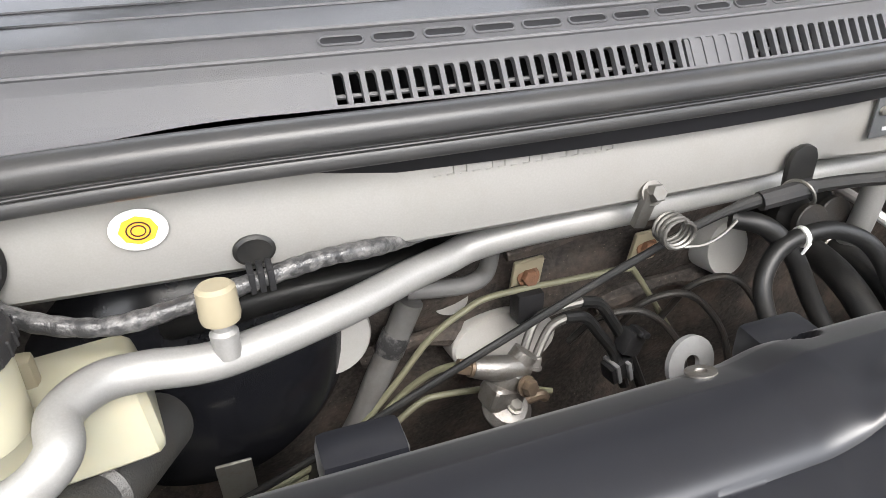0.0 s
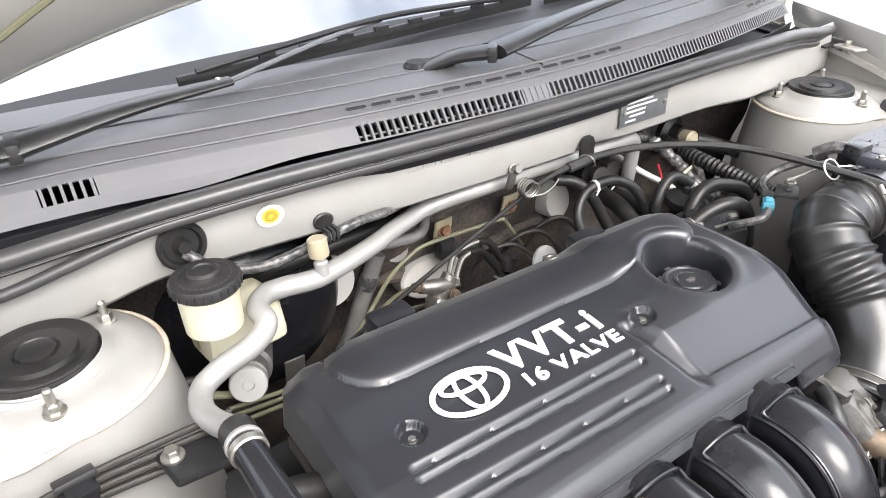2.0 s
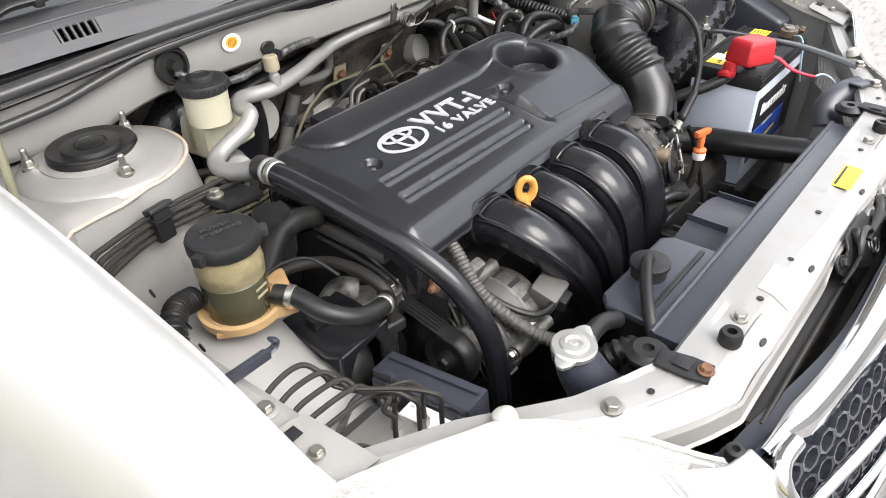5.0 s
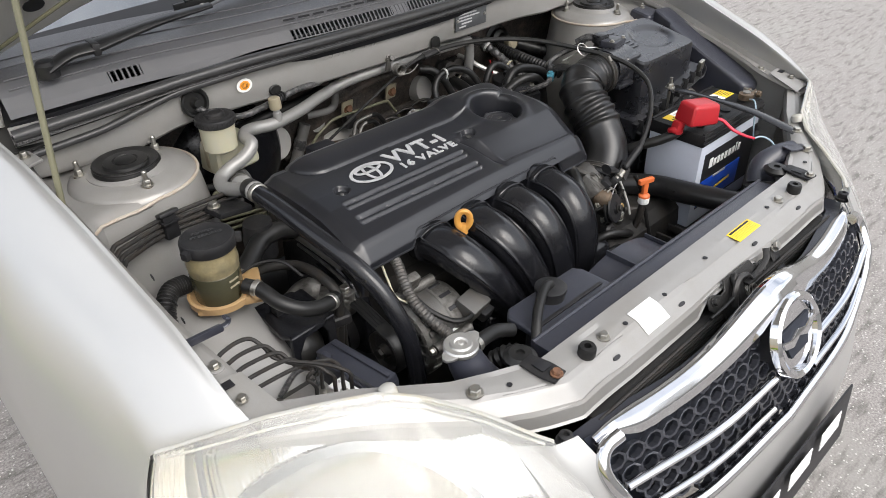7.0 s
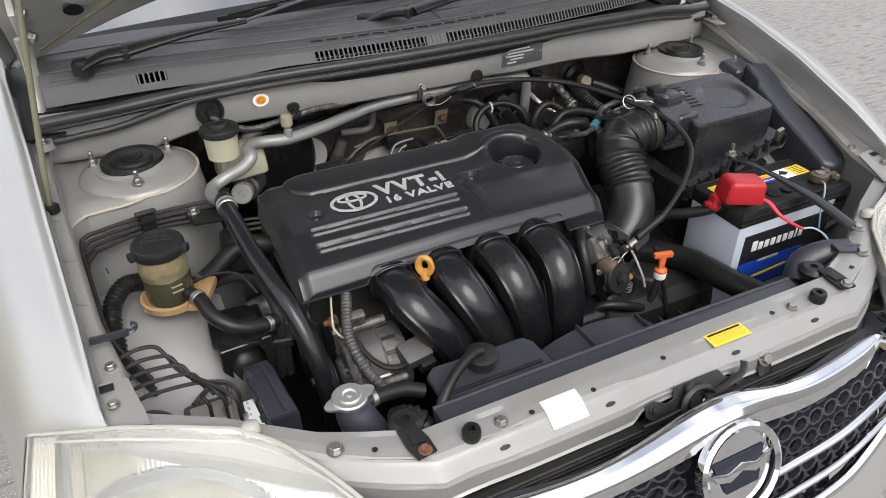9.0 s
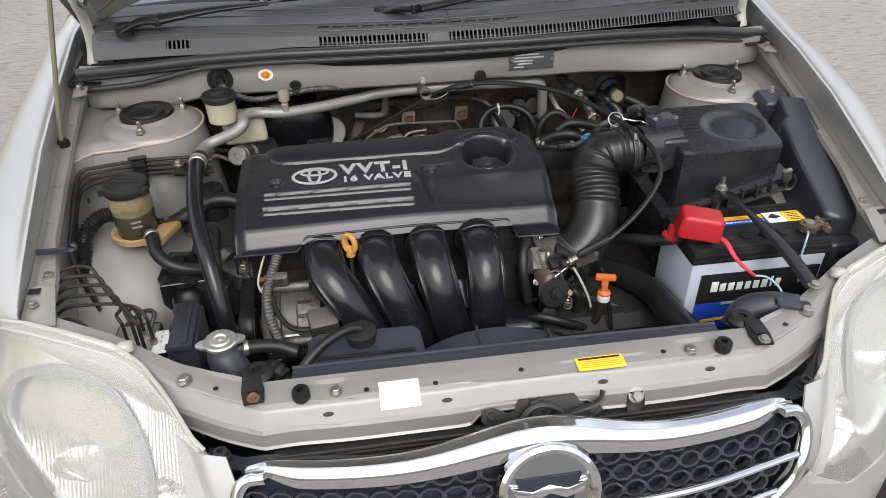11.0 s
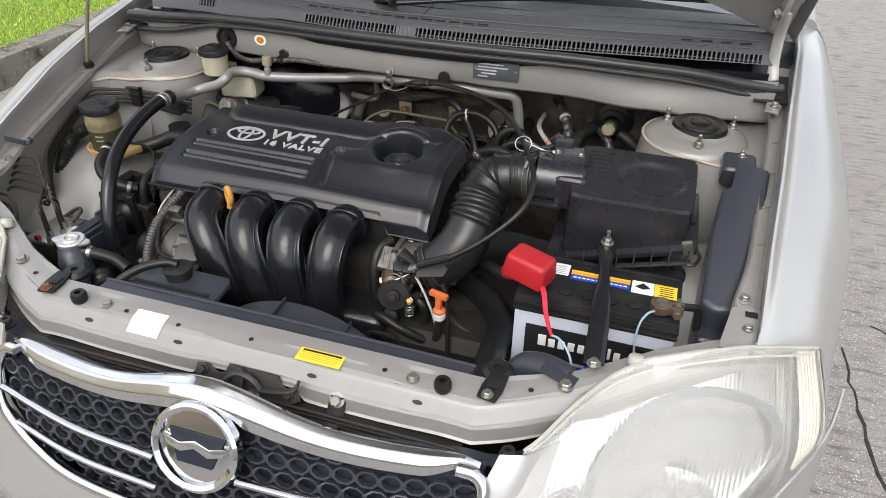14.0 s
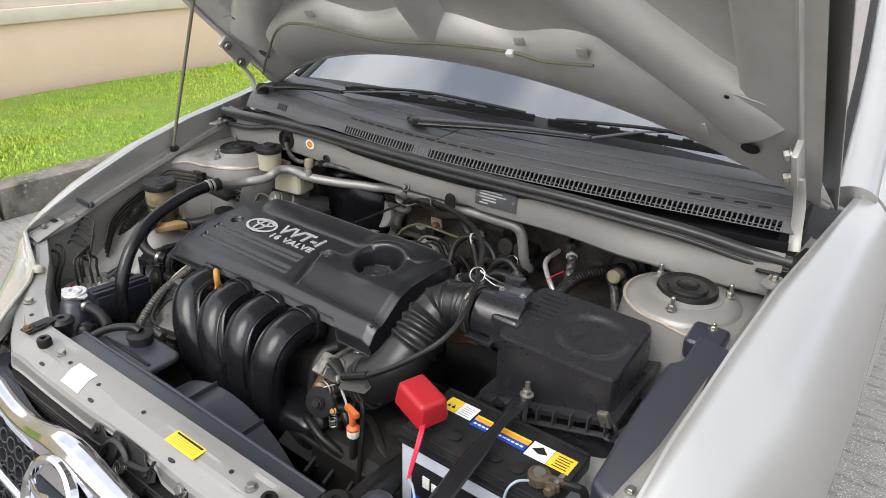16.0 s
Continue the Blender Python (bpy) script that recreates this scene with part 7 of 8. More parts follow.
part("cage_front", prism([(-0.040, -0.075), (-0.026, -0.075), (-0.024, -0.012), (-0.012, 0.008), (0.018, 0.010), (0.026, -0.006), (0.026, -0.080), (0.040, -0.080), (0.040, 0.020), (-0.036, 0.020)], -0.003, 0.003, 0.0015, 1, m=pose(-0.492, 0.318, 0.700, 90, 0, 4)), "runner", mount)
part("cage_side", box((0.005, 0.085, 0.12), (-0.454, 0.365, 0.657), 0.002, (0, 0, 2)), "runner", mount)
part("cage_back", box((0.080, 0.005, 0.11), (-0.492, 0.405, 0.660), 0.002), "black", mount)
part("cage_plug", box((0.022, 0.018, 0.010), (-0.505, 0.375, 0.726), 0.003), "black", mount)
part("insulator", lathe([(0.020, 0), (0.034, 0.010), (0.038, 0.030), (0.036, 0.055), (0.022, 0.075), (0.010, 0.080), (0, 0.080)], (-0.497, 0.355, 0.615), (0, 0, 1), 28), "rubber", mount)
for k in range(2):
    part("pipe", tube([(-0.444 + 0.014 * k, 0.333 + 0.004 * k, 0.70), (-0.446 + 0.014 * k, 0.337, 0.62)], 0.0070, 12, 1), "dark_steel", mount)
part("saddle", box((0.036, 0.024, 0.018), (-0.437, 0.333, 0.693), 0.006, (0, 0, -12), segs=3), "black", mount)

# ---- belt drive and alternator ----
alt = thing("alternator", "cast aluminium alternator with slotted housing", "alternator")
AX = (-0.322, 0.276, 0.642)


def at_alt(dx, r, a):
    return (AX[0] + dx, AX[1] + r * math.cos(a), AX[2] + r * math.sin(a))


part("front_ring", lathe([(0.052, -0.042), (0.058, -0.040), (0.0625, -0.034), (0.0630, -0.012), (0.052, -0.012)], AX, (1, 0, 0), 44, caps=False), "cast_bright", alt)
part("fan", lathe([(0.020, -0.030), (0.053, -0.028), (0.053, -0.014), (0, -0.014)], AX, (1, 0, 0), 36), "under", alt)
part("hub", lathe([(0, -0.050), (0.018, -0.050), (0.023, -0.046), (0.027, -0.036), (0.024, -0.020), (0, -0.020)], AX, (1, 0, 0), 30), "cast_bright", alt)
for i in range(18):
    a = 2 * math.pi * i / 18
    part("vent_rib", box((0.010, 0.034, 0.0042), at_alt(-0.037, 0.040, a), 0.0012, (math.degrees(a), 0, 0), segs=1), "cast_bright", alt)
    part("rim_fin", box((0.016, 0.004, 0.009), at_alt(-0.026, 0.0640, a + 0.1), 0.0010, (math.degrees(a + 0.1), 0, 0), segs=1), "cast_bright", alt)
part("stator", lathe([(0.0585, -0.012), (0.0605, -0.010), (0.0605, 0.014), (0.0585, 0.016)], AX, (1, 0, 0), 44), "cast", alt)
part("rear_housing", lathe([(0.0610, 0.014), (0.0630, 0.017), (0.0625, 0.038), (0.0560, 0.052), (0.030, 0.058), (0, 0.058)], AX, (1, 0, 0), 44), "cast_bright", alt)
for i in range(11):
    a = radians(20 + 22 * i)
    part("rear_slot", box((0.022, 0.003, 0.0065), at_alt(0.028, 0.0622, a), 0.0008, (math.degrees(a), 0, 0), segs=1), "ink", alt)
for a in (75, 165, 290):
    a = radians(a)
    part("lug", tube([at_alt(-0.036, 0.068, a), at_alt(0.036, 0.068, a)], 0.0085, 14, 1), "cast_bright", alt)
    part("through_bolt", nut(at_alt(-0.038, 0.068, a), 0.0052, 0.007, 1.3, axis=(-1, 0, 0)), "steel", alt)
part("pulley", lathe([(0, -0.016), (0.010, -0.016), (0.012, -0.006), (0.027, -0.006), (0.033, -0.013)] + [(0.033 if k % 2 else 0.0305, -0.012 + 0.0021 * k) for k in range(12)] + [(0.033, 0.013), (0.020, 0.014), (0, 0.014)], (AX[0] - 0.070, AX[1], AX[2]), (1, 0, 0), 36), "dark_steel", alt)
part("pulley_nut", nut((AX[0] - 0.078, AX[1], AX[2]), 0.008, 0.012, 1.3, axis=(-1, 0, 0)), "dark_steel", alt)
part("terminal_block", box((0.046, 0.038, 0.026), (-0.266, 0.226, 0.684), 0.005, (20, 0, 10)), "cast", alt)
part("terminal_plug", box((0.026, 0.020, 0.018), (-0.252, 0.214, 0.668), 0.003, (15, 0, 10)), "black", alt)
part("label", box((0.026, 0.001, 0.018), (-0.316, 0.2165, 0.664), 0.0003, (-68, 0, 0)), "white", alt)
part("bracket_arm", box((0.030, 0.016, 0.050), at_alt(-0.01, 0.075, radians(75)), 0.005, (20, 0, 0)), "cast_bright", alt)
part("adjuster_bolt", nut((-0.352, 0.330, 0.700), 0.0075, 0.010, 1.5, 0.008, axis=(-1, -0.2, 0.2)), "rust", alt)
belt = thing("drive_belt", "dark ribbed drive belt with tensioner pulley", "belt")
BX = AX[0] - 0.070
part("belt", tube([(BX, 0.46, 0.700), (BX, 0.36, 0.690), (BX, 0.283, 0.6765), (BX, 0.262, 0.673), (BX, 0.246, 0.657), (BX, 0.243, 0.635), (BX, 0.252, 0.615), (BX, 0.272, 0.607), (BX, 0.36, 0.58), (BX, 0.46, 0.55)], 0.0115, 12, 6, squash=0.2), "rubber", belt)
for k in range(4):
    part("belt_rib", tube([(BX - 0.008 + 0.0053 * k, 0.46, 0.703), (BX - 0.008 + 0.0053 * k, 0.36, 0.693), (BX - 0.008 + 0.0053 * k, 0.290, 0.6805)], 0.0012, 6, 3), "black", belt)
part("tensioner", lathe([(0.012, -0.016), (0.040, -0.014), (0.040, 0.014), (0.030, 0.016), (0.014, 0.010), (0, 0.010)], (-0.394, 0.395, 0.610), (-1, 0, 0), 32), "black", belt)
hose_thing("alternator_loom", "grey corrugated wiring conduit over the alternator", [(-0.330, 0.335, 0.758), (-0.336, 0.312, 0.748), (-0.346, 0.285, 0.732), (-0.352, 0.258, 0.716), (-0.347, 0.225, 0.697), (-0.335, 0.195, 0.680), (-0.318, 0.172, 0.668)], lambda t: 0.0080 + 0.0008 * math.sin(t * 230), "cast", (), "conduit", 40)
hose_thing("alternator_cable", "black cable bowed across the alternator", [(-0.348, 0.275, 0.724), (-0.338, 0.240, 0.704), (-0.318, 0.212, 0.690), (-0.292, 0.205, 0.686), (-0.272, 0.215, 0.686)], 0.0042, "rubber", (), "cable")
hose_thing("yellow_lead", "thin yellow lead below the cover", [(-0.352, 0.335, 0.756), (-0.362, 0.305, 0.738), (-0.366, 0.285, 0.722), (-0.355, 0.268, 0.712)], 0.0018, "cream", (), "cable")

# ---- dipsticks ----
dip = thing("oil_dipstick", "yellow plastic ring handle of the oil dipstick", "dipstick")
part("ring", tube([(-0.212 + 0.0105 * math.cos(a) * 0.75, 0.298 - 0.0105 * math.cos(a) * 0.6, 0.780 + 0.0150 * math.sin(a)) for a in [k * math.pi / 10 for k in range(21)]], 0.0048, 10, 1, squash=1.2), "yellow", dip)
part("stem", lathe([(0.008, 0), (0.006, 0.012), (0.0045, 0.016)], (-0.212, 0.299, 0.756), (0, 0, 1), 14), "yellow", dip)
part("rod", tube([(-0.212, 0.30, 0.76), (-0.212, 0.305, 0.65)], 0.003, 8, 1), "steel", dip)
dip2 = thing("gearbox_dipstick", "orange gearbox dipstick with white collar", "dipstick")
part("handle", box((0.034, 0.010, 0.010), (0.207, 0.233, 0.708), 0.003, (0, 0, -15)), "orange", dip2)
part("neck", box((0.010, 0.008, 0.030), (0.207, 0.233, 0.692), 0.003, (0, 0, -15), (1.3, 1)), "orange", dip2)
part("collar", lathe([(0.0100, 0), (0.0108, 0.002), (0.0108, 0.012), (0.0100, 0.013), (0, 0.013)], (0.208, 0.233, 0.660), (0, 0, 1), 24), "white", dip2)
part("collar_top", lathe([(0.0108, 0), (0.0108, 0.004), (0.006, 0.008), (0, 0.008)], (0.208, 0.233, 0.673), (0, 0, 1), 24), "orange", dip2)
part("tube", tube([(0.208, 0.233, 0.666), (0.203, 0.236, 0.62), (0.19, 0.25, 0.57), (0.17, 0.28, 0.52)], 0.007, 12, 6), "dark_steel", dip2)

# ---- radiator top ----
rad = thing("radiator", "radiator with dark plastic top cover and fan shroud", "radiator")
part("core", box((0.66, 0.03, 0.30), (0.0, 0.055, 0.55), 0.006), "under", rad)
part("top_cover", prism([(-0.305, 0.034), (0.315, 0.034), (0.315, 0.072), (-0.305, 0.078)], 0.700, 0.730, 0.004), "shroud", rad)
part("cover_edge", tube([(-0.305, 0.074, 0.728), (0.0, 0.073, 0.730), (0.315, 0.070, 0.728)], 0.004, 8, 2), "shroud", rad)
part("tank_cover", prism([(-0.285, 0.070), (-0.115, 0.070), (-0.118, 0.135), (-0.128, 0.148), (-0.270, 0.150), (-0.285, 0.138)], 0.711, 0.723, 0.005, 3), "shroud", rad)
part("tank_body", prism([(-0.272, 0.072), (-0.150, 0.072), (-0.152, 0.120), (-0.262, 0.124)], 0.640, 0.711, 0.008, 2), "black", rad)
part("tank_groove", box((0.14, 0.006, 0.003), (-0.20, 0.092, 0.7245), 0.001), "black", rad)


def shroud_fn(u, v):
    # broad curved top sheet with a turned-down inner lip
    a = math.radians(lerp(28, 152, u))
    r = 0.200 - 0.022 * step(0.8, 1.0, v)
    return (r * math.cos(a) - 0.005, lerp(0.078, 0.150, min(1, v / 0.8)) + 0.005 * step(0.8, 1.0, v), 0.494 + r * math.sin(a))


part("fan_shroud", sheet(40, 14, shroud_fn, 0.003), "shroud", rad)
part("shroud_lip", tube([(0.2005 * math.cos(math.radians(a)) - 0.005, 0.150, 0.494 + 0.2005 * math.sin(math.radians(a))) for a in range(28, 153, 4)], 0.0022, 8, 2), "shroud", rad)
for x in (-0.029, 0.086):
    part("shroud_tab", box((0.0026, 0.056, 0.016), (x, 0.124, 0.490 + math.sqrt(0.2 ** 2 - (x + 0.005) ** 2) + 0.008), 0.0008), "shroud", rad)
part("overflow_cap", lathe([(0.021, 0), (0.021, 0.020), (0.0235, 0.021), (0.0235, 0.026), (0.020, 0.028), (0, 0.028)], (-0.207, 0.125, 0.715), (0, 0, 1), 30), "black", rad)
hose_thing("overflow_hose", "thin black overflow hose into the reservoir cap", [(-0.207, 0.127, 0.744), (-0.225, 0.122, 0.748), (-0.258, 0.105, 0.742), (-0.285, 0.085, 0.728), (-0.30, 0.07, 0.712), (-0.302, 0.065, 0.69)], 0.0072, "rubber")
filler = thing("radiator_filler", "radiator filler neck with bare metal pressure cap", "radiator cap")
part("neck", tube([(-0.401, 0.109, 0.752), (-0.398, 0.105, 0.735), (-0.385, 0.092, 0.70), (-0.36, 0.075, 0.66)], lambda t: 0.020 + 0.012 * t, 24, 6), "shroud", filler)
fc = part("cap", lathe([(0.0205, 0), (0.0230, 0.001), (0.0230, 0.006), (0.0215, 0.008), (0.0150, 0.008), (0.0135, 0.0105), (0.009, 0.011), (0.0075, 0.0085), (0.004, 0.0085), (0.003, 0.0105), (0, 0.0105)], (-0.401, 0.112, 0.755), (0, 0, 1), 36), "alu", filler, "round metal pressure cap")
for s in (-1, 1):
    part("ear", prism([(0.015, -0.013), (0.028, -0.008), (0.034, -0.003), (0.034, 0.003), (0.028, 0.008), (0.015, 0.013)], 0, 0.0045, 0.0012, m=Matrix.Translation((-0.401, 0.112, 0.756)) @ pose(0, 0, 0, 0, 0, 8 + (180 if s < 0 else 0))), "alu", fc)
part("neck_flange", lathe([(0.0185, -0.010), (0.0215, -0.009), (0.0215, -0.001), (0.019, 0)], (-0.401, 0.112, 0.755), segs=30), "shroud", filler)
hose_thing("filler_hose", "short black hose from the filler neck", [(-0.385, 0.112, 0.742), (-0.355, 0.118, 0.738), (-0.325, 0.120, 0.732), (-0.30, 0.115, 0.722)], 0.010, "rubber", (0.2,))
spr = thing("shroud_spring", "black corrugated elbow by the radiator", "hose")
part("elbow", tube([(-0.345, 0.105, 0.70), (-0.335, 0.09, 0.715), (-0.322, 0.08, 0.712), (-0.315, 0.07, 0.69)], lambda t: 0.014 + 0.0016 * math.sin(t * 50), 14, 12), "rubber", spr)
hose_thing("upper_radiator_hose", "thick black radiator hose to the engine", [(0.338, 0.008, 0.684), (0.331, 0.035, 0.674), (0.324, 0.078, 0.668), (0.319, 0.110, 0.665), (0.314, 0.155, 0.659), (0.311, 0.205, 0.652), (0.308, 0.260, 0.645), (0.285, 0.310, 0.640), (0.24, 0.36, 0.634), (0.18, 0.40, 0.63)], 0.0225, "hose_black", (0.22,))
for s in (-1, 1):
    rm = thing("radiator_mount", "black steel radiator bracket with rubber bush", "bracket", "radiator mounts")
    part("plate", prism([(-0.013, -0.012), (0.013, -0.012), (0.015, 0.010), (0.012, 0.040), (-0.012, 0.040), (-0.015, 0.010)], 0, 0.004, 0.0015, m=pose(0.350 * s, 0.006, 0.7485, 0, 0, -8 * s)), "black", rm)
    part("bush", lathe([(0.021, 0), (0.022, 0.006), (0.015, 0.012), (0.006, 0.012), (0.006, 0.008), (0, 0.008)], (0.349 * s, 0.058, 0.738), (0, 0, 1), 28), "rubber", rm)
    part("bolt", nut((0.349 * s, 0.000, 0.7535), 0.0055, 0.006, 1.5), "rust" if s < 0 else "steel", rm)
    part("cut_out", box((0.016, 0.018, 0.001), (0.351 * s, 0.022, 0.7540), 0.0003), "ink", rm)
snork = thing("lamp_air_horn", "black plastic funnel beside the battery", "duct")
part("funnel", tube([(0.365, 0.085, 0.70), (0.38, 0.095, 0.725), (0.41, 0.085, 0.742), (0.445, 0.070, 0.748)], lambda t: 0.026 - 0.010 * t, 18, 6, squash=0.75), "shroud", snork)
part("flap", box((0.05, 0.022, 0.004), (0.43, 0.062, 0.757), 0.002, (0, 6, -18)), "shroud", snork)
lab = thing("white_label", "blank white paper label on the radiator support", "label")


def on_beam(u, v):
    x, y, z = core((lerp(-0.189, -0.136, u) + 0.665) / 1.33, lerp(0.30, 0.665, v))
    return (x, y - 0.0012, z + 0.0026)


part("paper", sheet(6, 16, on_beam, 0.0004), "white", lab)
lab2 = thing("caution_label", "yellow caution label with small black print", "label")
part("paper", box((0.067, 0.024, 0.0006), (0.1125, -0.001, 0.7478), 0.0002, (3, 0, 0)), "ylabel", lab2)
part("heading_bar", box((0.058, 0.0032, 0.0004), (0.1125, 0.0072, 0.7487), 0.0001), "ink", lab2)
for i in range(4):
    part("print_bar", box((0.060 - 0.006 * (i % 2), 0.0012, 0.0004), (0.1125, 0.0025 - 0.0034 * i, 0.7484 - 0.0002 * i), 0.0001), "olabel", lab2)

# ---- left front corner ----
fuse = thing("relay_box", "narrow dark ribbed relay box in the front corner", "relay box")
part("box", box((0.044, 0.125, 0.06), (-0.480, 0.233, 0.662), 0.004, (-6, 0, 4)), "shroud", fuse)
part("lid", box((0.036, 0.128, 0.012), (-0.481, 0.234, 0.696), 0.003, (-6, 0, 4)), "shroud", fuse)
part("lid_ridge", box((0.006, 0.118, 0.006), (-0.474, 0.234, 0.703), 0.0015, (-6, 0, 4)), "shroud", fuse)
for i in range(3):
    part("latch", box((0.008, 0.014, 0.010), (-0.500, 0.190 + i * 0.042, 0.690 + 0.004 * i), 0.0015, (-6, 0, 4)), "shroud", fuse)
for i in range(5):
    part("label_bar", box((0.003, 0.005 + 0.002 * (i % 2), 0.0004), (-0.513, 0.186 + i * 0.0105, 0.6895 + 0.0009 * i), 0.0001, (-5, 0, 4)), "ink_grey", fuse)
part("label", box((0.022, 0.060, 0.0008), (-0.5135, 0.207, 0.6905), 0.0003, (-5, 0, 4)), "white", fuse)
absu = thing("brake_valve_block", "aluminium brake valve block with bent steel lines", "valve block")
part("block", box((0.07, 0.10, 0.05), (-0.560, 0.225, 0.655), 0.008), "cast", absu)
part("base", box((0.10, 0.12, 0.10), (-0.55, 0.225, 0.57), 0.012), "dark_steel", absu)
part("block_top", box((0.062, 0.085, 0.008), (-0.555, 0.215, 0.684), 0.002), "alu", absu, "machined aluminium top face")
ENDS = ((-0.527, 0.176), (-0.541, 0.192), (-0.522, 0.204), (-0.560, 0.206), (-0.540, 0.226))
for i, (ex, ey) in enumerate(ENDS):
    y0, z0, k = 0.268 - 0.010 * i, 0.802 - 0.011 * i, 0.010 * i
    part("line", tube([(-0.655, y0, z0 - 0.012), (-0.640, y0, z0 - 0.002), (-0.618, y0 + 0.002, z0), (-0.602 + k, y0, z0 - 0.004), (-0.592 + k, y0 - 0.010, z0 - 0.018), (-0.583 + k * 0.8, y0 - 0.020, 0.766 - 0.004 * i), (lerp(-0.580 + k * 0.8, ex, 0.6), lerp(y0 - 0.02, ey, 0.6), 0.764 - 0.003 * i), (ex - 0.006, ey + 0.006, 0.761 - 0.005 * i), (ex, ey, 0.752 - 0.006 * i), (ex, ey, 0.735 - 0.006 * i), (ex, ey, 0.694)], 0.0027, 8, 5), "dark_steel", absu)
    part("union", nut((ex, ey, 0.686), 0.0052, 0.014, 1.15), "steel", absu)
for k in range(2):
    part("spare_line", tube([(-0.66, 0.20 - 0.012 * k, 0.752 - 0.010 * k), (-0.625, 0.20 - 0.012 * k, 0.757 - 0.010 * k), (-0.60, 0.19 - 0.010 * k, 0.740), (-0.585, 0.165 - 0.008 * k, 0.705), (-0.575, 0.150, 0.66)], 0.0027, 8, 6), "dark_steel", absu)
part("plug_lead", tube([(-0.535, 0.24, 0.692), (-0.53, 0.262, 0.705), (-0.55, 0.275, 0.70), (-0.58, 0.27, 0.68)], 0.004, 8, 6), "tape", absu)
part("red_plug", box((0.010, 0.008, 0.008), (-0.556, 0.176, 0.692), 0.002), "red", absu)
for i in range(4):
    hose_thing("brake_line", "dark steel brake line along the inner fender", [(-0.450, 0.548 - 0.003 * i, 0.832 - 0.0085 * i), (-0.50, 0.541 - 0.002 * i, 0.838 - 0.0085 * i), (-0.575, 0.532, 0.842 - 0.0085 * i), (-0.640, 0.512 - 0.002 * i, 0.845 - 0.0085 * i), (-0.660 + 0.001 * i, 0.503 - 0.004 * i, 0.845 - 0.0085 * i), (-0.667, 0.486 - 0.005 * i, 0.838 - 0.0085 * i), (-0.664, 0.42 - 0.004 * i, 0.812 - 0.009 * i), (-0.655, 0.34, 0.775 - 0.010 * i), (-0.62, 0.29, 0.73 - 0.01 * i)], 0.0033, "dark_steel", (), "pipe")
bcl = thing("line_clip", "black clip holding four brake lines", "clip")
part("block", box((0.022, 0.016, 0.038), (-0.573, 0.530, 0.829), 0.003, (0, 0, 8)), "black", bcl)
part("cap", box((0.030, 0.016, 0.006), (-0.573, 0.526, 0.851), 0.002, (-20, 0, 8)), "black", bcl)
part("tooth", box((0.026, 0.020, 0.004), (-0.573, 0.528, 0.838), 0.001, (0, 0, 8)), "black", bcl)
swb = thing("pipe_bracket", "black bracket bolted beside the strut tower", "bracket")
part("plate", box((0.06, 0.045, 0.010), (-0.485, 0.525, 0.822), 0.004, (0, 12, 10)), "black", swb)
part("bolt", nut((-0.505, 0.525, 0.832), 0.006, 0.008, 1.6), "steel", swb)
part("drum", lathe([(0.024, 0), (0.026, 0.03), (0.022, 0.06), (0, 0.06)], (-0.455, 0.50, 0.735), (0, 0, 1), 24), "black", swb)
hose_thing("corrugated_conduit", "thick corrugated black conduit on the inner fender", [(-0.600, 0.445, 0.785), (-0.628, 0.435, 0.79), (-0.650, 0.405, 0.775), (-0.655, 0.365, 0.735), (-0.652, 0.33, 0.69)], lambda t: 0.0125 + 0.0013 * math.sin(t * 190), "rubber", (), "conduit", 44)
sc = thing("loom_clip", "black plastic loom clip on the fender edge", "clip")
part("arm", box((0.046, 0.011, 0.006), (-0.650, 0.280, 0.826), 0.002, (0, 4, 3)), "shroud", sc)
part("rail", box((0.044, 0.003, 0.010), (-0.650, 0.275, 0.829), 0.001, (0, 4, 3)), "shroud", sc)
part("hook", tube([(-0.628, 0.281, 0.825), (-0.620, 0.281, 0.826), (-0.617, 0.281, 0.832), (-0.622, 0.281, 0.836)], 0.0045, 8, 6, squash=0.5), "shroud", sc)
for s in (-1, 1):
    hb = thing("lamp_bracket", "silver stamped bracket between fender and headlight", "bracket", "lamp brackets")
    part("plate", sheet(10, 14, lambda u, v: (s * (0.640 + 0.045 * u - 0.015 * v * (1 - u)), lerp(0.225, 0.155, v), 0.800 - 0.018 * v + 0.004 * math.sin(u * math.pi)), 0.002), "bay", hb)
    part("bolt", nut((s * 0.660, 0.188, 0.797), 0.0048, 0.006, 1.5), "steel", hb)
    part("slot", box((0.016, 0.012, 0.0014), (s * 0.664, 0.213, 0.8035), 0.0004), "ink", hb)
for x, y, z in ((-0.625, 0.395, 0.80), (-0.628, 0.375, 0.785), (-0.63, 0.44, 0.82)):
    hl = thing("apron_hole", "small dark hole punched in the inner fender", "hole", "apron holes")
    part("disc", lathe([(0.005, 0), (0.005, 0.001), (0, 0.001)], (x - 0.012, y, z), (1, 0, 0.1), 16), "ink", hl)

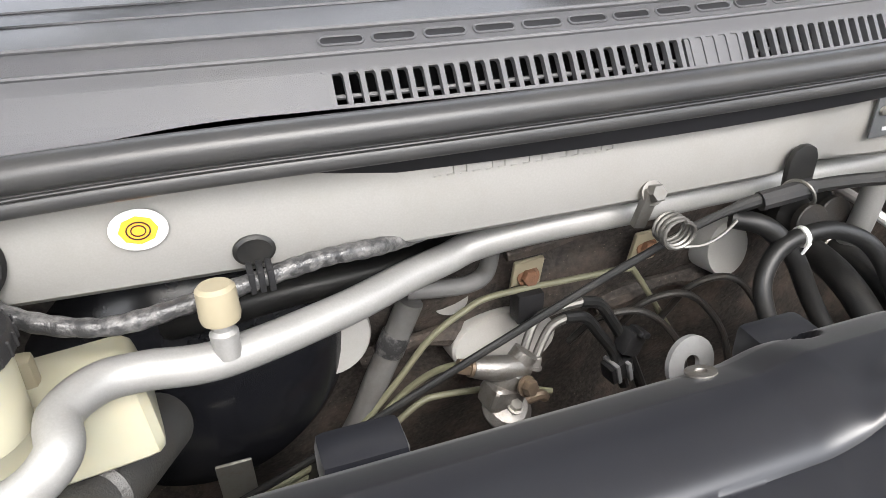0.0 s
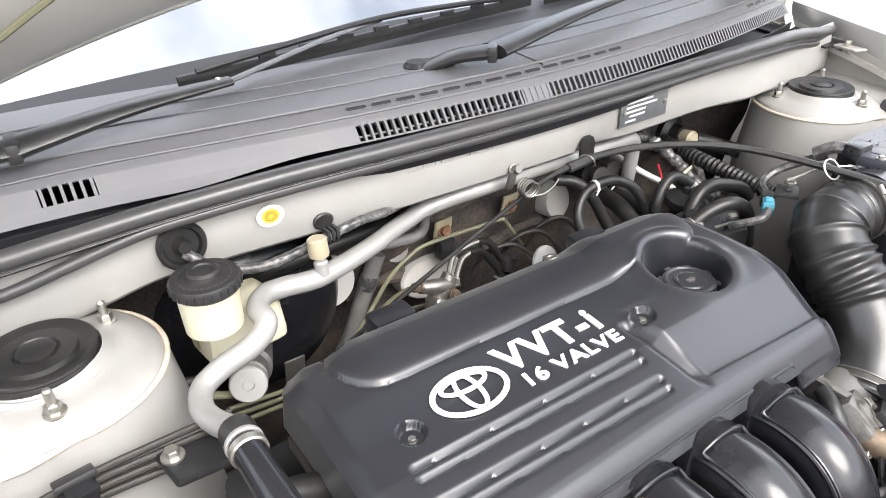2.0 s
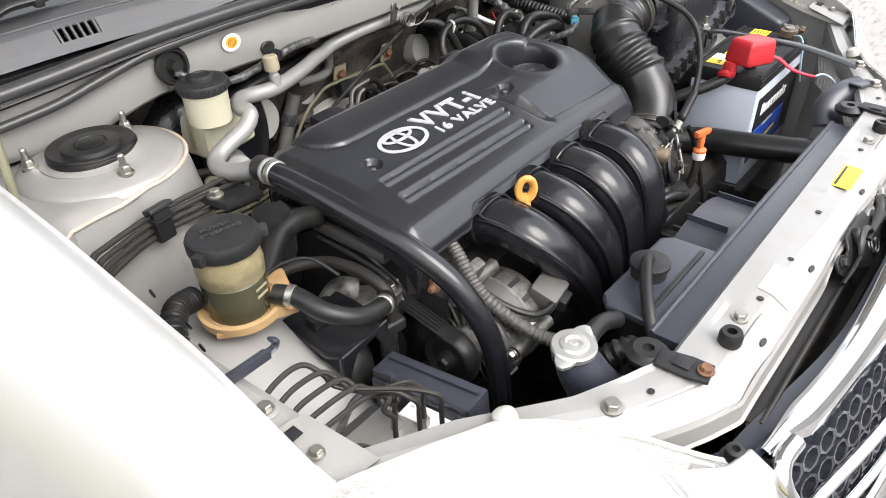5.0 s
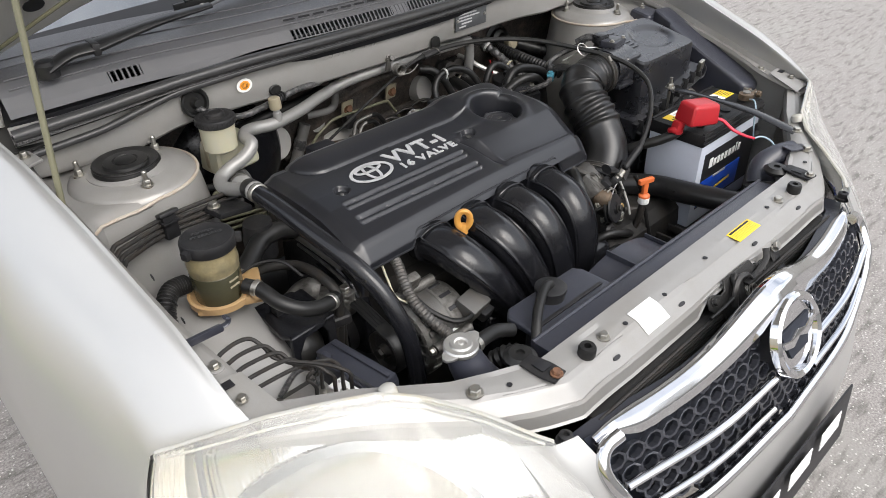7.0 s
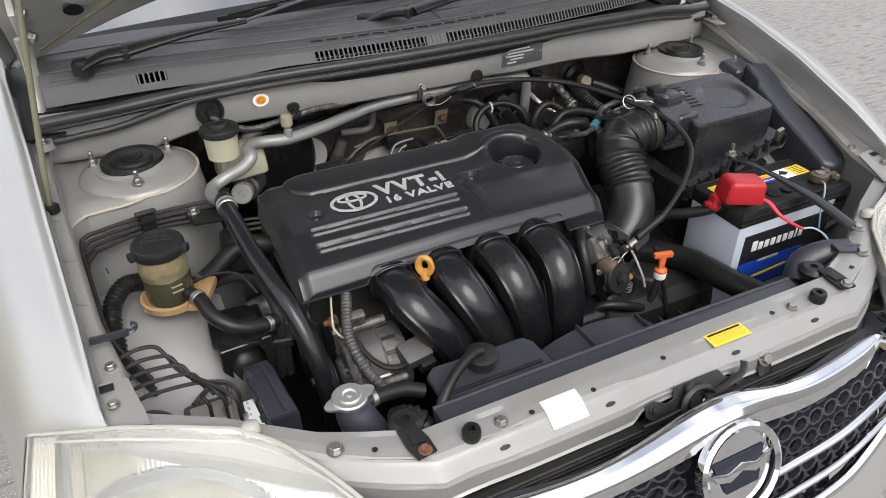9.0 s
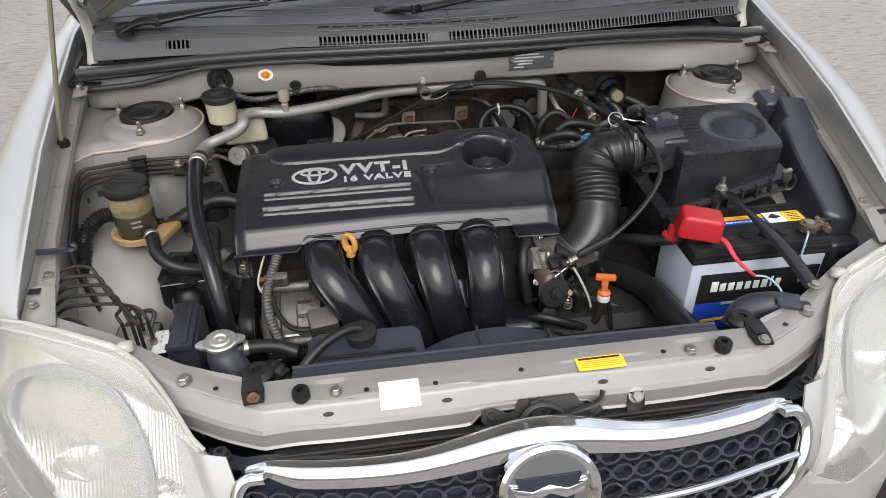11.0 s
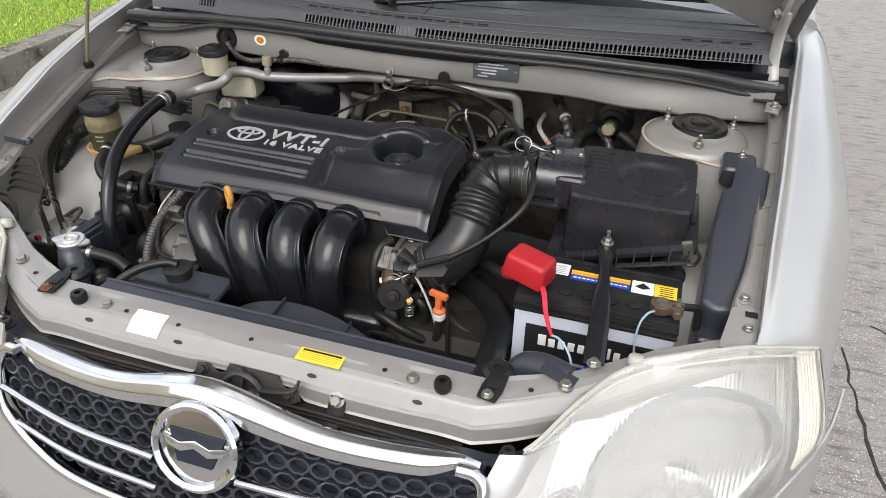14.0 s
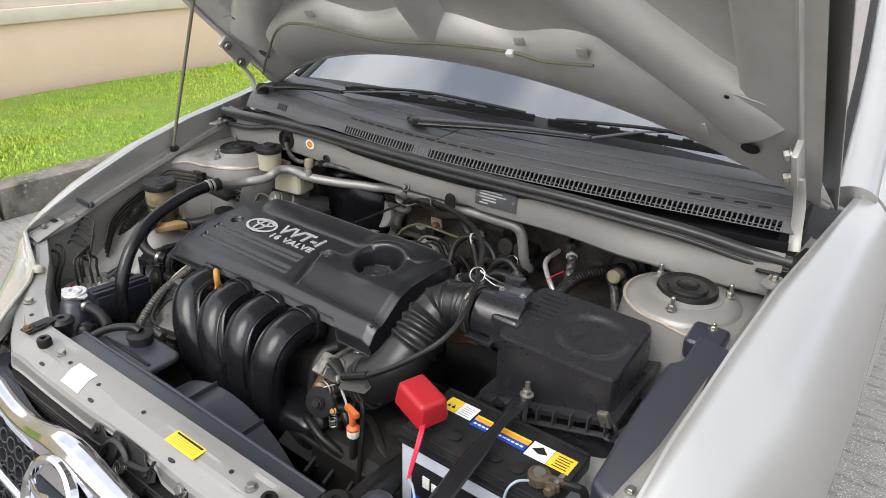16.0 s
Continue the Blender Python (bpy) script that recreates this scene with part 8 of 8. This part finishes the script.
# ---- battery fittings ----
strap = thing("battery_clamp", "black steel battery hold-down bar with threaded rod", "clamp")
part("bar", tube([(0.453, 0.348, 0.786), (0.456, 0.310, 0.790), (0.462, 0.230, 0.789), (0.467, 0.160, 0.783), (0.471, 0.085, 0.768)], lambda t: 0.0140 - 0.0060 * math.exp(-((t - 0.40) / 0.13) ** 2) - 0.004 * (1 - step(0, 0.12, t)), 12, 10, squash=0.24), "runner", strap)
part("threaded_rod", tube([(0.453, 0.350, 0.70), (0.453, 0.350, 0.812)], 0.0036, 10, 1), "steel", strap)
part("nut", nut((0.453, 0.350, 0.789), 0.0065, 0.009, 1.6), "steel", strap)
part("bolt", nut((0.471, 0.083, 0.770), 0.006, 0.007, 1.6), "steel", strap)
for k in range(2):
    hose_thing("battery_lead", "red insulated battery lead", [(0.372 + 0.004 * k, 0.205, 0.790), (0.380 + 0.004 * k, 0.190, 0.787), (0.388 + 0.003 * k, 0.170, 0.772), (0.397 + 0.002 * k, 0.150, 0.764), (0.407, 0.132, 0.760)], 0.0022, "wire", (), "cable")
hose_thing("battery_lead", "pale grey battery lead hanging in front of the case", [(0.405, 0.134, 0.760), (0.420, 0.125, 0.762), (0.435, 0.112, 0.752), (0.443, 0.102, 0.735), (0.446, 0.097, 0.71)], 0.0017, "wire_b", (), "cable")
hose_thing("earth_lead", "thin pale blue earth lead from the clamp", [(0.540, 0.215, 0.776), (0.530, 0.200, 0.780), (0.522, 0.190, 0.768), (0.520, 0.186, 0.74), (0.524, 0.18, 0.70)], 0.0017, "wire_b", (), "cable")
hose_thing("battery_cable", "thick black battery cable to the terminal", [(0.56, 0.23, 0.778), (0.585, 0.24, 0.775), (0.60, 0.25, 0.765), (0.605, 0.25, 0.73)], 0.006, "rubber", (), "cable")
hose_thing("battery_cable", "thick black cable under the red cover", [(0.335, 0.245, 0.768), (0.316, 0.254, 0.758), (0.296, 0.275, 0.745), (0.270, 0.315, 0.725), (0.24, 0.36, 0.69)], 0.0095, "rubber", (), "cable")
tray = thing("battery_tray", "black plastic battery tray", "tray")
part("tray", box((0.27, 0.15, 0.02), (0.457, 0.258, 0.548), 0.006), "black", tray)
part("post", box((0.10, 0.10, 0.14), (0.457, 0.258, 0.47), 0.01), "under", tray)

# ---- hoses, valves and wiring behind the engine ----
def tie(at, axis, r, parent, material="wire_w"):
    part("cable_tie", lathe([(r, -0.0025), (r * 1.2, -0.002), (r * 1.2, 0.002), (r, 0.0025)], at, axis, 18), material, parent)


loop = hose_thing("vacuum_loop", "black vacuum hose looped behind the engine", [(0.092, 0.630, 0.720), (0.082, 0.655, 0.758), (0.078, 0.676, 0.795), (0.094, 0.686, 0.819), (0.120, 0.687, 0.829), (0.150, 0.684, 0.828), (0.178, 0.674, 0.814), (0.194, 0.660, 0.785), (0.198, 0.640, 0.750), (0.190, 0.620, 0.720)], 0.0072)
tie((0.117, 0.687, 0.828), (1, 0, 0.15), 0.0072, loop)
part("tie_tail", box((0.003, 0.002, 0.012), (0.118, 0.681, 0.820), 0.0005, (20, 0, 10)), "white", loop)
hose_thing("vacuum_loop", "black vacuum hose crossing inside the loop", [(0.070, 0.715, 0.840), (0.092, 0.700, 0.835), (0.116, 0.690, 0.810), (0.136, 0.680, 0.770), (0.150, 0.660, 0.735)], 0.0082, "rubber")
hose_thing("vacuum_loop", "short arched vacuum hose beside the valve block", [(0.193, 0.640, 0.775), (0.197, 0.642, 0.800), (0.212, 0.645, 0.820), (0.232, 0.645, 0.825), (0.255, 0.640, 0.812), (0.268, 0.630, 0.798)], 0.0078, "rubber", (0.9,))
hose_thing("breather_hose", "thick arched breather hose to the valve block", [(0.208, 0.592, 0.772), (0.214, 0.598, 0.795), (0.234, 0.602, 0.816), (0.262, 0.602, 0.819), (0.295, 0.600, 0.810), (0.325, 0.598, 0.797), (0.345, 0.598, 0.780)], 0.0098, "rubber", (0.06,))
hose_thing("brake_servo_hose", "black ribbed hose from the firewall boot to the tower", [(0.428, 0.762, 0.796), (0.462, 0.742, 0.784), (0.505, 0.700, 0.768), (0.545, 0.660, 0.749), (0.56, 0.62, 0.72)], lambda t: 0.0122 + 0.0006 * math.sin(t * 190) * step(0.3, 0.35, t), "rubber", (), "hose", 44)
loom = hose_thing("wiring_loom", "taped wiring loom with pale wrapping near the firewall", [(0.285, 0.800, 0.840), (0.306, 0.762, 0.826), (0.318, 0.742, 0.814), (0.328, 0.715, 0.795), (0.334, 0.695, 0.780), (0.335, 0.665, 0.765), (0.330, 0.635, 0.760)], lambda t: 0.0095 + 0.0012 * math.sin(t * 70), "tape", (), "cable", 12)
tie((0.333, 0.700, 0.785), (0.2, -0.8, -0.5), 0.010, loom, "cream")
tie((0.312, 0.752, 0.820), (0.3, -0.8, -0.5), 0.010, loom, "wire_w")
hose_thing("connector_lead", "thin red lead beside the loom", [(0.306, 0.735, 0.792), (0.292, 0.715, 0.784), (0.284, 0.705, 0.776)], 0.0016, "red", (), "cable")
vb = thing("vacuum_valve_block", "black plastic valve block with hose stubs behind the engine", "valve block")
part("body", prism([(0.165, 0.535), (0.235, 0.520), (0.262, 0.560), (0.232, 0.610), (0.185, 0.605)], 0.755, 0.795, 0.005), "black", vb)
part("lid", prism([(0.170, 0.545), (0.230, 0.530), (0.250, 0.560), (0.228, 0.595), (0.190, 0.592)], 0.795, 0.803, 0.003), "airbox", vb)
part("diaphragm", lathe([(0.026, 0), (0.028, 0.006), (0.028, 0.012), (0.020, 0.018), (0.006, 0.020), (0.005, 0.028), (0, 0.028)], (0.245, 0.632, 0.782), (0, -0.1, 1), 28), "black", vb)
part("stub", tube([(0.235, 0.610, 0.780), (0.245, 0.595, 0.800)], 0.006, 10, 1), "black", vb)
part("foil_edge", box((0.030, 0.004, 0.002), (0.205, 0.538, 0.803), 0.0005, (0, 0, -12)), "steel", vb)
for x, y in ((0.178, 0.556), (0.236, 0.548)):
    part("screw", nut((x, y, 0.803), 0.004, 0.004, 1.5), "steel", vb)
plug = thing("wiring_plug", "teal wiring connector clipped on a black bracket", "connector")
part("body", box((0.022, 0.014, 0.014), (0.252, 0.512, 0.827), 0.002, (0, 0, 35)), "teal", plug)
part("latch", box((0.012, 0.008, 0.004), (0.252, 0.512, 0.8355), 0.001, (0, 0, 35)), "teal", plug)
part("socket", box((0.018, 0.017, 0.017), (0.267, 0.523, 0.828), 0.002, (0, 0, 35)), "black", plug)
part("bracket", box((0.050, 0.028, 0.004), (0.290, 0.512, 0.836), 0.001, (0, 8, 30)), "black", plug)
part("bracket_slot", box((0.020, 0.008, 0.001), (0.292, 0.512, 0.8388), 0.0003, (0, 8, 30)), "ink", plug)
part("bracket_bolt", nut((0.308, 0.520, 0.840), 0.005, 0.006, 1.5), "steel", plug)
part("lead", tube([(0.243, 0.505, 0.826), (0.225, 0.500, 0.822), (0.212, 0.512, 0.815), (0.205, 0.530, 0.805)], 0.0055, 8, 6), "tape", plug)
part("spare_lead", tube([(0.275, 0.530, 0.828), (0.290, 0.548, 0.835), (0.320, 0.545, 0.848), (0.345, 0.500, 0.878)], 0.006, 8, 6), "tape", plug)
hose_thing("steel_wire", "bent bright steel wire clip over the intake hose", [(0.300, 0.520, 0.846), (0.312, 0.500, 0.862), (0.306, 0.482, 0.876), (0.296, 0.470, 0.886), (0.283, 0.468, 0.892)], 0.0016, "alu", (), "wire")
for k, (x, y, z) in enumerate(((0.172, 0.728, 0.802), (0.205, 0.735, 0.800))):
    st = thing("heater_stub", "round black heater pipe stub with clamp", "pipe", "heater stubs")
    part("cup", lathe([(0.020, 0), (0.021, 0.012), (0.016, 0.020), (0.015, 0.032), (0, 0.032)], (x, y + 0.03, z), (0, -1, 0.2), 24), "rubber", st)
    part("clamp", lathe([(0.0165, 0), (0.0175, 0.001), (0.0175, 0.007), (0.0165, 0.008)], (x, y + 0.006, z + 0.005), (0, -1, 0.2), 24), "dark_steel", st)
for k in range(3):
    hose_thing("thin_pipe", "thin dark bent pipe over the firewall", [(-0.02 + 0.05 * k, 0.79, 0.69), (0.0 + 0.05 * k, 0.775, 0.722 + 0.006 * k), (0.04 + 0.05 * k, 0.765, 0.725 + 0.006 * k), (0.075 + 0.05 * k, 0.755, 0.690), (0.085 + 0.05 * k, 0.74, 0.64)], 0.0035, "dark_steel", (), "pipe", 6)

# ---- throttle body and gearbox top ----
thr = thing("throttle_valve", "grimy cast throttle body with springs and levers", "throttle body")
part("barrel", lathe([(0.030, 0), (0.038, 0.004), (0.038, 0.042), (0.031, 0.048)], (0.155, 0.320, 0.700), (-0.75, -0.1, -0.1), 32), "cast", thr)
part("flange", prism([(-0.038, -0.030), (-0.024, -0.040), (0.024, -0.040), (0.038, -0.030), (0.038, 0.028), (0.022, 0.038), (-0.022, 0.038), (-0.038, 0.028)], -0.005, 0.005, 0.002, m=pose(0.112, 0.312, 0.700, 0, 84, 0)), "cast_bright", thr)
for y, z in ((0.286, 0.728), (0.340, 0.728), (0.286, 0.672)):
    part("flange_bolt", nut((0.118, y, z), 0.0055, 0.007, 1.4, axis=(1, -0.1, 0)), "steel", thr)
part("casting", prism([(-0.030, -0.018), (0.022, -0.022), (0.030, -0.004), (0.018, 0.020), (-0.022, 0.022)], -0.014, 0.014, 0.004, m=pose(0.108, 0.288, 0.716, 40, 12, 20)), "cast_bright", thr)
for k in range(4):
    part("casting_rib", box((0.004, 0.030, 0.010), (0.092 + 0.011 * k, 0.276, 0.728 - 0.002 * k), 0.0012, (40, 12, 20)), "cast_bright", thr)
part("position_sensor", box((0.030, 0.020, 0.024), (0.128, 0.272, 0.716), 0.004, (35, 10, 20)), "black", thr)
part("sensor_plug", box((0.018, 0.014, 0.016), (0.142, 0.262, 0.722), 0.003, (35, 10, 20)), "black", thr)
part("idle_motor", lathe([(0.014, 0), (0.016, 0.006), (0.016, 0.026), (0.012, 0.030), (0, 0.030)], (0.105, 0.275, 0.700), (0.35, -0.7, -0.1), 22), "brass_dull", thr)
part("quadrant", lathe([(0.010, -0.004), (0.027, -0.003), (0.028, 0.000), (0.024, 0.002), (0.024, 0.005), (0.028, 0.007), (0.026, 0.010), (0.012, 0.010), (0.011, 0.014), (0, 0.014)], (0.122, 0.248, 0.678), (0.25, -1, 0.35), 30), "black", thr)
part("quadrant_hub", nut((0.125, 0.234, 0.683), 0.006, 0.006, 1.5, axis=(0.25, -1, 0.35)), "dark_steel", thr)
part("return_spring", tube([(0.123 + 0.016 * math.cos(a), 0.252 + 0.0011 * a, 0.700 + 0.016 * math.sin(a)) for a in [k * 0.5 for k in range(52)]], 0.0016, 6, 1), "steel", thr)
part("cable_bracket", prism([(-0.016, -0.010), (0.030, -0.012), (0.040, 0.0), (0.030, 0.014), (-0.010, 0.012)], -0.0015, 0.0015, 0.0006, 1, m=pose(0.172, 0.262, 0.728, 50, 0, 25)), "dark_steel", thr)
part("bracket_hole", lathe([(0.004, 0), (0.004, 0.0006), (0, 0.0006)], pose(0.172, 0.262, 0.728, 50, 0, 25) @ Vector((0.031, 0.0, 0.0016)), (0, -0.77, 0.64), 14), "ink", thr)
part("trumpet", tube([(0.128, 0.272, 0.748), (0.145, 0.268, 0.742), (0.160, 0.262, 0.732)], lambda t: 0.013 - 0.008 * t, 12, 6, squash=0.6), "black", thr)
part("adjuster", lathe([(0.006, 0), (0.006, 0.008), (0.008, 0.009), (0.008, 0.014), (0.004, 0.016), (0.004, 0.024)], (0.163, 0.258, 0.737), (-0.75, 0.1, -0.45), 8), "steel", thr)
part("pull_wire", tube([(0.160, 0.258, 0.730), (0.139, 0.256, 0.714), (0.112, 0.246, 0.700)], 0.0012, 6, 2), "alu", thr)
part("stop_lever", box((0.006, 0.004, 0.034), (0.148, 0.250, 0.690), 0.001, (10, 25, 0)), "dark_steel", thr)
part("link", tube([(0.158, 0.258, 0.716), (0.172, 0.256, 0.690), (0.188, 0.252, 0.655), (0.195, 0.250, 0.632)], 0.0022, 8, 6), "wire_w", thr)
part("coolant_stub", tube([(0.092, 0.318, 0.738), (0.080, 0.298, 0.732), (0.076, 0.280, 0.712), (0.078, 0.268, 0.680), (0.084, 0.262, 0.650)], 0.0095, 14, 6), "rubber", thr)
part("coolant_stub", tube([(0.150, 0.268, 0.672), (0.168, 0.258, 0.660), (0.176, 0.258, 0.640), (0.170, 0.262, 0.610)], 0.0075, 12, 6), "rubber", thr)
part("corrugated_sleeve", tube([(0.145, 0.262, 0.668), (0.165, 0.262, 0.676), (0.182, 0.270, 0.684)], lambda t: 0.0075 + 0.0012 * math.sin(t * 60), 10, 14), "rubber", thr)
for x, y, z in ((0.150, 0.246, 0.672), (0.112, 0.258, 0.652), (0.138, 0.262, 0.655), (0.096, 0.262, 0.690), (0.165, 0.282, 0.700)):
    part("screw", nut((x, y, z), 0.0045, 0.005, 1.4, axis=(0.2, -1, 0.6)), "steel" if x < 0.14 else "brass", thr)
part("lower_valve", box((0.046, 0.030, 0.034), (0.130, 0.268, 0.640), 0.006, (15, 10, 10)), "dark_steel", thr)
part("lower_cap", lathe([(0.014, 0), (0.014, 0.014), (0.009, 0.018), (0, 0.018)], (0.116, 0.252, 0.630), (0, -0.9, 0.3), 18), "black", thr)
part("spring_small", tube([(0.150 + 0.007 * math.cos(a), 0.245 + 0.007 * math.sin(a), 0.640 + 0.0009 * a) for a in [k * 0.6 for k in range(40)]], 0.0012, 6, 1), "steel", thr)
wp = thing("wiring_plug", "pale grey wiring connector on the gearbox", "connector")
part("body", box((0.024, 0.018, 0.024), (0.158, 0.266, 0.598), 0.005, (15, 10, 10), (0.9, 0.8)), "white", wp)
for dx in (-0.007, 0.007):
    part("lug", box((0.007, 0.010, 0.016), (0.158 + dx, 0.256, 0.592), 0.002, (15, 10, 10)), "white", wp)
part("lead", tube([(0.165, 0.27, 0.585), (0.182, 0.265, 0.575), (0.200, 0.27, 0.572)], 0.006, 8, 5), "tape", wp)
gear = thing("gear_linkage", "grimy brackets and cables on top of the gearbox", "bracket")
part("bracket", prism([(-0.05, -0.015), (0.03, -0.018), (0.05, 0.0), (0.03, 0.016), (-0.05, 0.012)], -0.002, 0.002, 0.001, 1, m=pose(0.10, 0.225, 0.575, 10, 25, 20)), "dark_steel", gear)
part("arm", prism([(-0.012, -0.04), (0.012, -0.04), (0.016, 0.02), (0.0, 0.035), (-0.016, 0.02)], -0.003, 0.003, 0.001, 1, m=pose(0.200, 0.262, 0.600, 20, 0, 20)), "dark_steel", gear)
part("housing", lathe([(0.055, 0), (0.060, 0.015), (0.046, 0.030), (0.044, 0.040), (0.025, 0.046), (0, 0.046)], (0.235, 0.325, 0.575), (0.1, -0.2, 1), 28), "dark_steel", gear)
for k in range(6):
    a = k * math.pi / 3
    part("housing_bolt", nut((0.237 + 0.050 * math.cos(a), 0.322 + 0.050 * math.sin(a), 0.600), 0.006, 0.007, 1.3), "dark_steel", gear)
for k in range(4):
    part("bolt", nut((0.105 + 0.045 * k, 0.235 + 0.03 * (k % 2), 0.590 - 0.008 * k), 0.007, 0.009, 1.4), "steel" if k == 1 else "dark_steel", gear)
part("cable_end", tube([(0.06, 0.23, 0.59), (0.09, 0.222, 0.605), (0.13, 0.225, 0.60), (0.16, 0.235, 0.575)], 0.005, 8, 6), "rubber", gear)
part("ridge", tube([(0.10, 0.30, 0.615), (0.17, 0.31, 0.622), (0.24, 0.27, 0.612), (0.30, 0.25, 0.60)], 0.010, 10, 6), "dark_steel", gear)
for k in range(5):
    part("case_rib", box((0.006, 0.10, 0.016), (0.12 + 0.045 * k, 0.24, 0.570), 0.002, (8, 0, 12)), "dark_steel", gear)
hose_thing("shift_cable", "black cable hanging beside the dipstick", [(0.205, 0.258, 0.712), (0.214, 0.25, 0.69), (0.222, 0.235, 0.64), (0.230, 0.215, 0.57), (0.235, 0.19, 0.52)], 0.0042, "rubber", (), "cable")
hose_thing("gearbox_hose", "oily black hose on the gearbox", [(0.075, 0.25, 0.62), (0.10, 0.235, 0.635), (0.14, 0.225, 0.625), (0.18, 0.235, 0.60), (0.21, 0.25, 0.575)], 0.008, "rubber", (0.85,))

# ---- inner fender beside the reservoir ----
for s in (-1, 1):
    def shelf_top(u, v):
        x, y = lerp(0.500, 0.668, u), lerp(0.215, 0.475, v)
        z = 0.640 + 0.085 * step(0.215, 0.42, y) + 0.030 * u - 0.05 * (1 - step(0.0, 0.25, u)) * (1 - 0.5 * v)
        return (s * x, y, z + 0.004 * math.sin(u * 9) * math.sin(v * 7))
    part("inner_fender", sheet(24, 24, shelf_top, 0.003), "bay", body)
    part("inner_fender_side", sheet(6, 20, lambda u, v: Vector(shelf_top(0, v)).lerp(Vector((s * 0.495, lerp(0.215, 0.475, v), 0.46)), u), 0.003), "bay", body)
hose_moulding = text_bm(">CR<", 0.010, pose(0.212, 0.297, 0.750, 62, 0, 25), 0.0005)
hose_moulding = text_bm("4", 0.012, pose(0.216, 0.2925, 0.738, 62, 0, 25), 0.0005, hose_moulding)
part("moulded_mark", hose_moulding, "relief", hose)

# ---- more fittings on the firewall ----
slot_clip = thing("line_clip", "black plastic clip on the bent fuel pipes", "clip")
part("body", box((0.022, 0.016, 0.024), (0.024, 0.757, 0.702), 0.003, (0, 28, 10)), "black", slot_clip)
part("tab", box((0.012, 0.018, 0.006), (0.030, 0.753, 0.714), 0.002, (0, 28, 10)), "black", slot_clip)
low_clip = thing("line_clip", "black plastic clip low on the firewall", "clip")
part("body", box((0.026, 0.018, 0.020), (0.016, 0.760, 0.672), 0.003, (0, -15, 10)), "black", low_clip)
for k in range(2):
    part("rib", box((0.004, 0.020, 0.022), (0.010 + 0.012 * k, 0.758, 0.672), 0.001, (0, -15, 10)), "grey", low_clip)
for x, z, w, h in ((-0.16, 0.70, 0.05, 0.02), (0.02, 0.80, 0.10, 0.03), (-0.11, 0.80, 0.06, 0.025), (0.10, 0.70, 0.07, 0.03)):
    ridge = thing("insulation_fold", "raised fold of dirty heat insulation on the firewall", "insulation", "insulation folds")
    part("fold", tube([(x - w, wall_y(z) + 0.004, z - h * 0.3), (x, wall_y(z) - 0.004, z + h * 0.3), (x + w, wall_y(z) + 0.004, z)], lambda t: 0.010 + 0.003 * math.sin(t * 9), 10, 8), "insul", ridge)
